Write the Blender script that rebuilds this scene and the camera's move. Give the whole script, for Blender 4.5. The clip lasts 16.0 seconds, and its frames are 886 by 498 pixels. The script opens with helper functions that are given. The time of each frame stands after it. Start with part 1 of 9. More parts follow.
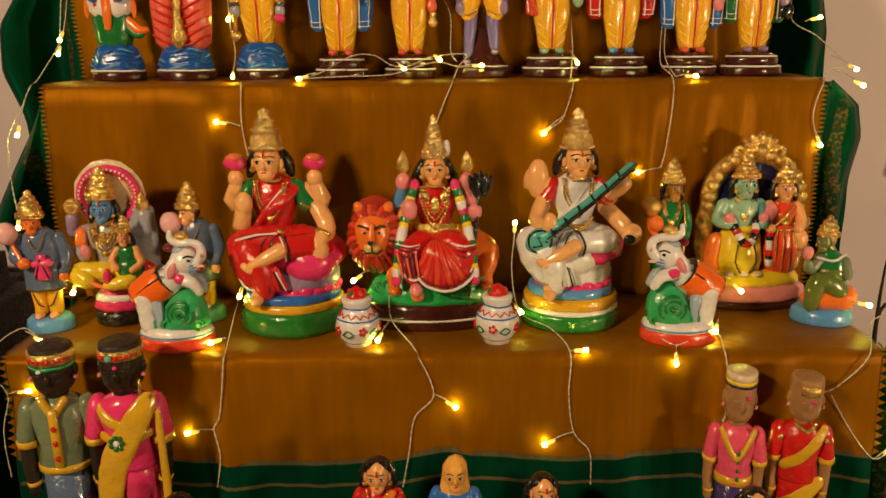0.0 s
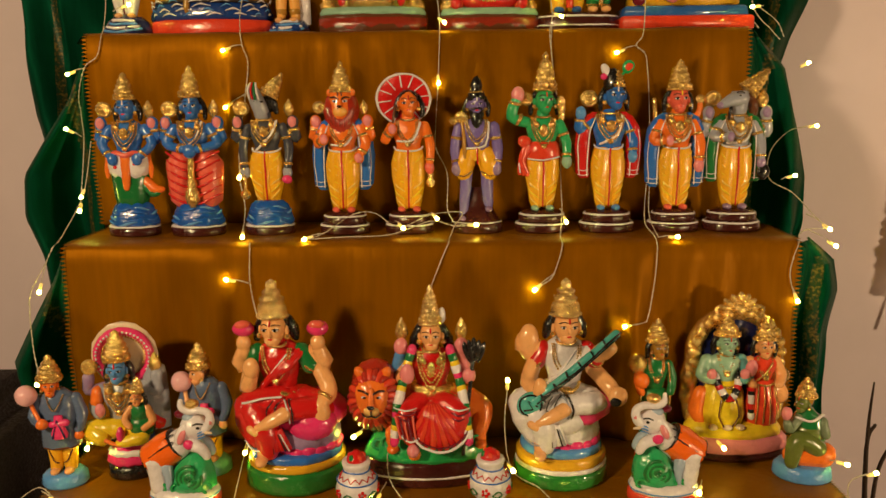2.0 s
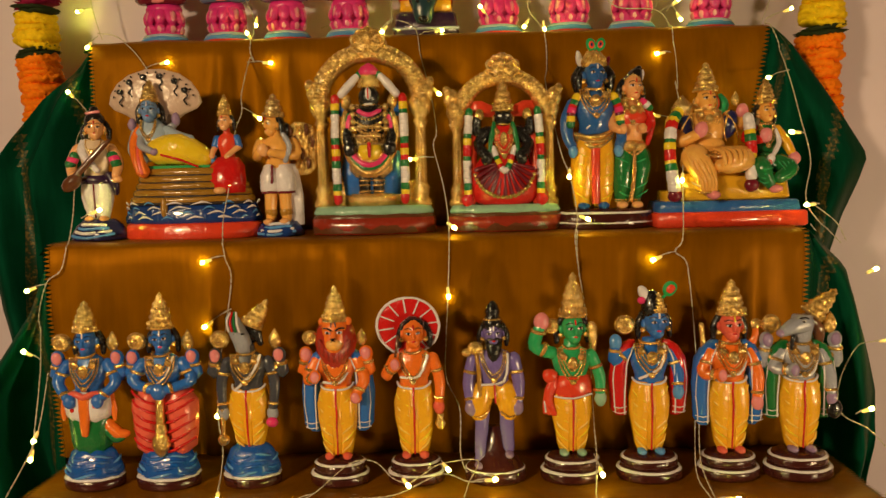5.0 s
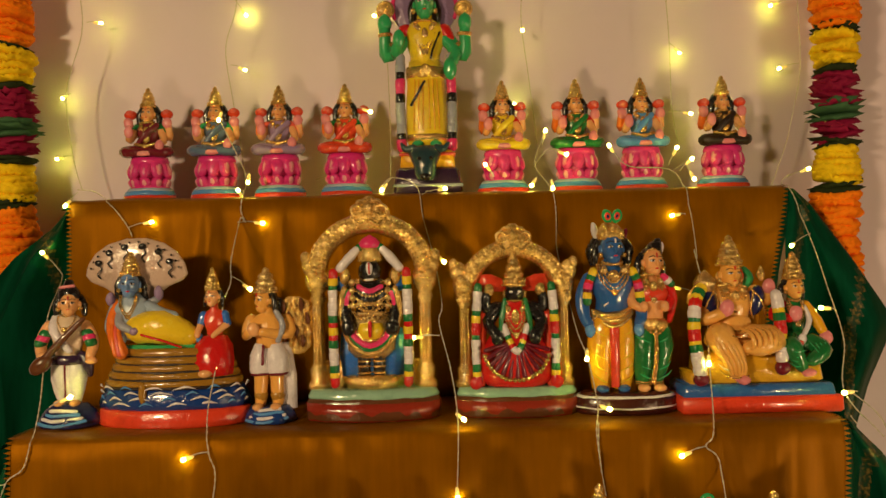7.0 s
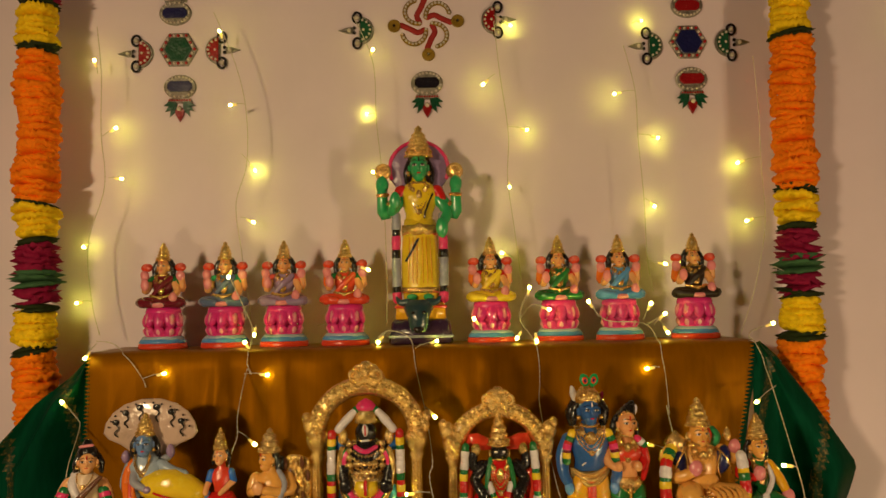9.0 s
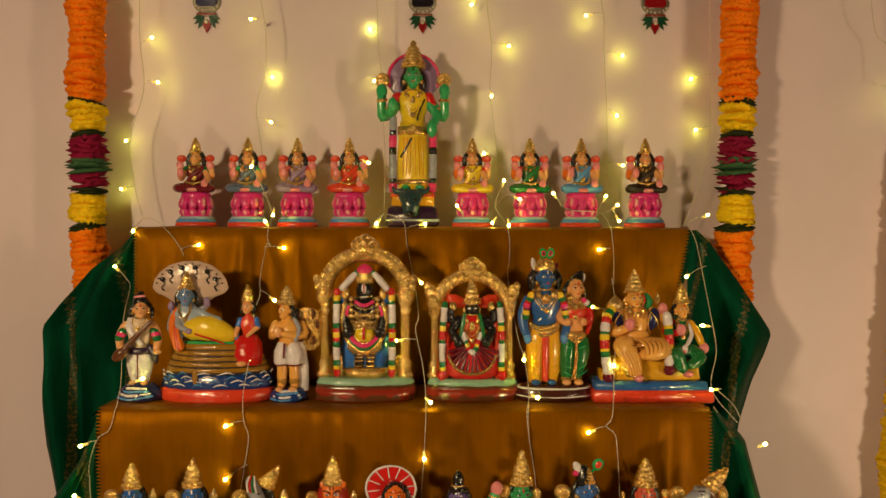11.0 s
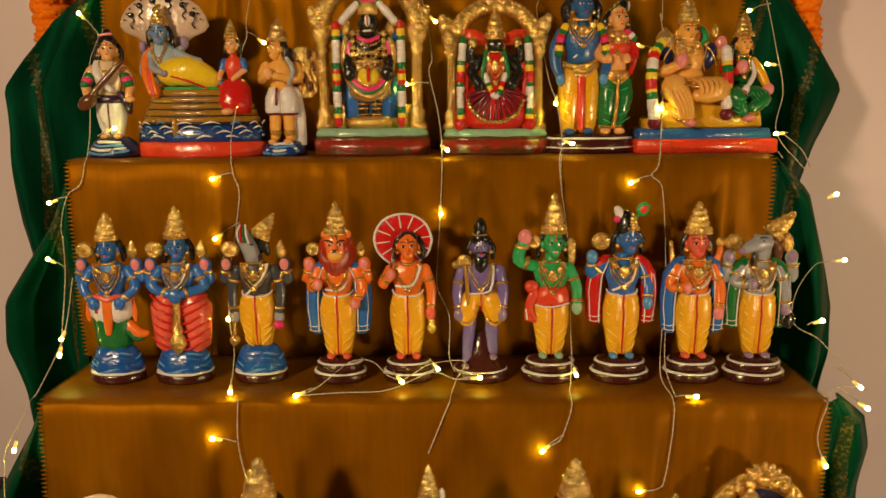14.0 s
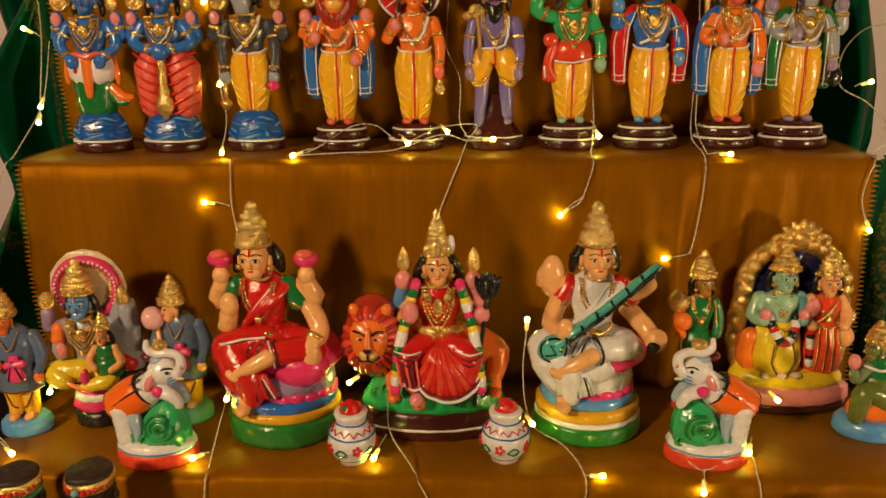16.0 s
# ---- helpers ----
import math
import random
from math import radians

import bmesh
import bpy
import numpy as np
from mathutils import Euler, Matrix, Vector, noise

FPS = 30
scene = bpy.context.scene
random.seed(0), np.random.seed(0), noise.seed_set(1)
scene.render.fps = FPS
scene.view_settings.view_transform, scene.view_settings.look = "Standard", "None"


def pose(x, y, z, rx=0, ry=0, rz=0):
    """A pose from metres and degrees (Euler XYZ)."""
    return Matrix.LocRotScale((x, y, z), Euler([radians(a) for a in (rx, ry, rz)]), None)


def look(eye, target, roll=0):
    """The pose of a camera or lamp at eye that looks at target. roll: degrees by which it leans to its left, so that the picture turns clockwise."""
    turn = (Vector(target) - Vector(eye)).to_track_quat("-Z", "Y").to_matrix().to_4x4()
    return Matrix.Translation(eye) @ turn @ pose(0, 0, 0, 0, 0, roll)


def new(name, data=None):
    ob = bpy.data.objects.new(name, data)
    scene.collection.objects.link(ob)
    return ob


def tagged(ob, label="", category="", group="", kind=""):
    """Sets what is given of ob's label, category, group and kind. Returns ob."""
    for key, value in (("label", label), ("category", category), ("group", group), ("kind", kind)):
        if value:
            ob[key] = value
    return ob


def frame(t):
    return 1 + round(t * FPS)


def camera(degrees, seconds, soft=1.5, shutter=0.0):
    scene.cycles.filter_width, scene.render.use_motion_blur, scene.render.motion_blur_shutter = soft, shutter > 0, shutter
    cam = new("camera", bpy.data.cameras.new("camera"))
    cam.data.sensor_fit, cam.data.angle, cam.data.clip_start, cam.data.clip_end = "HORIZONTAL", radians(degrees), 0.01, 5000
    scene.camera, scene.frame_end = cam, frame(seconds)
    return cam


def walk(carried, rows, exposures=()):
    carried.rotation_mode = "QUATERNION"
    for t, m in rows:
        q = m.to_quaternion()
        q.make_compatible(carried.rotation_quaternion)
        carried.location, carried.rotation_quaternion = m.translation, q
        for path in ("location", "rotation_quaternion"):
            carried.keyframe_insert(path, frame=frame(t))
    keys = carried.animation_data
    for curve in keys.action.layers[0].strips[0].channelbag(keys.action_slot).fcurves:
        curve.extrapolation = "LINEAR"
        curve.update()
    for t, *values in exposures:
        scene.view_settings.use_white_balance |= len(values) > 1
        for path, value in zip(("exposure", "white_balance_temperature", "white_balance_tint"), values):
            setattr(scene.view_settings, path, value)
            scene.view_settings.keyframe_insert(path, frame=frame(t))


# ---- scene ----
cam = camera(59.4, 16.0)
PATH = [
    (0, (0.032, 0.011, 0.756), (0.03, 1.942, 0.234), -0.5),
    (0.5, (0.037, -0.061, 0.806), (0.045, 1.878, 0.314), -0.4),
    (1, (0.039, -0.055, 0.823), (0.052, 1.893, 0.371), -0.4),
    (1.5, (0.042, -0.024, 0.858), (0.042, 1.929, 0.43), -0.5),
    (2, (0.045, -0.011, 0.891), (0.029, 1.951, 0.504), -0.6),
    (2.5, (0.044, 0.003, 0.92), (0.019, 1.969, 0.551), -0.7),
    (3, (0.051, 0.023, 0.946), (0.018, 1.995, 0.612), -0.9),
    (3.5, (0.06, 0.071, 0.963), (0.015, 2.049, 0.669), -1.2),
    (4, (0.058, 0.1, 0.985), (0.005, 2.082, 0.721), -1.2),
    (4.5, (0.054, 0.13, 1.024), (-0.009, 2.115, 0.79), -1.3),
    (5, (0.049, 0.168, 1.061), (0.002, 2.159, 0.87), -1.4),
    (7.5, (0.014, 0.263, 1.219), (0.033, 2.262, 1.272), -1.4),
    (8, (0.015, 0.268, 1.255), (0.039, 2.265, 1.355), -1.6),
    (8.2, (0.016, 0.263, 1.274), (0.039, 2.259, 1.389), -1.6),
    (9.25, (0.039, 0.107, 1.334), (0.048, 2.102, 1.480), -0.9),
    (10.3, (0.062, -0.08, 1.319), (0.058, 1.919, 1.387), -0.2),
    (10.5, (0.064, -0.094, 1.305), (0.058, 1.906, 1.343), -0.1),
    (11, (0.062, -0.067, 1.261), (0.059, 1.933, 1.216), 0.1),
    (11.5, (0.049, -0.005, 1.211), (0.042, 1.99, 1.076), -0.0),
    (12, (0.042, 0.032, 1.184), (0.042, 2.021, 0.973), -0.1),
    (12.5, (0.039, 0.055, 1.162), (0.041, 2.038, 0.903), -0.1),
    (13, (0.043, 0.078, 1.134), (0.035, 2.056, 0.839), -0.2),
    (13.5, (0.043, 0.083, 1.104), (0.029, 2.054, 0.763), -0.2),
    (14, (0.055, 0.089, 1.061), (0.016, 2.052, 0.683), -0.5),
    (14.5, (0.06, 0.099, 1.013), (0.013, 2.052, 0.586), -0.5),
    (15, (0.061, 0.105, 0.964), (-0.005, 2.046, 0.484), -0.7),
    (15.5, (0.059, 0.113, 0.907), (-0.012, 2.041, 0.383), -0.7),
    (16, (0.055, 0.122, 0.857), (-0.015, 2.037, 0.284), -0.7),
]
# The camera darkens its picture a little where the pale wall fills the view.
EXPOSURES = [(0, 0.08), (1, 0.02), (3, 0.0), (5, -0.05), (7.5, -0.16), (10.5, -0.28), (11, -0.18), (12, -0.10), (14, 0.0), (16, 0.02)]
walk(cam, [(t, look(eye, target, roll)) for t, eye, target, roll in PATH], exposures=EXPOSURES)

# ---- light ----
world = bpy.data.worlds.new("world")
scene.world = world
world.use_nodes = True
world.node_tree.nodes["Background"].inputs[0].default_value = (1.0, 0.72, 0.5, 1)
world.node_tree.nodes["Background"].inputs[1].default_value = 0.0


def room_lamp(name, place, target, size, watts, colour):
    data = bpy.data.lights.new(name, "AREA")
    data.shape, data.size, data.size_y = "RECTANGLE", size[0], size[1]
    data.energy, data.color = watts, colour
    ob = new(name, data)
    ob.matrix_world = look(place, target)
    return ob


WARM = (1.0, 0.715, 0.365)
room_lamp("room_lamp", (-1.20, -0.72, 1.64), (0.0, 0.75, 0.05), (0.20, 0.15), 36.0, WARM)
room_lamp("room_lamp", (1.60, -0.42, 0.66), (1.30, 1.40, 0.85), (0.20, 0.15), 19.0, WARM)

# ---- materials ----
MATS = {}


def nodes_of(name):
    m = bpy.data.materials.new(name)
    m.use_nodes = True
    nt = m.node_tree
    return m, nt, nt.nodes["Principled BSDF"]


def link(nt, a, b):
    nt.links.new(a, b)


def noise_node(nt, scale, detail=3.0, rough=0.55, stretch=None):
    tc = nt.nodes.new("ShaderNodeTexCoord")
    n = nt.nodes.new("ShaderNodeTexNoise")
    n.inputs["Scale"].default_value, n.inputs["Detail"].default_value, n.inputs["Roughness"].default_value = scale, detail, rough
    if stretch:
        mp = nt.nodes.new("ShaderNodeMapping")
        mp.inputs["Scale"].default_value = stretch
        link(nt, tc.outputs["Object"], mp.inputs["Vector"])
        link(nt, mp.outputs["Vector"], n.inputs["Vector"])
    else:
        link(nt, tc.outputs["Object"], n.inputs["Vector"])
    return n


def ramp_node(nt, src, stops):
    r = nt.nodes.new("ShaderNodeValToRGB")
    el = r.color_ramp.elements
    while len(el) < len(stops):
        el.new(0.5)
    for e, (p, c) in zip(el, stops):
        e.position, e.color = p, (*c, 1)
    link(nt, src, r.inputs["Fac"])
    return r


def bump_node(nt, bsdf, src, strength, distance):
    b = nt.nodes.new("ShaderNodeBump")
    b.inputs["Strength"].default_value, b.inputs["Distance"].default_value = strength, distance
    link(nt, src, b.inputs["Height"])
    link(nt, b.outputs["Normal"], bsdf.inputs["Normal"])
    return b


def tone(c, k):
    return tuple(min(1.0, v * k) for v in c)


def paint(name, c, rough=0.18, spread=0.15, metal=0.0):
    """Hand-brushed enamel on clay: uneven coat in two scales, hand-pressed relief and fine grain."""
    if name in MATS:
        return MATS[name]
    m, nt, b = nodes_of(name)
    n = noise_node(nt, 55, 5, 0.66)
    r = ramp_node(nt, n.outputs["Fac"], [(0.27, tone(c, 1 - spread * 1.5)), (0.46, tone(c, 0.97)), (0.62, c), (0.80, tuple(min(0.92, v * 1.14 + 0.06) for v in c))])
    link(nt, r.outputs["Color"], b.inputs["Base Color"])
    n2 = noise_node(nt, 190, 3, 0.6)
    r2 = ramp_node(nt, n2.outputs["Fac"], [(0.3, (rough * 0.6,) * 3), (0.75, (min(1.0, rough * 1.7),) * 3)])
    link(nt, r2.outputs["Color"], b.inputs["Roughness"])
    b.inputs["Metallic"].default_value = metal
    if rough < 0.3:
        b.inputs["Coat Weight"].default_value, b.inputs["Coat Roughness"].default_value = 0.55, 0.07
    both = nt.nodes.new("ShaderNodeMath")
    both.operation = "MULTIPLY_ADD"
    both.inputs[1].default_value = 1.6
    link(nt, noise_node(nt, 85, 2, 0.5).outputs["Fac"], both.inputs[0])
    link(nt, n2.outputs["Fac"], both.inputs[2])
    bump_node(nt, b, both.outputs["Value"], 0.42, 0.0021)
    MATS[name] = m
    return m


def gold(name="gold_paint", c=(1.0, 0.66, 0.20), rough=0.20):
    """Gilt paint, worn to brown in the hollows."""
    if name in MATS:
        return MATS[name]
    m, nt, b = nodes_of(name)
    n = noise_node(nt, 110, 4, 0.65)
    r = ramp_node(nt, n.outputs["Fac"], [(0.28, tone(c, 0.34)), (0.41, tone(c, 0.84)), (0.66, c)])
    link(nt, r.outputs["Color"], b.inputs["Base Color"])
    b.inputs["Metallic"].default_value, b.inputs["Roughness"].default_value = 0.84, rough
    b.inputs["Coat Weight"].default_value, b.inputs["Coat Roughness"].default_value = 0.35, 0.12
    n2 = noise_node(nt, 260, 4, 0.6)
    bump_node(nt, b, n2.outputs["Fac"], 0.85, 0.0026)
    MATS[name] = m
    return m


def cloth(name, c, streak=0.35, rough=0.6, sheen=0.0, gloss=0.55):
    """Woven cotton-silk: fine weave, long uneven threads, faint stains, and silk sheen painted in as tall streaks."""
    if name in MATS:
        return MATS[name]
    m, nt, b = nodes_of(name)
    n = noise_node(nt, 1.0, 4, 0.6, (150, 150, 5))
    # Broad upright streaks of lighter and darker colour stand in for silk sheen.
    sheen_streaks = noise_node(nt, 1.0, 5, 0.62, (9, 6, 2.4))
    stain = noise_node(nt, 7.0, 4, 0.6)
    r = ramp_node(nt, n.outputs["Fac"], [(0.3, tone(c, 1 - streak)), (0.55, c), (0.8, tone(c, 1 + streak))])
    r2 = ramp_node(nt, sheen_streaks.outputs["Fac"], [(0.34, (0.76, 0.76, 0.76)), (0.5, (0.94, 0.94, 0.94)), (0.64, (1.08, 1.08, 1.08))])
    mx = nt.nodes.new("ShaderNodeMix")
    mx.data_type, mx.blend_type = "RGBA", "MULTIPLY"
    mx.inputs["Factor"].default_value = 0.8
    link(nt, r.outputs["Color"], mx.inputs["A"])
    link(nt, r2.outputs["Color"], mx.inputs["B"])
    r3 = ramp_node(nt, stain.outputs["Fac"], [(0.35, (0.8, 0.8, 0.8)), (0.55, (1, 1, 1))])
    my = nt.nodes.new("ShaderNodeMix")
    my.data_type, my.blend_type = "RGBA", "MULTIPLY"
    my.inputs["Factor"].default_value = 1.0
    link(nt, mx.outputs["Result"], my.inputs["A"])
    link(nt, r3.outputs["Color"], my.inputs["B"])
    link(nt, my.outputs["Result"], b.inputs["Base Color"])
    b.inputs["Roughness"].default_value = rough
    b.inputs["Sheen Weight"].default_value = sheen
    b.inputs["Specular IOR Level"].default_value = gloss
    b.inputs["Specular Tint"].default_value = (*tone(c, 0.95 / max(c)), 1)
    w = noise_node(nt, 900, 2, 0.5)
    weave = bump_node(nt, b, w.outputs["Fac"], 0.35, 0.0006)
    crumple = noise_node(nt, 1.0, 3, 0.5, (13, 13, 5))
    crumple.inputs["Distortion"].default_value = 0.6
    wide = nt.nodes.new("ShaderNodeBump")
    wide.inputs["Strength"].default_value, wide.inputs["Distance"].default_value = 0.35, 0.014
    link(nt, crumple.outputs["Fac"], wide.inputs["Height"])
    link(nt, wide.outputs["Normal"], weave.inputs["Normal"])
    MATS[name] = m
    return m


def plaster(name, c, rough=0.55):
    if name in MATS:
        return MATS[name]
    m, nt, b = nodes_of(name)
    n = noise_node(nt, 3.0, 5, 0.6)
    r = ramp_node(nt, n.outputs["Fac"], [(0.3, tone(c, 0.93)), (0.7, tone(c, 1.04))])
    link(nt, r.outputs["Color"], b.inputs["Base Color"])
    b.inputs["Roughness"].default_value = rough
    n2 = noise_node(nt, 70, 5, 0.6)
    bump_node(nt, b, n2.outputs["Fac"], 0.12, 0.002)
    MATS[name] = m
    return m


def glow(name, c, strength):
    if name in MATS:
        return MATS[name]
    m, nt, b = nodes_of(name)
    b.inputs["Base Color"].default_value = (*c, 1)
    b.inputs["Emission Color"].default_value = (*c, 1)
    b.inputs["Emission Strength"].default_value = strength
    MATS[name] = m
    return m


def clear_plastic(name, c):
    if name in MATS:
        return MATS[name]
    m, nt, b = nodes_of(name)
    b.inputs["Base Color"].default_value = (*c, 1)
    b.inputs["Roughness"].default_value = 0.25
    b.inputs["Transmission Weight"].default_value = 0.35
    MATS[name] = m
    return m


BROWN = cloth("brown_cloth", (0.235, 0.086, 0.0010), 0.10, 0.40)
GREEN = cloth("green_cloth", (0.0016, 0.038, 0.020), 0.22, 0.55, gloss=0.25)


def brocade(name):
    """Muted gold thread woven in broken figures on dark green."""
    m, nt, b = nodes_of(name)
    n = noise_node(nt, 210, 2, 0.5)
    r = ramp_node(nt, n.outputs["Fac"], [(0.47, (0.004, 0.040, 0.018)), (0.53, (0.045, 0.045, 0.012)), (0.66, (0.17, 0.12, 0.03))])
    link(nt, r.outputs["Color"], b.inputs["Base Color"])
    b.inputs["Roughness"].default_value, b.inputs["Metallic"].default_value = 0.5, 0.3
    bump_node(nt, b, n.outputs["Fac"], 0.5, 0.001)
    return m


ZARI = brocade("gold_brocade")
THREAD = cloth("dull_gold_thread", (0.12, 0.10, 0.05), 0.3, 0.4)
WALL = plaster("wall_paint", (0.77, 0.65, 0.76))

# ---- mesh helpers ----
def part(name, bm, material, parent=None, label="", smooth=True):
    """Links a bmesh as one mesh object, under a thing where one is given."""
    me = bpy.data.meshes.new(name)
    bm.normal_update()
    bm.to_mesh(me)
    bm.free()
    for m in material if isinstance(material, (list, tuple)) else [material]:
        me.materials.append(m)
    if smooth:
        for p in me.polygons:
            p.use_smooth = True
    ob = new(name, me)
    if parent is not None:
        ob.parent = parent
    if label:
        ob["label"] = label
    return ob


def box(bm, lo, hi, mi=0):
    c = [(x, y, z) for z in (lo[2], hi[2]) for y in (lo[1], hi[1]) for x in (lo[0], hi[0])]
    v = [bm.verts.new(p) for p in c]
    for f in ((0, 2, 3, 1), (4, 5, 7, 6), (0, 1, 5, 4), (2, 6, 7, 3), (0, 4, 6, 2), (1, 3, 7, 5)):
        bm.faces.new([v[i] for i in f]).material_index = mi
    return v


def grid(bm, nu, nv, place, mi=0):
    """A sheet of nu x nv cells whose corners place(u, v) gives, u and v in 0..1."""
    vs = [[bm.verts.new(place(i / nu, j / nv)) for i in range(nu + 1)] for j in range(nv + 1)]
    for j in range(nv):
        for i in range(nu):
            f = bm.faces.new((vs[j][i], vs[j][i + 1], vs[j + 1][i + 1], vs[j + 1][i]))
            f.material_index = mi(i / nu, j / nv) if callable(mi) else mi
            f.smooth = True
    return vs


def lerp_table(table, v):
    for (a, p), (b, q) in zip(table, table[1:]):
        if v <= b:
            k = (v - a) / (b - a)
            return p + (q - p) * k
    return table[-1][1]


# ---- room ----
WALL_Y = 1.500


def slab(name, lo, hi, material, label, category):
    bm = bmesh.new()
    box(bm, lo, hi)
    ob = part(name, bm, material, smooth=False)
    return tagged(ob, label, category, kind="structure")


# Unseen walls and ceiling are coloured dark so that they bounce less light.
UNSEEN_DARK = plaster("bounce_cut_paint", (0.17, 0.12, 0.09))
FLOOR = plaster("floor_tile", (0.32, 0.27, 0.22), 0.3)
slab("wall_north", (-2.6, WALL_Y, 0), (2.6, WALL_Y + 0.15, 2.8), WALL, "unseen plaster wall, coloured dark to cut bounced light behind the steps", "wall")
slab("wall_south", (-2.6, -2.65, 0), (2.6, -2.5, 2.8), UNSEEN_DARK, "unseen plaster wall, coloured dark to cut bounced light", "wall")
slab("wall_west", (-2.75, -2.65, 0), (-2.6, WALL_Y + 0.15, 2.8), UNSEEN_DARK, "unseen plaster wall, coloured dark to cut bounced light", "wall")
slab("wall_east", (2.6, -2.65, 0), (2.75, WALL_Y + 0.15, 2.8), UNSEEN_DARK, "unseen plaster wall, coloured dark to cut bounced light", "wall")
slab("floor", (-2.75, -2.65, -0.1), (2.75, WALL_Y + 0.15, 0), FLOOR, "plain light stone floor", "floor")
slab("ceiling", (-2.75, -2.65, 2.8), (2.75, WALL_Y + 0.15, 2.9), UNSEEN_DARK, "unseen ceiling, coloured dark to cut bounced light", "ceiling")

# ---- stepped stand: step name, top height, front edge, half widths of the brown cloth at left and right ----
STEPS = [
    ("top", 1.268, 1.338, -0.492, 0.500),
    ("third", 0.983, 1.142, -0.474, 0.474),
    ("second", 0.706, 0.972, -0.450, 0.490),
    ("first", 0.437, 0.768, -0.428, 0.490),
]
LOW_Z, LOW_Y = 0.20, 0.50
BACK_Y = 1.470
WOOD = paint("plain_wood", (0.16, 0.09, 0.045), 0.5)
stand = tagged(new("stepped_stand"), "plain wooden stepped stand under the draped cloth", "stand", kind="structure")
for i, (nm, z, y, xl, xr) in enumerate(STEPS + [("low", LOW_Z, LOW_Y, -0.50, 0.52)]):
    back = BACK_Y if i == 0 else STEPS[i - 1][2] + 0.006
    bm = bmesh.new()
    box(bm, (xl - 0.004, y + 0.006, 0), (xr + 0.004, back, z - 0.006))
    part("step", bm, WOOD, stand, smooth=False)

# Cloth that runs down over all steps: a profile of treads and risers with rounded edges.
def profile():
    """Points (y, z, step, kind) down the steps; kind 0 tread, 1 riser."""
    out = []
    for i, (nm, z, y, xl, xr) in enumerate(STEPS):
        back = BACK_Y if i == 0 else STEPS[i - 1][2]
        low = STEPS[i + 1][1] if i + 1 < len(STEPS) else 0.318
        for k in range(6):
            out.append((back + (y + 0.008 - back) * k / 5, z, i, 0))
        out.append((y + 0.003, z - 0.0015, i, 1))
        out.append((y, z - 0.006, i, 1))
        for k in range(1, 13):
            out.append((y, z - 0.006 + (low - z + 0.006) * k / 12, i, 1))
    return out


PROF = profile()


def fold(x, z, i):
    """Soft hanging folds of the cloth in front of a riser."""
    p = i * 1.7
    crease = sum(0.006 * math.exp(-((x - c - 0.06 * (z - 0.7)) / 0.012) ** 2) for c in (-0.33 + 0.05 * i, -0.08 - 0.03 * i, 0.21 + 0.04 * i, 0.40 - 0.02 * i))
    for k in range(5):
        q = math.sin(12.9898 * (k + 1) + 4.1 * i)
        lean, c = 0.55 * math.sin(7.3 * k + 2.2 * i), -0.40 + 0.2 * k + 0.07 * q
        crease += (0.0035 + 0.002 * q) * math.exp(-((x - c - lean * (z - STEPS[i][1] + 0.12)) / (0.014 + 0.006 * q)) ** 2)
    return crease + 0.004 * math.sin(17 * x + p) + 0.0042 * noise.noise((x * 38, z * 5, i * 1.3)) + 0.0025 * math.sin(41 * x + 2.1 * p + 3 * z) + 0.0035 * noise.noise((x * 9, z * 6, i * 3.1))


def slack(x, z, i):
    """Puckers of loose cloth just below a step's edge."""
    d = STEPS[i][1] - z
    return (0.007 * max(0.0, noise.noise((x * 11 + 3 * d, d * 9, i * 7.7))) + 0.004 * abs(noise.noise((x * 24 - 5 * d, d * 14, i * 2.9)))) * math.exp(-(d / 0.07) ** 2) * min(1.0, d / 0.008)


def lean_in(i, side, d):
    """How far the brown cloth's edge runs inwards at a depth below its step."""
    return 0.17 * min(d, 0.28) if (i, side) == (0, 1) else 0.0


def cloth_point(u, j):
    y, z, i, kind = PROF[j]
    _, zt, yt, xl, xr = STEPS[i]
    x = xl + (xr - xl) * u
    d = max(0.0, min(1.0, (zt - z) / 0.10))
    if kind == 1:
        y -= 0.002 + abs(fold(x, z, i)) * 1.5 * d + slack(x, z, i)
        x += 0.006 * noise.noise((z * 12, i, u * 3)) * d - lean_in(i, 1, zt - z) * u ** 6
    else:
        z += 0.0008 + 0.0014 * noise.noise((x * 14, y * 14, i)) + 0.0022 * abs(noise.noise((x * 9 + 5 * i, y * 30, i)))
    if i == 3 and kind == 1:
        low = 0.318
        k = (zt - z) / (zt - low)
        z += k * (0.022 * math.exp(-((x - 0.03) / 0.09) ** 2) - 0.010 * math.cos(9 * x))
    return Vector((x, y, z))


drape = tagged(new("draped_cloth"), "brown woven cloth with dark green borders draped over the steps", "cloth")
bm = bmesh.new()
NU = 150
rows = [[bm.verts.new(cloth_point(u / NU, j)) for u in range(NU + 1)] for j in range(len(PROF))]
for j in range(len(PROF) - 1):
    for u in range(NU):
        bm.faces.new((rows[j][u], rows[j][u + 1], rows[j + 1][u + 1], rows[j + 1][u]))
bmesh.ops.reverse_faces(bm, faces=bm.faces)
part("cloth_body", bm, BROWN, drape)

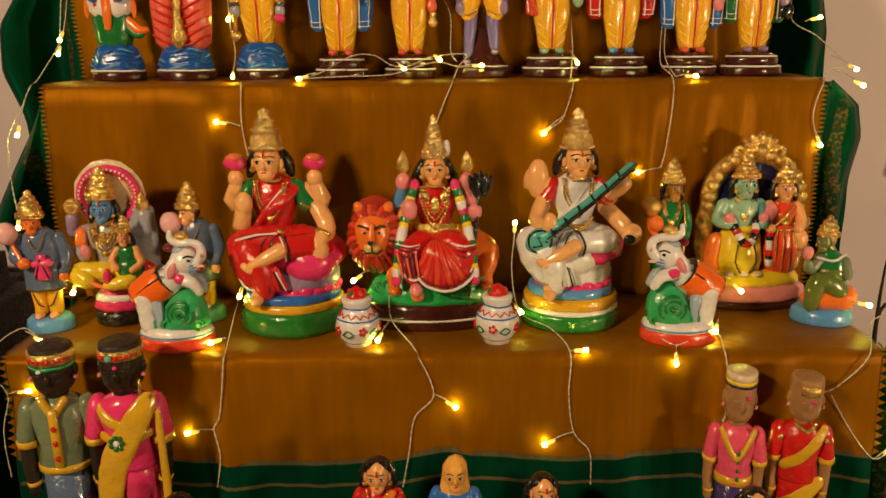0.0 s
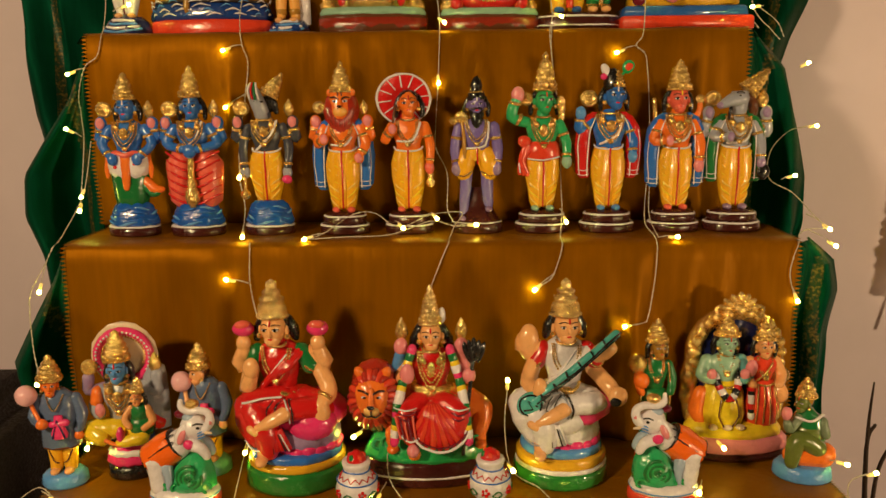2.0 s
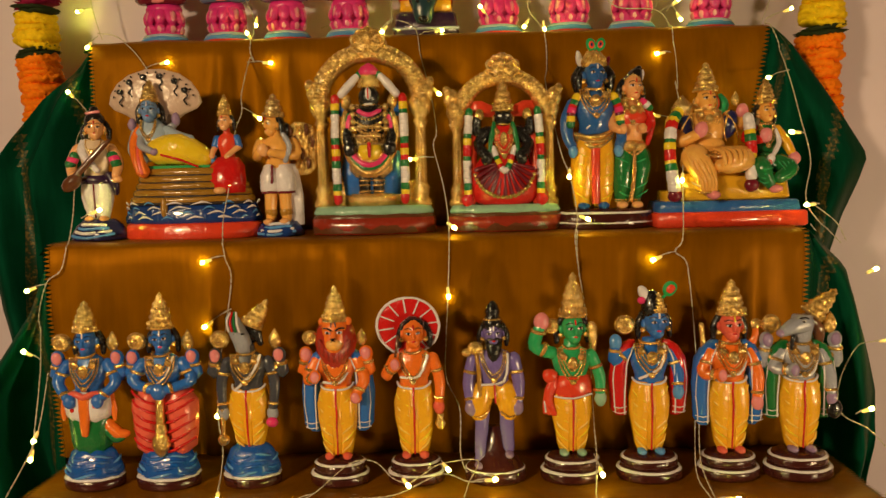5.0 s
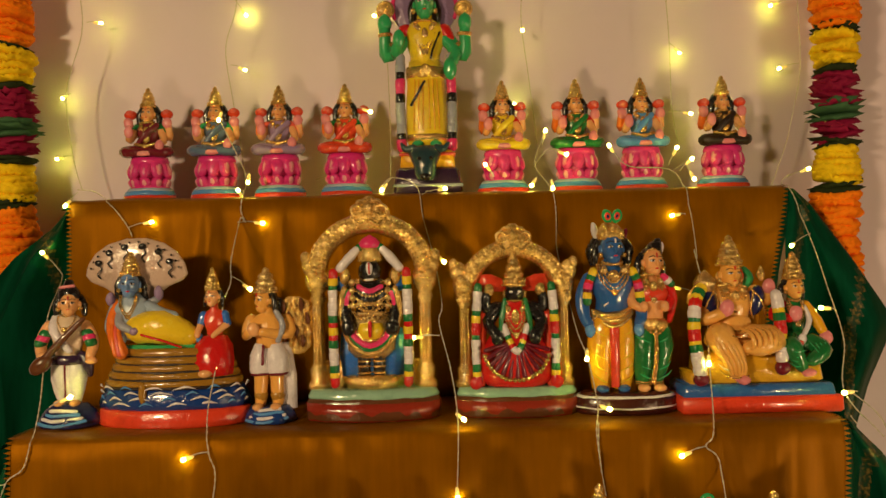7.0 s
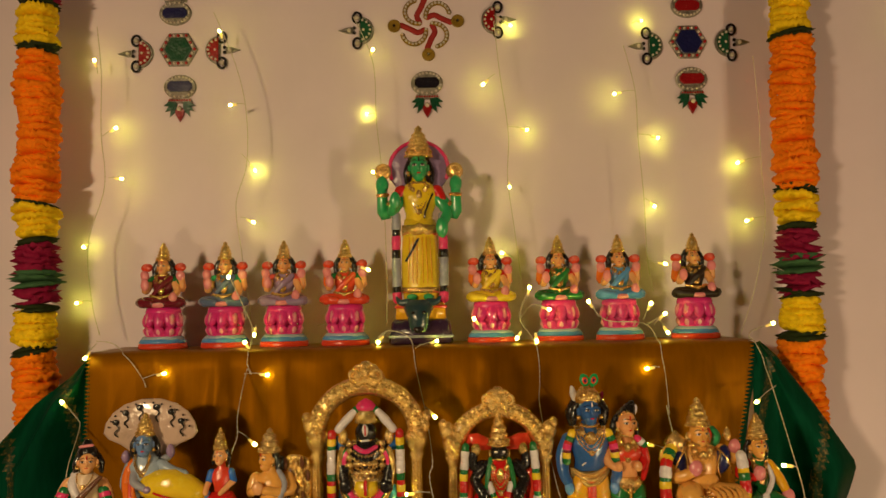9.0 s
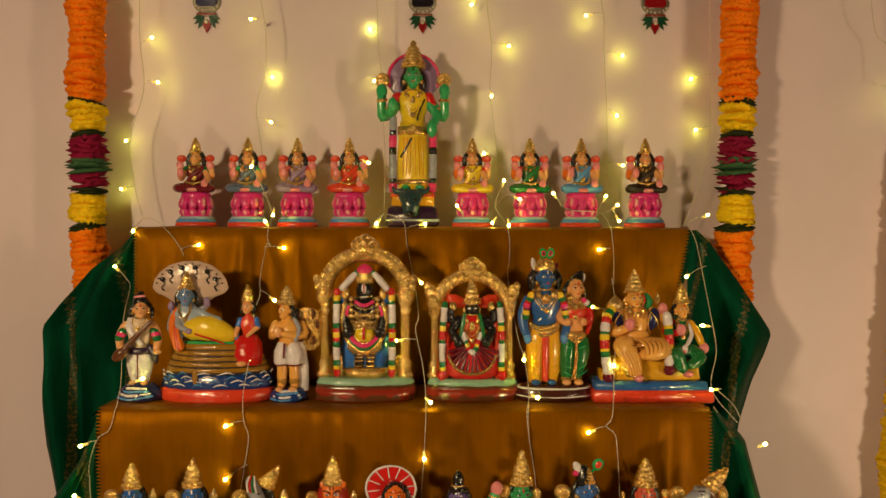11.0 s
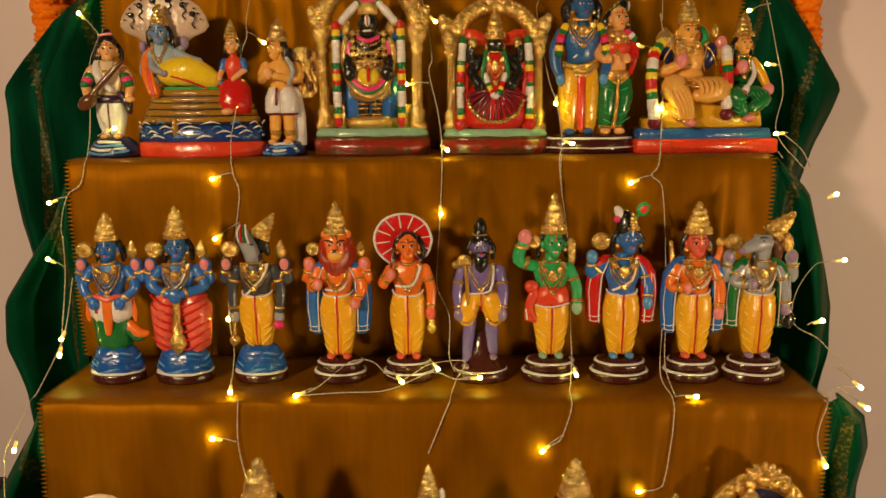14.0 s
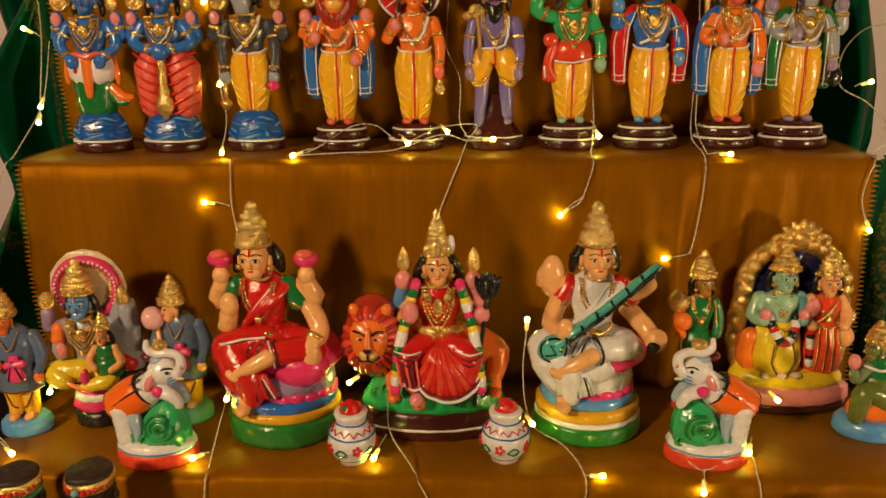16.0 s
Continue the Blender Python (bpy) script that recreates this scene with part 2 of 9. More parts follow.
# Zigzag of brown threads biting into the green border beside each riser and tread.
def zigzag(side):
    bm = bmesh.new()
    for j in range(len(PROF) - 1):
        a, b = cloth_point(0 if side < 0 else 1, j), cloth_point(0 if side < 0 else 1, j + 1)
        n = max(1, int((b - a).length / 0.0052))
        for k in range(n):
            p, q = a.lerp(b, k / n), a.lerp(b, (k + 1) / n)
            m = (p + q) / 2 + Vector((side * (0.0075 + 0.002 * noise.noise((k, j * 0.7, side))), -0.0010, 0.0004))
            p, q = p.lerp(q, 0.05), p.lerp(q, 0.9)
            off = Vector((-side * 0.0002, -0.0008, 0.0004))
            bm.faces.new([bm.verts.new(v) for v in ((p + off, q + off, m) if side > 0 else (q + off, p + off, m))])
    return bm


for side in (-1, 1):
    part("zigzag_edge", zigzag(side), BROWN, drape, smooth=False)

# Green side borders: outer edge against height below the step top, for each step and side.
FLAPS = {
    (0, -1): [(0, 0.012), (0.02, 0.028), (0.04, 0.048), (0.072, 0.088), (0.14, 0.142), (0.18, 0.170), (0.255, 0.165), (0.40, 0.165), (0.60, 0.14)],
    (0, 1): [(0, 0.024), (0.02, 0.048), (0.10, 0.114), (0.19, 0.184), (0.225, 0.180), (0.29, 0.165), (0.36, 0.150), (0.55, 0.13)],
    (1, -1): [(0, 0.010), (0.085, 0.042), (0.20, 0.116), (0.265, 0.124), (0.33, 0.105), (0.52, 0.095)],
    (1, 1): [(0, 0.018), (0.05, 0.065), (0.215, 0.108), (0.285, 0.112), (0.34, 0.10), (0.52, 0.085)],
    (2, -1): [(0, 0.012), (0.05, 0.035), (0.17, 0.102), (0.205, 0.092), (0.255, 0.06), (0.31, 0.062), (0.50, 0.06)],
    (2, 1): [(0, 0.028), (0.03, 0.062), (0.07, 0.070), (0.13, 0.060), (0.33, 0.064), (0.5, 0.06)],
    (3, -1): [(0, 0.012), (0.06, 0.06), (0.16, 0.12), (0.26, 0.13)],
    (3, 1): [(0, 0.012), (0.065, 0.07), (0.16, 0.12), (0.26, 0.14)],
}
for (i, side), outline in FLAPS.items():
    _, zt, yt, xl, xr = STEPS[i]
    x0 = xl if side < 0 else xr
    depth = outline[-1][0]

    def flap_point(u, v):
        d = v * depth
        w = lerp_table(outline, d) * 1.09
        x = x0 + side * (0.001 + (w - 0.001) * u - lean_in(i, side, d))
        wave = ((0.034 if side < 0 else 0.026) * math.sin(10.5 * u + 3.5 * v + i * 1.3 + side) * (0.15 + 0.85 * v) + (0.055 if side < 0 else 0.040) * math.sin(math.pi * min(1.0, 1.5 * u)) * min(1.0, 3 * v)) * min(1.0, w / 0.09)
        y = yt + 0.001 + 0.030 * u * u + 0.05 * max(0.0, v - 0.7) + wave + 0.010 * noise.noise((u * 4, v * 5, i + side))
        if u < 0.15:
            y = yt - 0.001 + (y - yt) * u / 0.15
        return Vector((x, y, zt - 0.004 - d))

    def band(u, v):
        w = max(0.02, lerp_table(outline, v * depth))
        return 1 if min(abs(u * w - 0.034), abs(u * w - 0.122)) < 0.0060 else 0

    bm = bmesh.new()
    grid(bm, 84, 48, flap_point, band)
    part("green_border", bm, [GREEN, ZARI], drape, "dark green border with a gold woven line").modifiers.new("thick", "SOLIDIFY").thickness = 0.0015
    # the border over the tread
    back = BACK_Y if i == 0 else STEPS[i - 1][2]
    bm = bmesh.new()
    grid(bm, 4, 8, lambda u, v: Vector((x0 + side * (0.001 + 0.016 * u), back + (yt + 0.002 - back) * v, zt - 0.001 - 0.012 * u * u)))
    part("green_border", bm, GREEN, drape)

# Green hem and lower cloth in front of the lowest riser, and the low step.
bm = bmesh.new()


def hem_point(u, v):
    top = cloth_point(u, len(PROF) - 1)
    z = top.z + 0.003 + (LOW_Z - top.z) * v
    return Vector((top.x, 0.766 - abs(fold(top.x, z, 3)) - 0.0035, z))


grid(bm, 90, 60, hem_point, lambda u, v: 1 if v < 0.045 or 0.24 < v < 0.27 or 0.62 < v < 0.66 else 0)
part("hem", bm, [GREEN, THREAD], drape, "dark green hem with thin gold lines")
bm = bmesh.new()
grid(bm, 40, 12, lambda u, v: Vector((-0.62 + 1.26 * u, 0.762 - 0.30 * v, LOW_Z + 0.001 + 0.002 * noise.noise((u * 20, v * 8, 0)))))
grid(bm, 40, 8, lambda u, v: Vector((-0.62 + 1.26 * u, 0.462 - 0.006 * math.sin(40 * u), LOW_Z + 0.001 - (LOW_Z - 0.004) * v)))
part("lower_cloth", bm, GREEN, drape, "dark green cloth over the lowest step")

# ---- painted clay figurines: each one mesh, modelled in millimetres, facing -y ----
COLOURS = {
    "blue": (0.028, 0.155, 0.62), "sky": (0.10, 0.31, 0.74), "navy": (0.012, 0.018, 0.11), "water": (0.010, 0.10, 0.50),
    "orange": (0.88, 0.19, 0.022), "peach": (0.85, 0.40, 0.16), "skin": (0.90, 0.46, 0.19), "yellow": (0.88, 0.44, 0.018),
    "lemon": (0.88, 0.62, 0.025), "red": (0.62, 0.014, 0.014), "scarlet": (0.75, 0.06, 0.025), "pink": (0.80, 0.04, 0.20),
    "rose": (0.80, 0.26, 0.30), "coral": (0.80, 0.13, 0.09), "green": (0.012, 0.17, 0.045), "jade": (0.03, 0.40, 0.15),
    "emerald": (0.02, 0.36, 0.10), "teal": (0.03, 0.24, 0.24), "mint": (0.30, 0.52, 0.40), "violet": (0.19, 0.14, 0.46),
    "lilac": (0.32, 0.22, 0.42), "grey": (0.055, 0.06, 0.085), "silver": (0.34, 0.36, 0.46), "white": (0.80, 0.76, 0.84),
    "black": (0.010, 0.009, 0.010), "maroon": (0.055, 0.011, 0.010), "wine": (0.16, 0.010, 0.025), "brown": (0.13, 0.045, 0.018),
    "ochre": (0.42, 0.21, 0.03), "cream": (0.75, 0.58, 0.42), "denim": (0.10, 0.15, 0.29), "aqua": (0.16, 0.47, 0.50),
    "sage": (0.17, 0.22, 0.14), "ebony": (0.022, 0.011, 0.008), "sandal": (0.37, 0.185, 0.08), "mane": (0.42, 0.030, 0.014),
    "wheat": (0.86, 0.52, 0.17), "slate": (0.020, 0.055, 0.075), "magenta": (0.70, 0.030, 0.25), "blush": (0.82, 0.20, 0.34), "leaf_paint": (0.022, 0.20, 0.035), "mustard": (0.72, 0.38, 0.02), "azure": (0.028, 0.125, 0.44), "straw": (0.90, 0.47, 0.11), "pale_blue": (0.36, 0.46, 0.62), "hood": (0.62, 0.45, 0.38), "brick": (0.30, 0.03, 0.015), "turquoise": (0.09, 0.46, 0.45), "olive": (0.13, 0.17, 0.035), "butter": (0.90, 0.58, 0.10), "amber": (0.88, 0.44, 0.10), "coil": (0.34, 0.17, 0.02), "ink": (0.012, 0.05, 0.26), "rose_pink": (0.80, 0.09, 0.20), "gilt": (0.66, 0.38, 0.02), "petal": (0.84, 0.30, 0.42), "blossom": (0.84, 0.46, 0.52), "iris": (0.15, 0.28, 0.60), "tangerine": (0.95, 0.155, 0.012), "plum": (0.06, 0.035, 0.17), "deep": (0.03, 0.012, 0.05),
}
SHINE = {"black": 0.22, "maroon": 0.16, "red": 0.18, "ebony": 0.45, "sandal": 0.5, "white": 0.24}


def colour_of(name):
    if name == "gold":
        return gold()
    if name == "pale_gold":
        return gold("pale_gilt", (0.98, 0.68, 0.26), 0.20)
    return paint("paint_" + name, COLOURS[name], SHINE.get(name, 0.17))


def smooth_path(pts, rads, n):
    """Catmull-Rom through the points, n steps a piece."""
    if len(pts) < 3:
        n2 = max(1, n)
        return [pts[0].lerp(pts[1], k / n2) for k in range(n2 + 1)], [rads[0] + (rads[1] - rads[0]) * k / n2 for k in range(n2 + 1)]
    out, ro = [], []
    for i in range(len(pts) - 1):
        a, b, c, d = pts[max(i - 1, 0)], pts[i], pts[i + 1], pts[min(i + 2, len(pts) - 1)]
        for k in range(n):
            t = k / n
            out.append(0.5 * ((2 * b) + (c - a) * t + (2 * a - 5 * b + 4 * c - d) * t * t + (3 * b - a - 3 * c + d) * t ** 3))
            ro.append(rads[i] + (rads[i + 1] - rads[i]) * t)
    return out + [pts[-1]], ro + [rads[-1]]


SPHERES = {}


def sphere(u, v):
    """Points and faces of a unit sphere."""
    if (u, v) not in SPHERES:
        pts = [(0, 0, -1)]
        for j in range(1, v):
            t = math.pi * j / v
            pts += [(math.sin(t) * math.cos(2 * math.pi * i / u), math.sin(t) * math.sin(2 * math.pi * i / u), -math.cos(t)) for i in range(u)]
        pts.append((0, 0, 1))
        last = len(pts) - 1
        fs = [(0, 1 + (i + 1) % u, 1 + i) for i in range(u)]
        for j in range(v - 2):
            a = 1 + j * u
            fs += [(a + i, a + (i + 1) % u, a + u + (i + 1) % u, a + u + i) for i in range(u)]
        a = 1 + (v - 2) * u
        fs += [(a + i, a + (i + 1) % u, last) for i in range(u)]
        SPHERES[u, v] = pts, fs
    return SPHERES[u, v]


class Doll:
    def __init__(self):
        self.verts, self.faces, self.paints, self.slots, self.at = [], [], [], [], Matrix()

    def mat(self, name):
        if name not in self.slots:
            self.slots.append(name)
        return self.slots.index(name)

    def loops(self, rings, mi, cap=True):
        n, k0 = len(rings[0]), len(self.verts)
        for r in rings:
            self.verts += [self.at @ p for p in r]
        add = self.faces.append
        for j in range(len(rings) - 1):
            a = k0 + j * n
            for i in range(n):
                q = (i + 1) % n
                add((a + i, a + q, a + n + q, a + n + i))
        count = (len(rings) - 1) * n
        if cap:
            add(tuple(range(k0 + n - 1, k0 - 1, -1)))
            add(tuple(range(len(self.verts) - n, len(self.verts))))
            count += 2
        self.paints += [mi] * count

    def loft(self, secs, m, seg=20, pleats=0, depth=0.05, close=True):
        """Ellipses stacked upward: (z, rx, ry, cx, cy)."""
        mi, rings = self.mat(m), []
        secs = [tuple(s) + (0, 0)[: 5 - len(s)] if len(s) > 3 else (s[0], s[1], s[-1] if len(s) == 3 else s[1], 0, 0) for s in secs]
        if close:
            a, b = secs[0], secs[-1]
            secs = [(a[0], a[1] * 0.9, a[2] * 0.9, a[3], a[4])] + [(a[0] + min(0.8, 0.2 * abs(secs[1][0] - a[0])), *a[1:])] + secs[1:-1] + [(b[0] - min(0.8, 0.2 * abs(b[0] - secs[-2][0])), *b[1:]), (b[0], b[1] * 0.85, b[2] * 0.85, b[3], b[4])]
        for z, rx, ry, cx, cy in secs:
            ring = []
            for i in range(seg):
                t = 2 * math.pi * i / seg
                k = 1 + (depth * math.cos(pleats * t) if pleats else 0)
                ring.append(Vector((cx + rx * k * math.cos(t), cy + ry * k * math.sin(t), z)))
            rings.append(ring)
        self.loops(rings, mi)

    def tube(self, pts, rads, m, seg=9, steps=4, flat=1.0, end=0.8):
        """A round limb along points; flat squeezes it along y."""
        pts = [Vector(p) for p in pts]
        if not isinstance(rads, (list, tuple)):
            rads = [rads] * len(pts)
        path, ro = smooth_path(pts, rads, steps)
        ends = []
        d0, d1 = (path[0] - path[1]).normalized(), (path[-1] - path[-2]).normalized()
        path = [path[0] + d0 * ro[0] * end, path[0] + d0 * ro[0] * end * 0.56] + path + [path[-1] + d1 * ro[-1] * end * 0.56, path[-1] + d1 * ro[-1] * end]
        ro = [ro[0] * 0.35, ro[0] * 0.8] + ro + [ro[-1] * 0.8, ro[-1] * 0.35]
        rings, side = [], None
        for i, p in enumerate(path):
            way = (path[min(i + 1, len(path) - 1)] - path[max(i - 1, 0)]).normalized()
            if side is None:
                side = way.cross(Vector((0, 1, 0)))
                if side.length < 0.1:
                    side = way.cross(Vector((1, 0, 0)))
            side = (side - way * side.dot(way)).normalized()
            up = way.cross(side)
            ring = []
            for k in range(seg):
                t = 2 * math.pi * k / seg
                o = (side * math.cos(t) + up * math.sin(t)) * ro[i]
                o.y *= flat
                ring.append(p + o)
            rings.append(ring)
        self.loops(rings, self.mat(m))

    def ball(self, c, r, m, rot=(0, 0, 0), u=12, v=8):
        if not isinstance(r, (list, tuple)):
            r = (r, r, r)
        e, c, mi, k0 = Euler([radians(a) for a in rot]).to_matrix(), Vector(c), self.mat(m), len(self.verts)
        for x, y, z in sphere(u, v)[0]:
            self.verts.append(self.at @ (c + e @ Vector((x * r[0], y * r[1], z * r[2]))))
        faces = sphere(u, v)[1]
        self.faces += [tuple(k0 + i for i in f) for f in faces]
        self.paints += [mi] * len(faces)

    def ring(self, c, R, r, m, rot=(0, 0, 0), a0=0, a1=360, squash=1.0, n=24, seg=8):
        """A torus or an arc of one in the xz plane, from angle a0 to a1."""
        e = Euler([radians(a) for a in rot]).to_matrix()
        pts = []
        for k in range(n + 1):
            t = radians(a0 + (a1 - a0) * k / n)
            pts.append(Vector(c) + e @ Vector((R * math.cos(t), 0, R * squash * math.sin(t))))
        self.tube(pts, r, m, seg=seg, steps=1)

    def beads(self, pts, r, m, gap=2.0):
        path, _ = smooth_path([Vector(p) for p in pts], [r] * len(pts), 8)
        left = 0.0
        for a, b in zip(path, path[1:]):
            d = (b - a).length
            while left <= d:
                self.ball(a.lerp(b, left / d if d else 0), r, m, u=6, v=4)
                left += r * gap
            left -= d

    def box(self, lo, hi, m, top=1.0):
        """A block whose upper face is scaled by top, with slightly rounded edges."""
        cx, cy = (lo[0] + hi[0]) / 2, (lo[1] + hi[1]) / 2
        hx, hy, e = (hi[0] - lo[0]) / 2, (hi[1] - lo[1]) / 2, min(hi[2] - lo[2], hi[0] - lo[0], hi[1] - lo[1]) * 0.12
        rings = []
        for z, k, ins in ((lo[2], 1, e), (lo[2] + e, 1, 0), (hi[2] - e, top, 0), (hi[2], top, e)):
            ring = []
            for sx, sy in ((1, 1), (-1, 1), (-1, -1), (1, -1)):
                ax, ay = hx * k - ins, hy * k - ins
                for q in (((ax, ay - e), (ax - e, ay)) if sx * sy > 0 else ((ax - e, ay), (ax, ay - e))):
                    ring.append(Vector((cx + sx * q[0], cy + sy * q[1], z)))
            rings.append(ring)
        self.loops(rings, self.mat(m))

    def turned(self, c, yaw=0, pitch=0, roll=0):
        """Work in a frame turned about c; call plain() to leave it."""
        self.at = Matrix.Translation(c) @ Euler((radians(pitch), radians(roll), radians(yaw))).to_matrix().to_4x4()

    def squash(self, z0, k):
        """Shortens all that stands above z0."""
        for v in self.verts:
            if v.z > z0:
                v.z = z0 + (v.z - z0) * k
        return self

    def plain(self):
        self.at = Matrix()

    def make(self, name, label, place, turn=0, size=1.0, category="figurine", group="", slim=1.0):
        me = bpy.data.meshes.new(name)
        rough = [Vector((v.x * slim, v.y, v.z)) for v in self.verts]
        # hand-pressed unevenness of the clay
        rough = [(v + noise.noise_vector(v * 0.085) * 0.9 + noise.noise_vector(v * 0.28) * 0.35) if v.z > 1 else v for v in rough]
        me.from_pydata([v * 0.001 * size for v in rough], [], self.faces)
        me.polygons.foreach_set("material_index", self.paints)
        me.polygons.foreach_set("use_smooth", [True] * len(self.faces))
        for s in self.slots:
            me.materials.append(colour_of(s))
        me.update()
        ob = new(name, me)
        ob.matrix_basis = pose(*place, 0, 0, turn)
        return tagged(ob, label, category, group)


# -- recurring pieces of the modelling --
def crown(d, c, r, h, m="gold", tiers=4):
    """A tall tiered cap that tapers to a bud."""
    x, y, z = c
    secs = [(z, r, r * 0.95, x, y), (z + h * 0.05, r * 1.12, r * 1.07, x, y), (z + h * 0.10, r * 1.10, r * 1.05, x, y)]
    for k in range(tiers):
        f = k / tiers
        w = r * (1.02 - 0.62 * f ** 1.55)
        z0, z1 = z + h * (0.1 + 0.68 * f), z + h * (0.1 + 0.68 * (k + 0.75) / tiers)
        secs += [(z0, w * 0.9, w * 0.9, x, y), ((z0 + z1) / 2, w * 1.02, w * 1.0, x, y), (z1, w * 0.87, w * 0.87, x, y)]
    secs += [(z + h * 0.82, r * 0.30, r * 0.30, x, y), (z + h * 0.91, r * 0.34, r * 0.34, x, y), (z + h, r * 0.1, r * 0.1, x, y)]
    d.loft(secs, m, 20, 9, 0.016)
    d.beads([(x + r * 1.06 * math.cos(radians(a)), y + r * 1.0 * math.sin(radians(a)), z + h * 0.05) for a in range(180, 361, 30)], r * 0.13, m, 2.1)
    d.ball((x, y - r * 0.95, z + h * 0.17), (r * 0.3, r * 0.18, h * 0.11), m)
    for k in range(-2, 3):
        if k:
            d.ball((x + r * 0.95 * math.sin(0.62 * k), y - r * 0.95 * math.cos(0.62 * k), z + h * 0.16), (r * 0.2, r * 0.2, h * 0.075), m, u=8, v=6)


def bell_crown(d, c, r, h, m="pale_gold"):
    """A bell-shaped cap with rings and a bud on top."""
    x, y, z = c
    prof = ((0, 1.02), (0.04, 1.10), (0.10, 1.08), (0.13, 0.98), (0.22, 0.96), (0.34, 0.88), (0.42, 0.78), (0.45, 0.86), (0.51, 0.86), (0.54, 0.66), (0.62, 0.60), (0.65, 0.66), (0.70, 0.64), (0.73, 0.42), (0.79, 0.36), (0.86, 0.40), (0.92, 0.36), (1.0, 0.12))
    d.loft([(z + f * h, r * k, r * k * 0.96, x, y) for f, k in prof], m, 22)
    for k in range(19):
        a = radians(180 + 10 * k)
        d.tube([(x + r * 1.02 * math.cos(a), y + r * 0.98 * math.sin(a), z + h * 0.12), (x + r * 0.98 * math.cos(a), y + r * 0.95 * math.sin(a), z + h * 0.26), (x + r * 0.86 * math.cos(a), y + r * 0.84 * math.sin(a), z + h * 0.38)], [r * 0.02, r * 0.03, r * 0.02], m, 6, 2)
    d.beads([(x + r * 1.1 * math.cos(radians(q)), y + r * 1.06 * math.sin(radians(q)), z + h * 0.07) for q in range(180, 361, 20)], r * 0.11, m, 2.1)


def head(d, c, s, skin, hair="black", yaw=0, mark="red", lips="red", locks=True, ears=True, beard=False, pitch=0, wide=0.88):
    """Head with plain painted features; s scales a head 28 mm high."""
    s *= 1.18
    d.turned(c, yaw, pitch)
    d.at = d.at @ Matrix.Diagonal((wide, 1, 1, 1))
    d.ball((0, 0, 0.6 * s), (8.9 * s, 9.6 * s, 11.6 * s), skin, u=18, v=12)
    d.ball((0, -3 * s, -7.2 * s), (5.9 * s, 6.4 * s, 5.6 * s), skin)
    d.ball((0, -9.6 * s, -1.2 * s), (1.5 * s, 1.9 * s, 3.0 * s), skin, u=8, v=6)
    for e in (-1, 1):
        d.ball((e * 3.9 * s, -8.3 * s, 1.0 * s), (2.1 * s, 0.85 * s, 0.82 * s), "white", (0, 0, e * 22), 10, 6)
        d.ball((e * 3.8 * s, -9.0 * s, 1.1 * s), (1.05 * s, 0.7 * s, 1.05 * s), "black", u=8, v=6)
        d.tube([(e * 1.6 * s, -9.3 * s, 4.6 * s), (e * 4.0 * s, -8.7 * s, 5.6 * s), (e * 6.8 * s, -6.7 * s, 4.1 * s)], 0.34 * s, "black", 5, 2)
        d.tube([(e * 1.9 * s, -9.2 * s, 1.9 * s), (e * 3.9 * s, -9.1 * s, 2.4 * s), (e * 6.4 * s, -7.3 * s, 1.4 * s)], 0.26 * s, "black", 5, 2)
        if ears:
            d.ball((e * 9.4 * s, 0, -1 * s), (1.6 * s, 2.6 * s, 3.6 * s), skin, u=8, v=6)
            d.ball((e * 9.8 * s, -1.2 * s, -5.2 * s), 2.3 * s, "gold", u=8, v=6)
        if locks:
            d.tube([(e * 8.0 * s, 4.5 * s, 7 * s), (e * 11.8 * s, 4.5 * s, -2 * s), (e * 12.5 * s, 4 * s, -12 * s)], [2.8 * s, 3.6 * s, 2.0 * s], hair)
    d.ball((0, -8.4 * s, -5.7 * s), (1.9 * s, 1.2 * s, 0.8 * s), lips, u=10, v=6)
    if mark:
        d.tube([(0, -9.4 * s, 4.4 * s), (0, -8.6 * s, 7.6 * s)], 0.7 * s, mark, 6, 2)
    if hair:
        d.ball((0, 4.4 * s, 2.8 * s), (10.2 * s, 8.8 * s, 10.4 * s), hair, u=16, v=10)
    if beard:
        d.loft([(-28 * s, 2 * s, 2 * s, 0, -7 * s), (-20 * s, 5.5 * s, 4 * s, 0, -7 * s), (-10 * s, 8 * s, 6 * s, 0, -4.5 * s), (-5.5 * s, 8.5 * s, 5 * s, 0, -2.5 * s)], hair, 14, 7, 0.06)
        d.tube([(-5 * s, -8.6 * s, -4.2 * s), (0, -9.8 * s, -3.4 * s), (5 * s, -8.6 * s, -4.2 * s)], 1.2 * s, hair, 6, 2)
    d.plain()


def torso(d, z0, z1, w, skin, cy=0, cx=0, bust=0.0):
    """Body from waist z0 to shoulders z1; w: half width at the shoulders."""
    h = z1 - z0
    d.loft([(z0, w * 0.72, w * 0.58, cx, cy), (z0 + h * 0.3, w * 0.70, w * 0.56, cx, cy - 0.5), (z0 + h * 0.65, w * 0.92, w * (0.64 + bust), cx, cy - 1),
            (z0 + h * 0.9, w * 1.0, w * 0.58, cx, cy), (z1 + h * 0.05, w * 0.72, w * 0.44, cx, cy), (z1 + h * 0.16, w * 0.36, w * 0.36, cx, cy), (z1 + h * 0.36, w * 0.34, w * 0.34, cx, cy)], skin, 20)


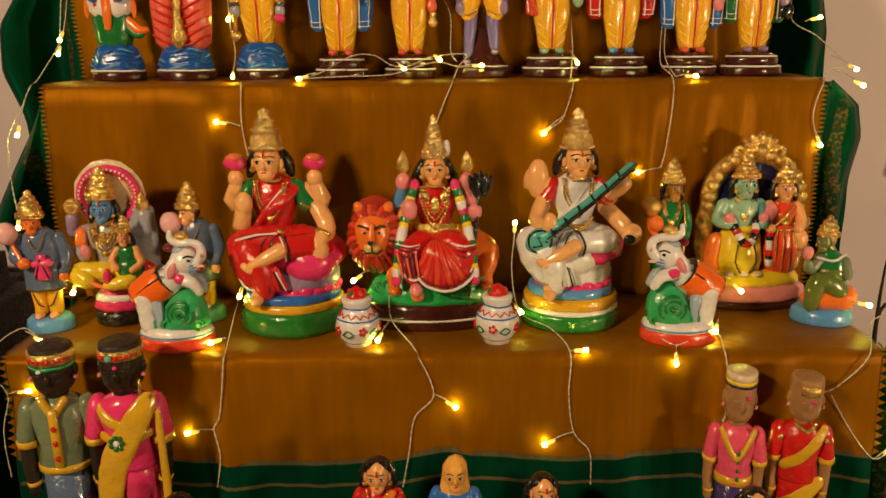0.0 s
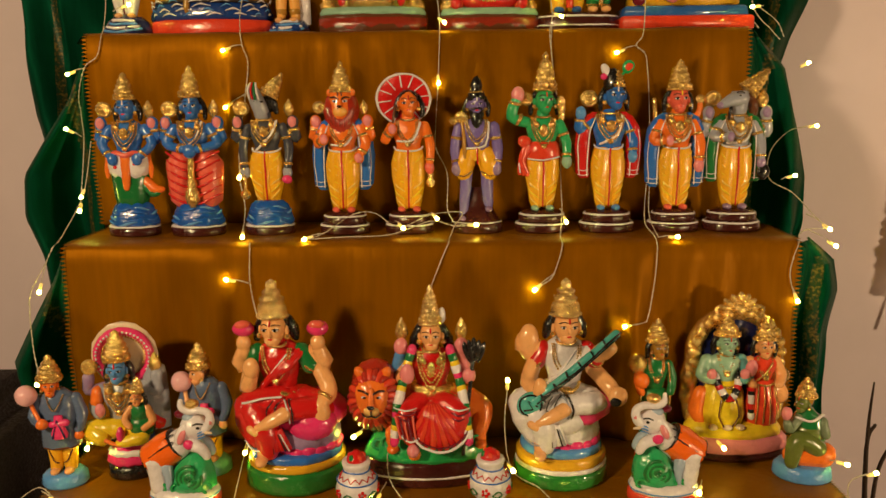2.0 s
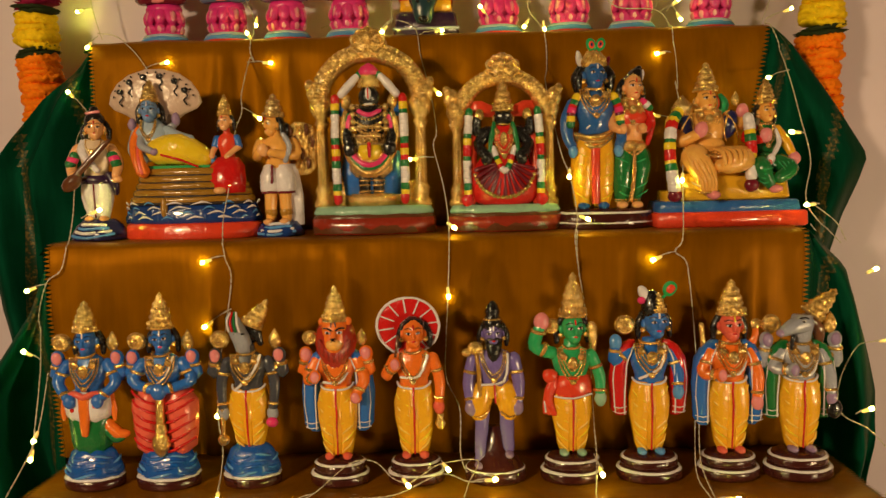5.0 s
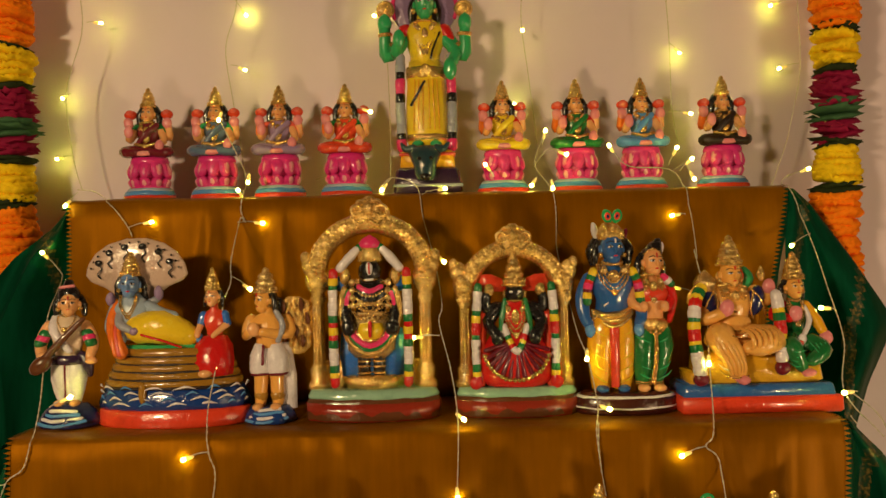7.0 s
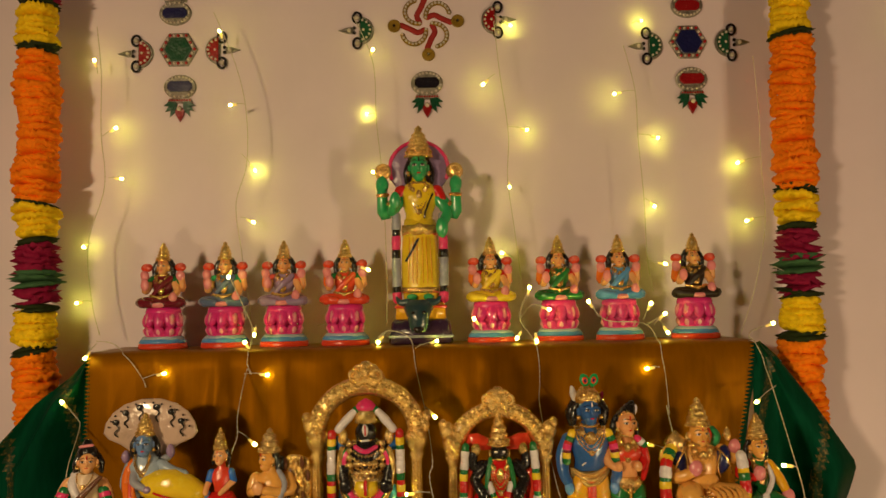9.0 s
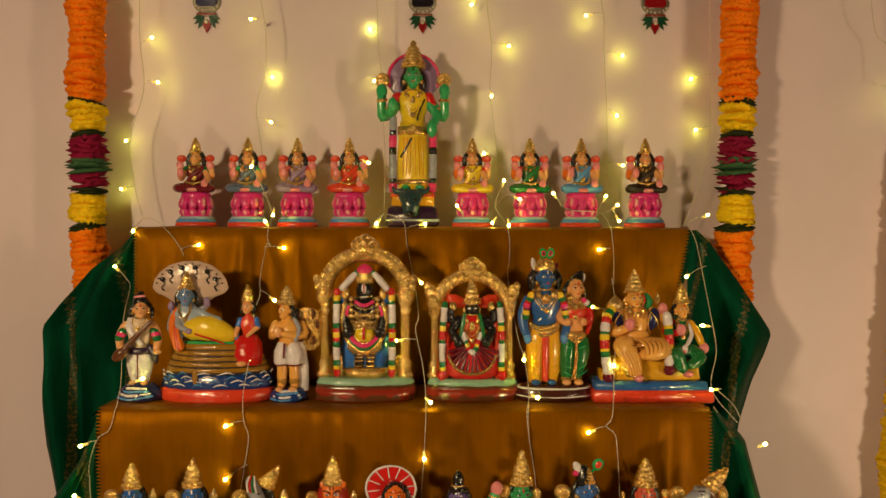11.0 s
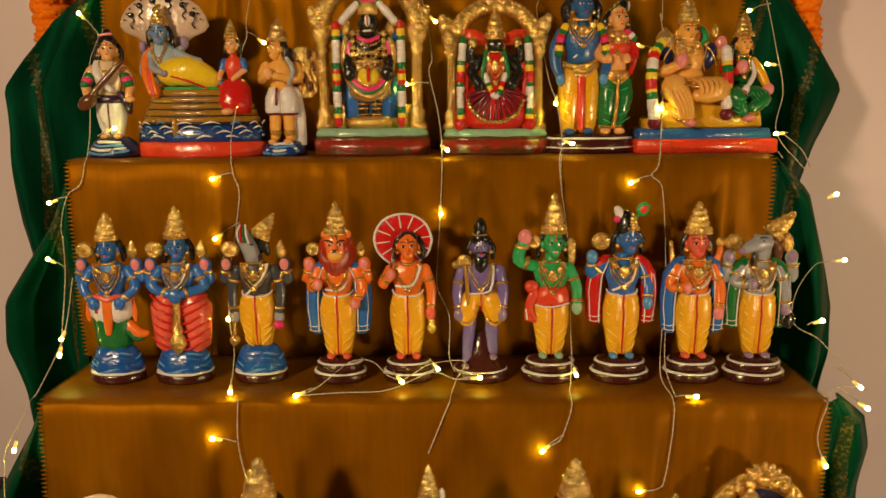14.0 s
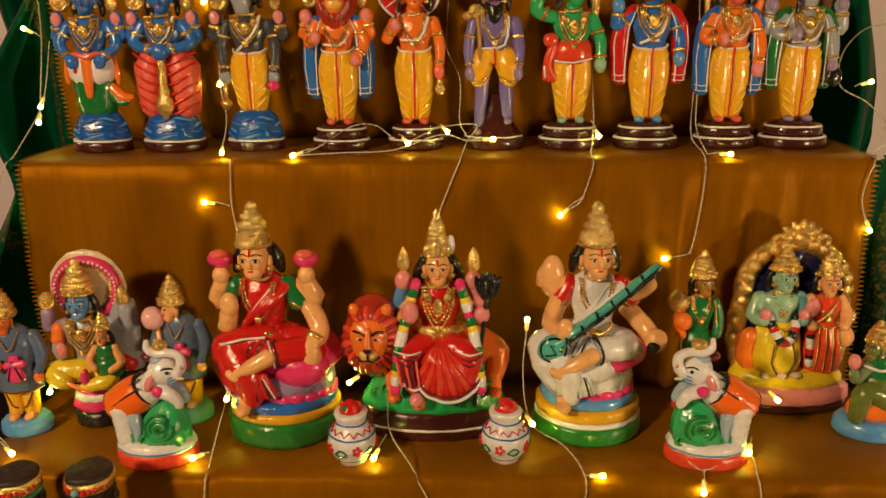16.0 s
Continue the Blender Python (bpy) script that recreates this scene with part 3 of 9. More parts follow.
def arm(d, pts, r, skin, band="gold", hand=None, palm="rose", hr=None):
    """Upper arm, forearm and hand, with an armlet and a bangle."""
    pts = [Vector(p) for p in pts]
    d.tube(pts, [r, r * 0.95, r * 0.78] if len(pts) == 3 else r, skin, 9, 5)
    if band:
        for a, b, k, q in ((pts[0], pts[1], 0.55, 1.12), (pts[1], pts[-1], 0.78, 1.0)):
            p, w = a.lerp(b, k), (b - a).normalized() * r * 0.22
            d.tube([p - w, p + w], r * q * 1.04, band, 9, 1, end=0.12)
    w = (pts[-1] - pts[-2]).normalized()
    hr = hr or r
    d.ball(pts[-1] + w * hr * 0.8, (hr * 1.0, hr * 0.8, hr * 1.35), hand or skin)
    if palm:
        d.ball(pts[-1] + w * hr * 0.9 + Vector((0, -hr * 0.45, 0)), (hr * 0.75, hr * 0.5, hr * 1.05), palm)


def necklace(d, z, w, y, drop, m="gold", r=1.35, rows=2, cx=0):
    d.tube([(cx + w * 0.62 * math.cos(radians(q)), y + 9 + 9 * math.sin(radians(q)), z + 3 + 2.2 * math.sin(radians(q))) for q in range(170, 371, 20)], r * 1.25, m, 7, 1)
    for k in range(rows):
        q = 1 - 0.17 * k
        d.beads([(cx + a * w * q, y + b, z - drop * q * f) for a, b, f in ((-1, 4, 0), (-0.8, -1, 0.55), (0, -3.2, 1), (0.8, -1, 0.55), (1, 4, 0))], r, m)
    d.ball((cx, y - 3.4, z - drop), (r * 2.6, r * 1.5, r * 2.6), m)
    if rows > 2:
        d.ball((cx, y - 3.0, z - drop * 0.42), (w * 0.34, r * 1.6, drop * 0.20), m)
        for e in (-1, 1):
            d.ball((cx + e * w * 0.62, y - 1.4, z - drop * 0.22), (w * 0.26, r * 1.4, drop * 0.13), m, (0, e * 35, 0), 8, 6)


def two_tier(d, r, x=0, y=0):
    """Turned dark base of two rounds with white painted lines."""
    r *= 0.93
    d.loft([(0, r, r * 0.86, x, y), (3, r * 1.04, r * 0.9, x, y), (9, r * 1.03, r * 0.9, x, y), (12, r, r * 0.86, x, y), (15, r * 0.86, r * 0.74, x, y)], "maroon", 28)
    d.loft([(11.4, r * 1.035, r * 0.9, x, y), (13.2, r * 1.005, r * 0.87, x, y)], "white", 28, close=False)
    d.loft([(14, r * 0.86, r * 0.74, x, y), (17, r * 0.9, r * 0.78, x, y), (22, r * 0.89, r * 0.77, x, y), (27, r * 0.78, r * 0.66, x, y), (30, r * 0.6, r * 0.5, x, y)], "maroon", 28)
    d.loft([(23.4, r * 0.90, r * 0.78, x, y), (25.2, r * 0.86, r * 0.735, x, y)], "white", 28, close=False)


def wave_mound(d, r):
    """Low dark base under a blue heap of water."""
    r *= 0.95
    d.loft([(0, r, r * 0.86), (3, r * 1.04, r * 0.9), (10, r * 1.03, r * 0.88), (14, r * 0.92, r * 0.8)], "maroon", 28)
    d.loft([(12.2, r * 1.035, r * 0.885), (14.2, r * 1.0, r * 0.86)], "white", 28, close=False)
    d.loft([(14, r * 0.94, r * 0.8), (19, r * 0.97, r * 0.82), (26, r * 0.9, r * 0.78), (33, r * 0.84, r * 0.7), (40, r * 0.74, r * 0.60), (46, r * 0.56, r * 0.46)], "water", 30, 6, 0.05)
    for k in range(11):
        a, z = 185 + 15 * k, 18 + 6.5 * (k % 4)
        w = r * (0.97 - 0.0075 * (z - 18))
        d.tube([(w * math.cos(radians(q)), w * 0.86 * math.sin(radians(q)), z + 2.2 * math.sin(radians(q * 4))) for q in range(a, a + 46, 9)], [0.6, 1.4, 1.8, 1.8, 1.4, 0.6], ("blue", "sky", "water")[k % 3], 6, 2)


def wrap(d, m, z0=31, z1=110, w=20, line="red", pleats=9, fold_m=None, waist="white"):
    """Ankle-long wrapped lower garment, full at the thighs, with brushed folds and a painted front line."""
    h = z1 - z0
    for e in (-1, 1):
        d.loft([(z0, w * 0.33, w * 0.42, e * w * 0.33, 0), (z0 + h * 0.10, w * 0.40, w * 0.48, e * w * 0.36, -1), (z0 + h * 0.28, w * 0.47, w * 0.55, e * w * 0.41, -1), (z0 + h * 0.52, w * 0.58, w * 0.66, e * w * 0.46, -1),
                (z0 + h * 0.76, w * 0.62, w * 0.70, e * w * 0.44, 0), (z0 + h * 0.9, w * 0.56, w * 0.66, e * w * 0.38, 0), (z1, w * 0.5, w * 0.6, e * w * 0.34, 0)], m, 20, 7, 0.03)
    d.loft([(z0 + 3, w * 0.20, w * 0.20, 0, -w * 0.42), (z0 + h * 0.4, w * 0.26, w * 0.26, 0, -w * 0.5), (z1 - 2, w * 0.36, w * 0.24, 0, -w * 0.48)], m, 12, 4, 0.08)
    if fold_m:
        for e in (-1, 1):
            for k in range(6):
                f = 0.10 + 0.135 * k + 0.02 * e
                z, b = z0 + h * f, 0.72 + 0.38 * math.sin(math.pi * min(1.0, f * 0.75 + 0.1))
                d.tube([(e * w * 0.86 * b, -w * 0.34, z + 10), (e * w * 0.66 * b, -w * 0.56, z + 3.5), (e * w * 0.40 * b, -w * 0.645, z - 1), (e * w * 0.24, -w * 0.66, z - 4)], [0.4, 1.25, 1.05, 0.3], fold_m if k % 2 else "butter", 6, 3)
    if line:
        d.tube([(0, -w * 0.65, z0 + 3), (0, -w * 0.77, z0 + h * 0.45), (0, -w * 0.73, z1 - 2)], 1.0, line, 6, 3)
    if waist:
        d.tube([(w * 0.86 * math.cos(radians(a)), w * 0.68 * math.sin(radians(a)), z1 - 5 * math.sin(radians(a - 180)) + 2) for a in range(180, 361, 20)], 1.3, waist, 6, 2)


def feet(d, m, z=30, w=9):
    for e in (-1, 1):
        d.ball((e * w, -9, z + 2.5), (5.2, 9, 4), m)


def shawl(d, m, z1=150, z0=60, x=24, edge="white"):
    """Cloth hanging behind both arms, with painted edge lines."""
    for e in (-1, 1):
        d.loft([(z0, 6, 5, e * (x - 1), 5), (z0 + 8, 9, 9, e * (x + 1), 5), ((z0 + z1) / 2, 9.5, 10, e * (x + 2.5), 5), (z1 - 18, 8.5, 11, e * (x + 0.5), 4), (z1 - 3, 8, 9, e * (x - 7), 3), (z1 + 3, 4, 6, e * (x - 11), 3)], m, 14, 5, 0.05)
        if edge:
            d.tube([(e * (x - 3), -5.0, z0 + 4), (e * (x - 3.5), -6, (z0 + z1) / 2), (e * (x - 6), -7.5, z1 - 18), (e * (x - 12), -6.5, z1 - 2)], 0.75, edge, 6, 3)
            d.tube([(e * (x + 6), -2.8, z0 + 6), (e * (x + 8.5), -3.2, (z0 + z1) / 2), (e * (x + 5), -5, z1 - 20)], 0.55, edge, 5, 3)
            for h in (6, 12):
                d.tube([(e * (x - 5), -4.0, z0 + h), (e * (x + 2), -6.0, z0 + h - 1), (e * (x + 8), -2.5, z0 + h)], 0.5, edge, 5, 2)


def emblem(d, c, r=8.5, kind="disc"):
    """Gilt emblem held up in a hand."""
    if kind == "disc":
        d.turned(c, 0, 0)
        d.ball((0, 0, 0), (r, r * 0.45, r), "gold", u=16, v=10)
        d.ring((0, -r * 0.3, 0), r * 0.72, r * 0.17, "gold", n=14, seg=6)
        d.ball((0, -r * 0.4, 0), r * 0.28, "gold", u=8, v=6)
        d.plain()
    else:
        d.loft([(c[2] - r, r * 0.35, r * 0.3, c[0], c[1]), (c[2] - r * 0.3, r * 0.62, r * 0.55, c[0], c[1]), (c[2] + r * 0.4, r * 0.5, r * 0.45, c[0], c[1]), (c[2] + r * 1.15, r * 0.12, r * 0.12, c[0], c[1])], "gold", 14, 7, 0.05)


def back_arms(d, skin, z=146, spread=30, top=150, palm="rose", left="disc", right="shell", er=10.5):
    for e, k in ((-1, left), (1, right)):
        arm(d, [(e * 19, 3, z - 6), (e * (spread + 3), 2, z - 19), (e * (spread + 1), 0, top - 8)], 6.8, skin, "gold", skin, palm, 7.2)
        if k:
            emblem(d, (e * (spread - 4), 1, top + 16), er, k)

# ---- second step: ten standing figurines ----
ZB, YB = 0.7068, 1.046
LINE = "row of ten standing figurines"


def standing(skin, cloth_m, base="tier", fold_m="lemon", r=31, waist="white", foot=None, line="red"):
    d = Doll()
    if base == "tier":
        two_tier(d, r)
        feet(d, foot or skin)
        wrap(d, cloth_m, 32, 112, 19.5, line, fold_m=fold_m, waist=waist)
    elif base == "wave":
        wave_mound(d, r)
        if cloth_m:
            wrap(d, cloth_m, 44, 112, 19.5, line, fold_m=fold_m, waist=waist)
    torso(d, 106, 146, 20.5, skin)
    return d


# fish-tailed
d = standing("blue", None, "wave")
d.loft([(40, 17, 15), (52, 20, 16), (66, 21, 16), (84, 22, 16), (96, 18, 14)], "green", 18, 9, 0.05)
d.loft([(76, 16, 10, 0, -5), (84, 23, 13, 0, -5), (94, 25, 14, 0, -4), (106, 24, 13, 0, -3), (112, 18, 11, 0, -2)], "white", 20)
for x, z in ((10, 96), (-13, 92)):
    d.ball((x, -16, z), (2.6, 1.5, 2.6), "red", u=8, v=6)
d.tube([(0, -16, 104), (0, -18, 78), (-1, -17, 64)], [6, 5, 3.5], "orange", flat=0.5)
d.tube([(-17, -10, 108), (-10, -15, 111), (0, -17, 107), (10, -15, 111), (17, -10, 108)], 3.4, "coral")
for e in (-1, 1):
    d.tube([(e * 23, -4, 106), (e * 25, -5, 90), (e * 26, -5, 78)], [4, 4, 2], "orange", flat=0.6)
d.tube([(18, -4, 74), (28, -6, 62), (38, -7, 62)], [6, 7, 4], "orange")
d.tube([(18, -6, 66), (27, -8, 56), (34, -8, 58)], [5, 5, 3], "green")
for e in (-1, 1):
    arm(d, [(e * 20, -1, 142), (e * 29, -6, 122), (e * 17, -15, 106)], 6.2, "blue", palm=None)
back_arms(d, "blue")
necklace(d, 150, 15, -11.5, 34, rows=4)
head(d, (0, 0, 168), 1.10, "blue", mark="white")
crown(d, (0, 0, 178), 11.5, 36)
d.make("figurine", "blue clay figurine with a white fish-tailed body on a blue base", (-0.388, YB, ZB), size=1.026, group=LINE, slim=1.12)

# with a red skirt and a mace
d = standing("blue", None, "wave", r=33)
for e in (-1, 1):
    d.loft([(38, 10, 13, e * 14, 0), (46, 14, 16, e * 17, 0), (70, 15, 17, e * 18, 0), (96, 17, 17, e * 17, 0), (114, 11, 13, e * 13, 0)], "coral", 18)
    for k in range(6):
        z = 48 + 11 * k
        d.tube([(e * 31, -6, z + 8), (e * 24, -14.5, z + 4), (e * 14, -17.0, z - 2), (e * 6, -16, z - 5)], 1.7, "red", 6, 3)
d.tube([(0, -16, 112), (0, -19, 76)], 4, "gold", 10, 1)
d.loft([(38, 3, 3, 0, -19), (44, 7, 6, 0, -19), (52, 9, 7, 0, -19), (60, 8, 7, 0, -19), (64, 5, 5, 0, -19), (68, 6, 5, 0, -19), (76, 4.5, 4, 0, -19)], "gold", 14)
for e in (-1, 1):
    arm(d, [(e * 20, -1, 142), (e * 29, -6, 122), (e * 6, -17, 114)], 6.7, "blue", palm=None)
d.ball((0, -18, 111), (8, 6, 6), "blue")
back_arms(d, "blue")
necklace(d, 150, 15, -11.5, 32, rows=4)
d.tube([(14, -9, 150), (6, -14, 128), (-8, -13, 116)], 1.1, "white", 6, 3)
head(d, (0, 0, 169), 1.12, "blue", mark="white", yaw=6)
crown(d, (0, 0, 180), 12, 42)
d.make("figurine", "blue clay figurine in a striped red skirt holding a gold mace", (-0.300, YB, ZB), size=1.026, group=LINE, slim=1.12)

# upward-looking grey
d = standing("grey", "yellow", "wave", r=30)
for e in (-1, 1):
    arm(d, [(e * 20, -1, 142), (e * 27, -3, 116), (e * 25, -8, 88)], 6.0, "grey", palm=None, hand="silver")
back_arms(d, "grey", spread=32)
d.tube([(-25, -11, 88), (-25, -12, 52)], 2.2, "gold", 8, 1)
d.ball((-25, -12, 54), (6.5, 5, 7), "gold")
d.ball((25, -13, 74), (6, 5, 6), "pink")
necklace(d, 150, 15, -11.5, 30, rows=4)
d.tube([(15, -9, 150), (8, -14, 132), (-10, -13, 112)], 1.4, "white", 6, 3)
d.loft([(150, 9, 9, -2, 0), (162, 9, 9, -4, -2), (172, 9.5, 9.5, -6, -4), (182, 8.5, 9, -9, -6), (192, 7, 7, -12, -7), (197, 4, 4, -13, -7)], "silver", 16)
for k, m in enumerate(("white", "red", "green", "white")):
    d.tube([(-14 + 3.5 * k, -15.6, 178), (-15 + 3.2 * k, -15.4, 190), (-13 + 2 * k, -10, 198)], 1.2, m, 6, 3)
for e in (-1, 1):
    d.ball((-5 + 4 * e, -13, 175), (2, 1, 1.2), "black", u=8, v=6)
d.ball((3, 6, 172), (11, 9, 12), "black")
d.tube([(10, 2, 174), (13, 2, 160)], [5, 3], "black")
d.turned((5, 0, 182), 0, 0, 32)
crown(d, (0, 0, 0), 11, 34)
d.plain()
d.make("figurine", "dark grey figurine with an upturned animal head and yellow wrap", (-0.201, YB, ZB), size=1.026, group=LINE, slim=1.12)

# lion-faced
d = standing("orange", "yellow", foot="coral")
shawl(d, "blue", 150, 58, 25)
for e in (-1, 1):
    arm(d, [(e * 20, -1, 142), (e * 28, -6, 120), (e * 22, -14, 124 if e < 0 else 106)], 6.2, "orange", palm="rose", hr=6)
back_arms(d, "orange", er=8.5)
necklace(d, 146, 13, -11.5, 28, rows=2)
d.tube([(12, -9, 128), (4, -14, 118), (-12, -13, 118)], 1.4, "white", 6, 3)
d.loft([(132, 5, 4, 0, -9), (140, 12, 8, 0, -7), (150, 18, 11, 0, -4), (162, 20, 13, 0, -1), (176, 18, 13, 0, 1), (186, 13, 10, 0, 2)], "mane", 24, 12, 0.06)
for k in range(13):
    a = -60 + 10 * k
    x = 17 * math.sin(radians(a))
    d.tube([(x, -9 - 4 * math.cos(radians(a)), 152 + 0.06 * x * x), (x * 0.85, -11 - 3 * math.cos(radians(a)), 143 + 0.05 * x * x), (x * 0.6, -10, 134 + 0.06 * x * x)], [2.0, 2.4, 1.0], "mane" if k % 2 else "brick", 6, 3)
d.loft([(150, 7, 7, 0, -8), (155, 10.5, 9, 0, -7.5), (161, 12, 10, 0, -7), (170, 12.5, 10, 0, -5), (180, 12.5, 10, 0, -4), (186, 11.5, 9, 0, -3)], "orange", 20)
d.ball((0, -15.5, 161), (8, 4.5, 6.5), "amber", u=14)
d.ball((0, -16.4, 171), (3, 3, 6), "orange", u=10)
d.ball((0, -18.3, 168), (2.8, 1.4, 1.5), "black", u=8, v=6)
for e in (-1, 1):
    d.tube([(0, -18.4, 166.5), (e * 3.4, -17.8, 164), (e * 7.4, -14.8, 161.5)], 0.75, "black", 5, 2)
    d.tube([(e * 2.2, -15.6, 177), (e * 6, -15.2, 179.4), (e * 10.5, -11.8, 178.4)], 0.95, "black", 6, 2)
    d.ball((e * 5.8, -14.2, 174.4), (3.0, 1.1, 1.6), "white", (0, 0, e * 14), 10, 6)
    d.ball((e * 5.6, -15.0, 174.4), (1.5, 0.8, 1.5), "black", u=8, v=6)
    d.ball((e * 13, -3, 185), (4, 3, 5), "orange")
    d.tube([(e * 2.4, -13.6, 181), (e * 1.6, -13.0, 186)], 0.7, "black", 5, 1)
crown(d, (0, 0, 184), 12, 42)
d.make("figurine", "orange lion-faced clay figurine with a blue shawl and yellow wrap", (-0.098, YB, ZB), size=1.026, group=LINE, slim=1.12)

# with a parasol
d = standing("orange", "yellow", r=30, foot="coral")
arm(d, [(-19, -1, 142), (-27, -5, 122), (-20, -13, 134)], 6.0, "orange", palm="rose")
arm(d, [(19, -1, 142), (26, -3, 116), (25, -8, 92)], 6.0, "orange", hand="coral", palm=None)
d.loft([(62, 4, 3, 26, -9), (68, 5.5, 4, 26, -9), (74, 3, 3, 26, -9), (80, 4, 3, 26, -9)], "gold", 12)
necklace(d, 148, 13, -11.5, 30, m="pale_gold", rows=2)
d.tube([(15, -9, 146), (6, -14, 124), (-12, -13, 122)], 1.5, "white", 6, 3)
d.turned((-5, 9, 176), 0, 0)
d.ball((0, 0, 0), (32, 2.5, 33), "red", u=28, v=10)
d.ring((0, -1.5, 0), 31.5, 1.5, "white", n=30, seg=6, squash=1.03)
for k in range(12):
    a = radians(30 * k + 8)
    d.tube([(15 * math.cos(a), -2.6, 15.5 * math.sin(a)), (30 * math.cos(a), -1.8, 31 * math.sin(a))], 0.9, "white", 5, 1)
d.plain()
d.tube([(-18, -14, 136), (-14, -10, 168)], 1.4, "brown", 6, 1)
head(d, (1, -1, 170), 1.16, "orange", mark="red")
d.ball((1, 2, 180), (11.5, 11, 8.5), "black")
d.make("figurine", "orange figurine in a yellow wrap before a red parasol", (-0.009, YB, ZB), size=1.026, group=LINE, slim=1.12)

# violet with beard
d = Doll()
d.loft([(0, 30, 26), (3, 31, 27), (14, 31, 27), (18, 27, 23), (30, 18, 15, 2, 2), (46, 12, 9, 2, 4), (60, 9, 7, 1, 5)], "maroon", 26)
d.loft([(13.4, 31, 27), (15.6, 30, 26)], "white", 26, close=False)
for e in (-1, 1):
    d.tube([(e * 12, -2, 84), (e * 13, -5, 58), (e * 15 - 1, -6, 34 if e > 0 else 24)], [8, 7, 5], "violet")
    d.ball((e * 15 - 1, -12, 32 if e > 0 else 20), (5, 8.5, 4), "lilac")
    d.tube([(e * 10, -1, 106), (e * 14, -3, 92), (e * 15, -5, 76)], [11, 13, 9], "yellow")
    d.tube([(e * 6, -13.5, 82), (e * 15, -15, 76), (e * 23, -7, 78)], 1.3, "gold", 6, 3)
    arm(d, [(e * 20, -1, 140), (e * 25, -3, 112), (e * 23, -8, 90)], 6.7, "violet", palm=None, hand="lilac")
d.loft([(96, 15, 12), (104, 18, 13), (112, 16, 12)], "yellow", 18, 8, 0.05)
d.tube([(0, -13.5, 112), (1, -15, 92)], 1.0, "red", 6, 1)
torso(d, 108, 144, 21, "violet")
necklace(d, 150, 13, -11.5, 32, m="pale_gold", rows=2)
d.tube([(14, -8, 146), (10, -13, 116), (-14, -11, 112)], 1.5, "white", 6, 3)
d.tube([(-14, -12, 96), (-15, -9, 132), (-18, -4, 150)], 2.4, "ochre", 8, 2)
d.ball((-18, -5, 152), (8, 5, 8), "gold")
d.ball((-27, -5, 147), (5, 4, 5), "gold")
head(d, (0, -1, 168), 1.04, "violet", beard=True, mark="white")
d.loft([(174, 11, 11), (182, 10, 10), (188, 6.5, 6.5), (192, 7.5, 7.5), (200, 5, 5), (204, 2, 2)], "black", 16)
d.ring((0, 0, 184), 8.4, 1.4, "gold", rot=(90, 0, 0), n=16)
d.make("figurine", "violet bearded clay figurine in short yellow cloth holding a gold axe", (0.083, YB, ZB), size=1.026, group=LINE, slim=1.12)

# green archer
d = standing("jade", "yellow", foot="mint", r=33)
d.loft([(94, 20, 15), (102, 22, 16), (112, 20, 15), (120, 17, 13)], "scarlet", 20, 9, 0.04)
for k in range(4):
    d.tube([(-18, -8, 118 - 3 * k), (-24, -9, 100 - 3 * k), (-27 + 4 * k, -8, 78 - k)], [4, 5, 2.5], "scarlet")
d.ball((-22, -9, 120), (8, 6, 8), "scarlet")
d.tube([(-28, -12, 92), (-27, -13, 80)], 0.9, "white", 5, 1)
d.tube([(-18, -15, 98), (0, -17.5, 96), (18, -13, 100)], 1.1, "white", 6, 2)
arm(d, [(-18, -1, 144), (-36, -2, 152), (-31, -4, 174)], 7.8, "jade", palm=None, hand="rose")
arm(d, [(19, -1, 142), (28, -2, 118), (28, -7, 98)], 6.5, "jade", palm=None, hand="mint")
emblem(d, (-19, 2, 174), 9, "disc")
d.loft([(140, 3, 3, 22, 4), (158, 5, 5, 22, 4), (172, 6.5, 5, 21, 4), (178, 3, 3, 21, 4)], "gold", 12)
necklace(d, 150, 14, -11.5, 36, rows=3)
head(d, (2, -1, 172), 1.19, "jade", mark="red", yaw=5)
crown(d, (2, 0, 184), 13, 50)
d.make("figurine", "green clay figurine with one arm raised and a red sash", (0.172, YB, ZB), size=1.026, group=LINE, slim=1.12)

# blue flute player
d = standing("blue", "yellow", foot="sky", r=34)
shawl(d, "red", 154, 70, 28)
arm(d, [(-19, -1, 146), (-34, -2, 134), (-34, -4, 150)], 6.7, "blue", palm=None, hand="sky")
arm(d, [(19, -1, 144), (28, -3, 122), (27, -9, 104)], 6.2, "blue", palm=None, hand="sky")
emblem(d, (-24, 0, 174), 11, "disc")
necklace(d, 154, 16, -11.5, 34, rows=4)
d.tube([(14, -9, 152), (8, -14, 128), (-12, -13, 116)], 1.4, "white", 6, 3)
head(d, (6, -1, 177), 1.23, "blue", mark="white", yaw=6)
d.loft([(184, 13, 13, 6, 1), (194, 13, 12, 5, 1), (204, 9, 9, 4, 1), (212, 5, 5, 2, 1)], "black", 16)
crown(d, (8, -4, 188), 8, 22)
d.ball((-6, -2, 210), (5, 3, 9), "white", (0, -20, 0))
d.ball((-8, -3, 202), (4, 3, 4.5), "pink")
d.tube([(8, 0, 200), (15, -1, 206), (19, -2, 210)], [2.5, 1.8, 1.5], "emerald", 6)
d.ball((20, -2, 214), (7.5, 3, 9), "emerald", (0, 15, 0))
d.ball((20.5, -4, 214), (4.6, 2.2, 5.5), "scarlet", (0, 15, 0))
d.make("figurine", "blue clay figurine with a red shawl and feathered black hair", (0.261, YB, ZB), size=1.026, group=LINE, slim=1.12)

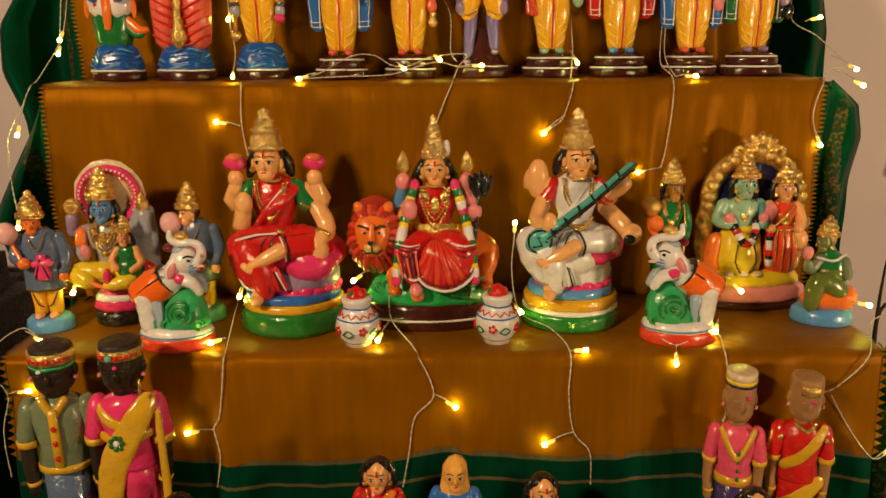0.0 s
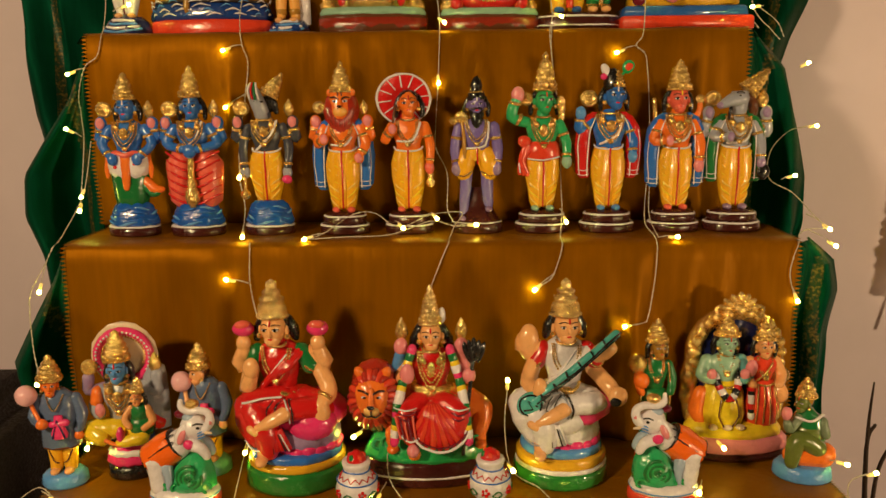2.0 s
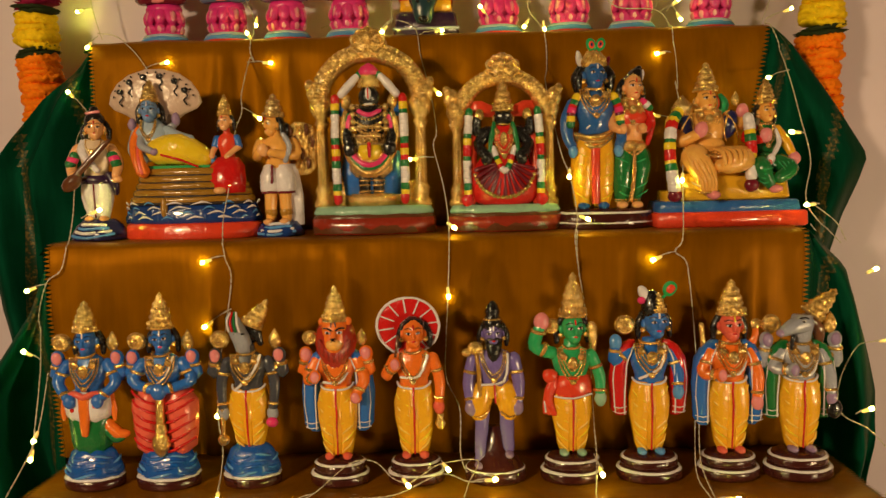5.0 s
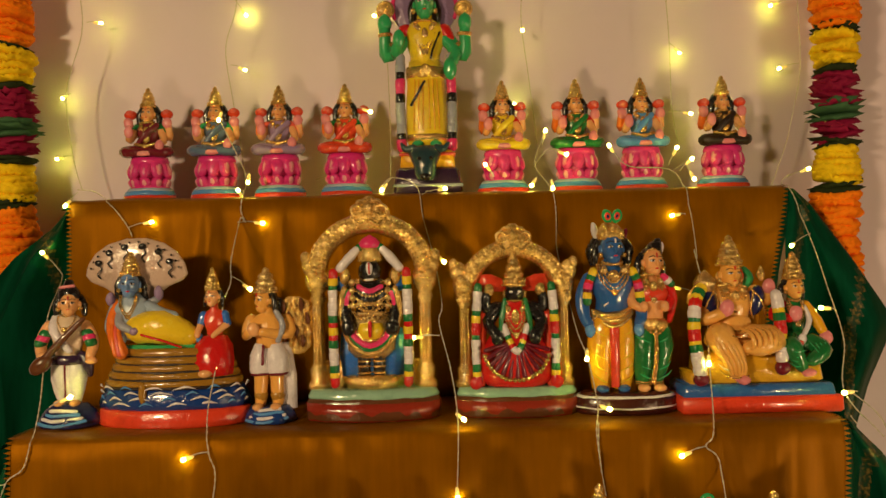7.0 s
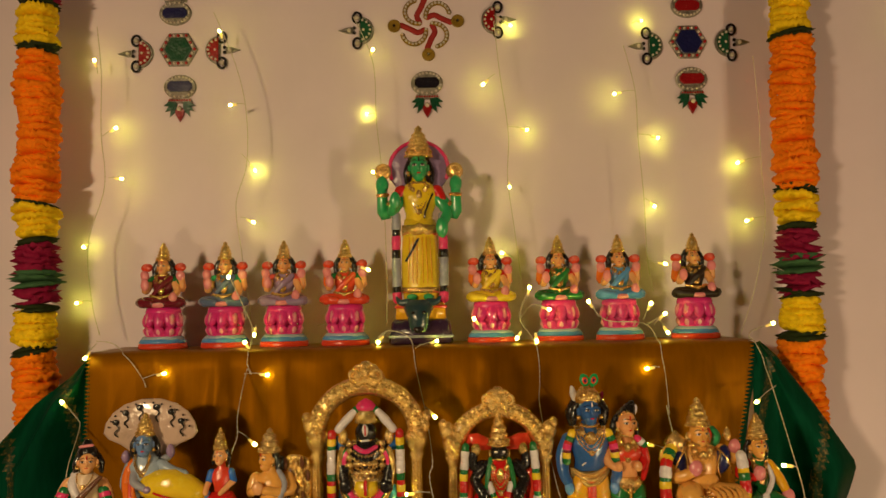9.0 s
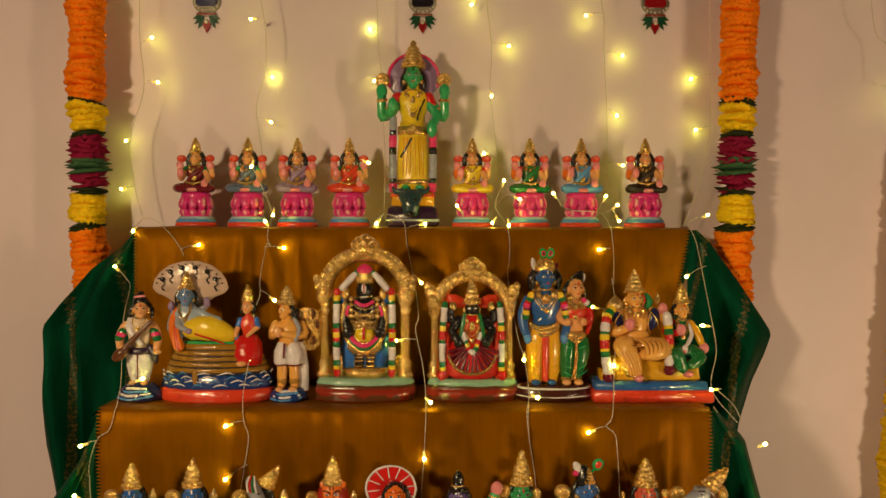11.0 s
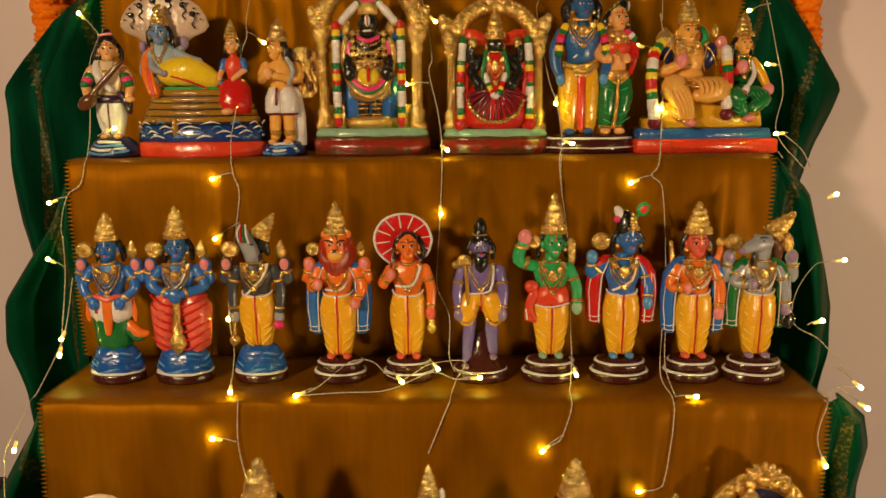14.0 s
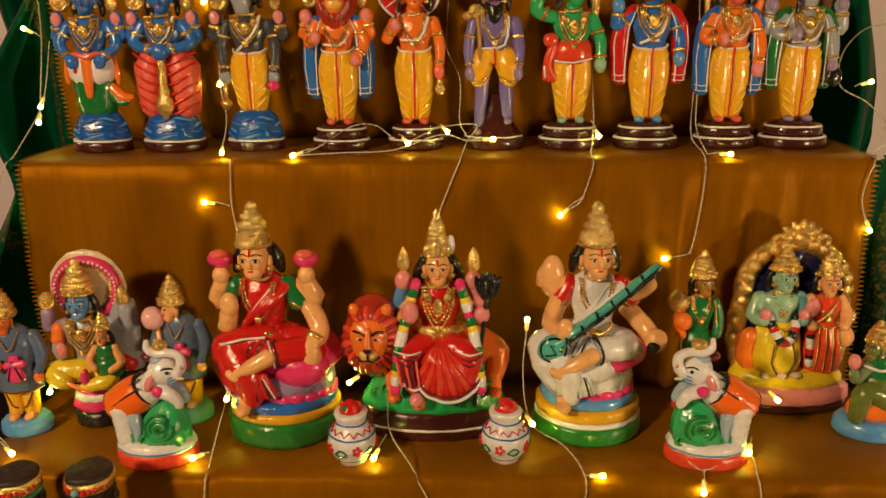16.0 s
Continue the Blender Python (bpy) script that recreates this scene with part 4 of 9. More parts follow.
# rose-faced
d = standing("orange", "yellow", foot="coral", r=32)
shawl(d, "blue", 152, 58, 25)
arm(d, [(-19, -1, 144), (-27, -6, 120), (-16, -15, 120)], 6.5, "orange", palm="rose", hr=6)
arm(d, [(19, -1, 144), (27, -5, 116), (25, -11, 92)], 6.5, "orange", hand="rose", palm=None)
d.tube([(-24, 4, 140), (-27, 3, 172)], 3, "gold", 8, 1)
d.tube([(20, 3, 144), (26, 4, 156), (27, 4, 166)], [5, 4, 3], "orange")
d.ball((27, 4, 172), (6, 4, 6), "gold")
necklace(d, 152, 15, -11.5, 32, rows=4)
d.tube([(14, -9, 132), (6, -14, 120), (-14, -13, 117)], 1.4, "white", 6, 3)
head(d, (1, -1, 172), 1.19, "coral", mark="lemon", lips="red")
crown(d, (1, 0, 183), 13.5, 40)
d.make("figurine", "orange clay figurine with a blue shawl, gold crown and yellow wrap", (0.352, YB, ZB), size=1.026, group=LINE, slim=1.12)

# horse-faced
d = standing("silver", "yellow", foot="lilac", r=35)
shawl(d, "green", 150, 64, 26)
arm(d, [(-19, -1, 142), (-27, -6, 124), (-16, -15, 124)], 6.5, "silver", palm="lilac", hr=6)
arm(d, [(19, -1, 142), (28, -5, 116), (28, -10, 94)], 6.0, "silver", palm=None, hand="lilac")
d.ball((30, -12, 78), (8, 4, 11), "black")
back_arms(d, "silver", spread=33, top=156, palm="lilac")
necklace(d, 150, 15, -11.5, 32, rows=4)
d.tube([(14, -9, 132), (6, -14, 118), (-14, -13, 116)], 1.4, "white", 6, 3)
d.loft([(144, 8, 8, 0, 0), (158, 10, 10, 1, -1), (170, 12, 11, 0, -2), (182, 10, 10, 2, 0)], "silver", 16)
d.tube([(2, -4, 172), (-10, -9, 170), (-21, -12, 165)], [11, 8.5, 5.5], "silver", 12)
d.ball((-24, -13, 164), (4, 5, 4.5), "lilac")
d.ball((-25, -15, 166), (1.5, 1.5, 1.5), "black")
d.ball((-2, -13, 176), (3.2, 1.2, 1.8), "white")
d.ball((-2.5, -13.8, 176), (1.6, 1.0, 1.6), "black")
d.tube([(-6, -14, 180), (-1, -14, 181), (3, -12, 179)], 0.8, "black", 5, 2)
d.tube([(10, 2, 176), (18, 3, 166), (20, 3, 150)], [6, 7, 4], "brown")
d.tube([(-12, -14, 160), (-14, -15, 146)], [2.5, 1.5], "black")
d.turned((9, 0, 181), 0, 0, 42)
crown(d, (0, 0, 0), 12, 38)
d.plain()
d.make("figurine", "grey horse-headed clay figurine with a green shawl and tilted gold crown", (0.432, YB, ZB), size=1.026, group=LINE, slim=1.12)

# ---- shared modelling for seated figures ----
def lotus(d, z, r, ry, h, m="magenta", tip="blush", n=9, cx=0, cy=0):
    """Waisted lotus seat: petals turned up over petals turned down."""
    prof = ((0, 0.86), (0.08, 0.84), (0.20, 0.70), (0.32, 0.60), (0.46, 0.64), (0.66, 0.80), (0.86, 0.88), (1.0, 0.82))
    d.loft([(z + h * f, r * k, ry * k, cx, cy) for f, k in prof], m, 28)
    for k in range(n):
        a = 2 * math.pi * (k + 0.5) / n + math.pi / 2
        deg, ca, sa = math.degrees(a), math.cos(a), math.sin(a)
        for f, rad, size, tilt, mm in ((0.67, 0.70, (0.31, 0.22, 0.38), -20, m), (0.66, 0.83, (0.19, 0.12, 0.27), -20, tip), (0.66, 0.90, (0.10, 0.07, 0.17), -20, "petal"), (0.16, 0.70, (0.28, 0.20, 0.22), 30, m), (0.15, 0.83, (0.16, 0.11, 0.15), 30, "petal")):
            d.ball((cx + r * rad * ca, cy + ry * rad * sa, z + h * f), (r * size[0], r * size[1], h * size[2]), mm, (tilt, 0, deg - 270), 12, 8)


def garland(d, pts, r, colours, gap=1.5):
    """A thick painted garland of rounded segments along a line."""
    path, _ = smooth_path([Vector(p) for p in pts], [r] * len(pts), 10)
    total = sum((b - a).length for a, b in zip(path, path[1:]))
    n = max(len(colours), int(total / (r * gap)))
    seg, i, walked = total / n, 0, 0.0
    cuts, acc = [path[0]], 0.0
    for a, b in zip(path, path[1:]):
        L = (b - a).length
        while acc + L >= seg * len(cuts) - 1e-6 and len(cuts) <= n:
            cuts.append(a.lerp(b, min(1.0, (seg * len(cuts) - acc) / L)))
        acc += L
    for k in range(len(cuts) - 1):
        d.tube([cuts[k], cuts[k + 1]], r * (1.0 if k % 2 else 0.94), colours[k % len(colours)], 8, 1)


GAR = ["white", "white", "green", "red", "lemon", "green", "white", "white"]

# ---- top step: eight small seated figurines either side of a tall standing one ----
ZD, YD = 1.2688, 1.408
SEATED = "row of small seated figurines on lotus seats"
SEATS = [
    (-0.409, "wine", "maroon-red", "green"), (-0.310, "denim", "grey-blue", "jade"), (-0.216, "lilac", "lilac", "coral"), (-0.118, "scarlet", "orange-red", "green"),
    (0.115, "lemon", "yellow", "red"), (0.224, "green", "dark green", "red"), (0.321, "sky", "light blue", "orange"), (0.442, "ebony", "dark brown", "ochre"),
]
for x, sari, word, sleeve in SEATS:
    d = Doll()
    d.loft([(0, 40, 27), (2, 41, 28), (10, 40, 27)], "scarlet", 28)
    d.loft([(9, 39, 26), (12, 39, 26), (17, 36, 25)], "sky", 28, 9, 0.015)
    d.loft([(15, 36, 25), (19, 34, 24), (22, 30, 21)], "pale_blue", 28)
    lotus(d, 20, 34, 26, 48, n=9)
    d.ball((0, 0, 76), (35, 23, 11), sari, u=18)
    for e in (-1, 1):
        d.tube([(e * 12, -8, 78), (e * 33, -12, 76), (e * 10, -23, 74)], [10, 9, 6], sari)
        for k in range(4):
            d.tube([(e * (14 + 5 * k), -20 + 2 * k, 82 - 0.6 * k), (e * (17 + 5 * k), -20.5 + 2 * k, 70)], 0.9, sari, 5, 1)
    d.tube([(-14, -23, 73), (0, -26.5, 72), (14, -23, 73)], [3, 4.2, 3], "rose")
    torso(d, 80, 118, 20, sari, bust=0.08)
    d.tube([(15, -8, 117), (0, -15, 103), (-14, -12, 87)], [5, 5, 4], sari)
    d.tube([(-17, -14, 88), (0, -18, 85), (17, -14, 88)], 2.6, "gold")
    d.ball((0, -19, 84), (5, 2.4, 4), "gold")
    necklace(d, 121, 12, -10, 26, rows=3, r=1.7)
    d.ball((0, -14, 96), (6, 3, 7), "gold", u=10, v=6)
    for e in (-1, 1):
        d.tube([(e * 17, 0, 115), (e * 23, -1, 106)], [7.5, 7.5], sleeve)
        d.tube([(e * 18, 3, 112), (e * 30, 2, 100), (e * 30, -2, 116)], [6, 6.5, 6], "orange" if e < 0 else "peach")
        d.ball((e * 29.5, -5, 121), (7.5, 5.5, 9), "rose")
        d.ball((e * 28, 0, 135), (9.5, 8, 7.5), "scarlet")
        d.ball((e * 28, -4, 137), (6, 5, 5), "coral")
        d.tube([(e * 20, -3, 108), (e * 26, -10, 95), (e * 23, -19, 102 if e < 0 else 88)], [6.5, 6, 5], "peach")
        d.ball((e * 23, -22, 106 if e < 0 else 85), (7, 4.5, 10 if e < 0 else 8), "rose")
        d.tube([(e * 9, 4, 146), (e * 14.5, 3, 134), (e * 15, 2, 120)], [5, 6, 4], "black")
    head(d, (0, -2, 136), 1.0, "peach", mark="red")
    crown(d, (0, -1, 145), 11, 32, "gold", 4)
    d.make("figurine", f"small seated clay figurine in {word} on a pink lotus base", (x, YD, ZD), size=0.96, group=SEATED)

d = Doll()
d.box((-50, -40, 0), (50, 30, 40), "deep", 0.9)
d.box((-50.5, -40.5, 11), (50.5, 30.5, 15), "silver", 1.0)
d.box((-40, -30, 38), (40, 24, 66), "yellow", 0.95)
d.box((-41, -31, 57), (41, 25, 61), "scarlet", 1.0)
d.loft([(20, 11, 9, -3, -44), (28, 15, 11, -3, -45), (42, 17, 14, -3, -42), (58, 24, 18, -3, -36), (70, 22, 18, -3, -28)], "slate", 20)
for e in (-1, 1):
    d.tube([(-3 + e * 16, -36, 66), (-3 + e * 28, -36, 66), (-3 + e * 34, -36, 74)], [7, 5, 2], "slate")
    d.ball((-3 + e * 8, -55, 50), (3, 2, 2.4), "black")
d.ball((-3, -54, 24), (8, 6, 5), "black")
d.loft([(68, 26, 22, 0, -4), (84, 30, 22, 0, -4), (130, 30, 21, 0, -3), (170, 28, 20, 0, -2), (200, 25, 18, 0, 0)], "lemon", 24, 9, 0.03)
d.loft([(80, 31.5, 23.5, 0, -4), (90, 31.5, 23.5, 0, -4)], "gold", 24, 12, 0.02)
for e in (-1, 1):
    d.ball((e * 13, -24, 74), (9, 11, 6), "jade")
torso(d, 190, 252, 32, "lemon")
d.loft([(172, 29.5, 22), (180, 30.5, 22.5), (190, 29, 21)], "gold", 22, 11, 0.03)
d.ball((0, -22, 182), (9, 3.5, 10), "gold")
for e in (-1, 1):
    d.tube([(0, -24, 190), (e * 14, -22, 178), (e * 26, -12, 188)], 1.8, "gold", 6, 3)
    for k in range(3):
        d.tube([(e * (4 + 6 * k), -23.5 + k, 168), (e * (5 + 7 * k), -25 + 1.5 * k, 96)], 1.0, "yellow", 6, 3)
d.tube([(-2, -23, 166), (-12, -24, 148), (-22, -20, 132)], 1.8, "black")
d.tube([(22, -14, 240), (12, -20, 215), (8, -20, 200)], 1.5, "black")
necklace(d, 256, 16, -16, 46, rows=3, r=1.9)
for e in (-1, 1):
    d.tube([(e * 28, -2, 246), (e * 36, -4, 232)], [11, 9], "red")
    arm(d, [(e * 33, 2, 236), (e * 57, 0, 208), (e * 59, -4, 248)], 10.5, "jade", "gold", palm=None)
    emblem(d, (e * 58, 0, 278), 14)
    garland(d, [(e * 37, -10, 205), (e * 38, -12, 140), (e * 37, -14, 70)], 7.5, ["silver", "silver", "black", "pink", "pink", "black", "silver", "silver", "silver", "silver", "black", "pink"], 2.0)
d.tube([(-30, -4, 232), (-44, -10, 210), (-38, -20, 224)], [9, 9, 8], "jade")
d.ball((-38, -23, 228), (9, 7, 14), "jade")
d.tube([(30, -4, 232), (44, -8, 210), (37, -20, 190)], [9, 9, 8], "jade")
d.ball((36, -22, 184), (10, 7, 17), "jade")
d.ball((0, 14, 284), (50, 4, 46), "lilac", u=28)
d.ring((0, 12, 284), 48, 3, "pink", a0=-20, a1=200, squash=0.95)
head(d, (0, -4, 283), 1.6, "jade", mark="black")
crown(d, (0, -2, 299), 20.5, 53, tiers=5)
d.make("figurine", "tall green standing figurine in yellow above a dark bull's head", (0.003, YD, ZD))

# ---- third step ----
ZC = 0.9838

# singer with a lute
d = Doll()
d.loft([(0, 29, 25), (4, 31, 27), (12, 29, 25), (22, 24, 20), (30, 17, 14)], "navy", 22, 5, 0.06)
for k in range(4):
    d.tube([(-24 + 4 * k, -20, 8 + 5 * k), (-6, -27 + 2 * k, 5 + 6 * k), (22 - 3 * k, -20, 10 + 4 * k)], 2.2, "white" if k % 2 else "sky")
feet(d, "skin", 28, 8)
wrap(d, "white", 30, 86, 17, "wine", fold_m=None, waist=None)
torso(d, 82, 132, 19, "cream")
d.loft([(78, 18, 14), (84, 19, 15), (90, 17, 13)], "deep", 18, 7, 0.06)
d.tube([(16, -6, 90), (22, -8, 78), (23, -6, 64)], [6, 6, 3], "deep")
d.tube([(-12, 2, 136), (-10, -12, 120), (6, -15, 96)], [6, 5, 4], "white")
for e in (-1, 1):
    d.tube([(e * 17, -1, 128), (e * 26, -4, 108), (e * (22 if e < 0 else 26), -14, 88)], [6.5, 6.5, 5], "skin")
    garland(d, [(e * 21, -5, 118), (e * 26, -9, 104)], 6.8, ["green", "pink", "green"], 0.8)
d.ball((-18, -19, 90), (7, 6, 6), "skin")
d.ball((28, -16, 84), (6, 5, 5), "skin")
d.tube([(-20, -22, 82), (-4, -21, 104), (21, -17, 136)], [5, 4, 3], "brown")
d.ball((-20, -22, 80), (15, 8, 9), "brown", (0, -50, 0))
necklace(d, 138, 9, -8, 16, rows=1)
head(d, (2, -2, 154), 1.05, "skin", yaw=12)
d.loft([(160, 12, 12, 1, 1), (170, 10, 10, 1, 1), (176, 6, 6, 1, 1), (184, 4, 4, 1, 1)], "black", 16)
d.tube([(-5, -5, 175), (8, -5, 176)], 2.2, "rose")
d.make("figurine", "small standing figurine in white holding a dark wooden lute", (-0.437, 1.204, ZC), size=0.97, slim=1.24)

# reclining group
d = Doll()
d.loft([(0, 95, 42), (3, 97, 43), (20, 96, 42), (23, 92, 40)], "scarlet", 40)
d.loft([(22, 93, 40), (30, 94, 41), (40, 90, 38), (52, 84, 36)], "ink", 40, 17, 0.03)
for k in range(30):
    a = math.pi + math.pi * (k + 0.5) / 30
    z, q = 28 + 6.5 * ((k * 7) % 4), 0.10 + 0.03 * (k % 3)
    d.tube([(93 * math.cos(a - q), 41 * math.sin(a - q), z), (93.5 * math.cos(a), 41.5 * math.sin(a), z + 4), (92 * math.cos(a + q), 40.5 * math.sin(a + q), z + 1)], [0.4, 1.7, 0.4], "white" if k % 3 else "sky", 6, 3)
for k in range(5):
    R = 82 - 4 * k
    d.tube([(R * math.cos(radians(q)), R * 0.42 * math.sin(radians(q)), 54 + 9.5 * k) for q in range(0, 361, 15)], 6.4, "coil", 8, 1)
    d.tube([(R * 1.045 * math.cos(radians(q)), R * 0.47 * math.sin(radians(q)) - 0.8, 49.5 + 9.5 * k) for q in range(180, 361, 12)], 2.2, "ebony", 6, 1)
d.ball((-28, -38, 44), (5, 4, 14), "coil")
d.loft([(92, 58, 26, -8, -2), (96, 60, 27, -8, -2), (102, 56, 24, -8, -2)], "jade", 26)
d.tube([(-42, -10, 122), (-8, -16, 124), (24, -14, 112)], [20, 22, 14], "lemon", 14)
d.tube([(-30, -34, 116), (-5, -38, 110), (18, -30, 100)], 1.6, "red")
d.tube([(24, -12, 118), (36, -14, 108)], [8, 6], "sky")
d.loft([(108, 22, 16, -44, -4), (128, 24, 17, -48, -6), (148, 27, 16, -50, -6), (158, 18, 12, -51, -5), (168, 9, 9, -51, -6)], "pale_blue", 18)
d.tube([(-30, -8, 150), (-10, -14, 140), (6, -16, 136)], [8, 8, 7], "pale_blue")
d.tube([(-70, -8, 148), (-76, -12, 124), (-60, -20, 108)], [8, 8, 7], "pale_blue")
d.tube([(-66, -10, 152), (-72, -16, 134), (-66, -24, 112), (-58, -28, 94)], [7, 8, 9, 10], "orange", 10, 4, 0.7)
for k in range(3):
    d.tube([(-70 + 4 * k, -24, 128), (-66 + 4 * k, -31, 110), (-62 + 5 * k, -34, 92)], [2, 3, 3.4], "coral" if k % 2 else "orange", 7, 3)
d.tube([(-62, -12, 146), (-60, -24, 130), (-44, -30, 122)], [6, 6, 5], "silver")
d.ball((-40, -31, 121), (6, 5, 5), "lilac")
d.ball((-79, -4, 160), (6, 5, 9), "lilac")
d.tube([(-34, 0, 152), (-22, 0, 158)], [6, 5], "silver")
d.ball((-19, 0, 166), (6, 5, 10), "lilac")
necklace(d, 164, 11, -20, 26, rows=2, cx=-51)
for e in (-1, 1):
    d.tube([(-51 + e * 10, -3, 176), (-51 + e * 15, 0, 160)], [6, 4], "black")
head(d, (-51, -13, 178), 1.14, "iris", mark="white", yaw=8, wide=0.98)
crown(d, (-51, -8, 188), 12, 32)
d.loft([(150, 22, 7, -51, 12), (164, 28, 8, -51, 12), (174, 42, 9, -51, 12), (182, 60, 9, -51, 12), (190, 66, 9, -51, 12), (204, 63, 9, -51, 12), (218, 53, 8, -51, 12), (230, 36, 7, -51, 12), (237, 16, 5, -51, 12)], "hood", 36)
for k in range(6):
    a = radians(158 - 27 * k)
    x, z = -51 + 49 * math.cos(a), 193 + 34 * math.sin(a)
    d.ball((x, 3.4, z), (5.0, 1.8, 4.4), "black", u=10, v=6)
    d.tube([(x, 3.2, z - 2), (x + 4, 2.9, z - 8), (x - 1, 2.7, z - 14), (x + 3, 2.7, z - 20)], 1.1, "black", 5, 3)
for k in range(14):
    a = radians(170 - 12.3 * k)
    d.ball((-51 + 57 * math.cos(a), 4.6, 192 + 40 * math.sin(a)), (1.5, 1.2, 1.5), "black", u=6, v=4)
d.loft([(62, 24, 18, 54, -16), (80, 27, 20, 52, -16), (100, 24, 18, 53, -12), (112, 15, 12, 54, -10)], "red", 18, 8, 0.04)
torso(d, 108, 140, 14, "scarlet", -8, 54)
for e in (-1, 1):
    d.tube([(54 + e * 13, -8, 138), (54 + e * 17, -10, 126)], [5.5, 5], "blue")
    d.tube([(54 + e * 17, -10, 126), (54 + e * 10 - 8, -24, 112)], [4.5, 3.5], "skin")
d.ball((48, -34, 66), (9, 6, 5), "skin")
head(d, (53, -12, 160), 0.82, "skin", yaw=-12, wide=1.0)
crown(d, (53, -10, 168), 9, 30)
d.make("sculpture", "painted clay group reclining on coiled serpent with spotted hood", (-0.311, 1.212, ZC), size=0.96)

# winged attendant
d = Doll()
d.loft([(0, 30, 27), (4, 32, 29), (12, 29, 26), (22, 22, 18)], "ink", 22, 6, 0.07)
for k in range(4):
    d.tube([(-26 + 5 * k, -18, 6 + 4 * k), (-4, -28 + 2 * k, 4 + 5 * k), (24 - 3 * k, -18, 8 + 4 * k)], 2.2, "white" if k % 2 else "sky")
d.loft([(16, 10, 8, 22, 8), (60, 12, 9, 20, 8), (104, 14, 10, 12, 6)], "white", 16)
for e in (-1, 1):
    d.tube([(e * 10, -2, 84), (e * 10, -5, 54), (e * 11, -5, 26)], [10, 8.5, 7], "amber")
    d.ball((e * 11 - 2, -13, 22), (7, 11, 5), "skin")
    d.tube([(e * 10, -5, 34), (e * 10.5, -5, 37)], 8.8, "ochre", 10, 1)
    d.loft([(62, 12, 12, e * 11, -3), (70, 14, 14, e * 11, -3), (88, 15, 15, e * 9, -1), (104, 12, 13, e * 6, 0)], "white", 16)
    d.loft([(62, 12.6, 12.6, e * 11, -3), (66, 13.2, 13.2, e * 11, -3)], "wine", 16)
d.tube([(-4, -17, 102), (-5, -18, 78)], 2, "wine")
torso(d, 98, 138, 23, "amber", bust=0.1)
for e in (-1, 1):
    d.tube([(e * 21, -1, 136), (e * 26, -6, 116), (-12 + e * 8, -22, 120)], [7.5, 7.5, 6], "amber")
d.ball((-14, -24, 124), (8, 6, 9), "skin")
garland(d, [(12, -14, 146), (20, -16, 128), (14, -16, 108)], 4, ["silver"], 1.4)
d.loft([(88, 12, 4, 32, 9), (96, 18, 5, 33, 9), (120, 20, 6, 34, 9), (146, 20, 6, 34, 9), (158, 17, 5, 32, 9), (164, 9, 4, 30, 9)], "gold", 20)
for j in range(4):
    for k in range(5):
        x, z = 18 + 7.5 * k - 0.5 * j, 96 + 16 * j + 2 * (k % 2)
        d.tube([(x, 4, z + 14), (x + 1.5, 2.2, z + 7), (x + 1, 3, z)], [2.0, 3.2, 2.2], "gold" if (j + k) % 3 else "brown", 6, 2)
d.tube([(10, 5, 158), (14, 6, 146)], [7, 5], "black")
head(d, (-4, -4, 160), 1.1, "amber", yaw=-42)
crown(d, (-2, -2, 170), 14, 34, "pale_gold", 3)
d.make("figurine", "standing peach figurine with folded arms, white shorts and small wings", (-0.193, 1.204, ZC), size=0.925, slim=1.06)


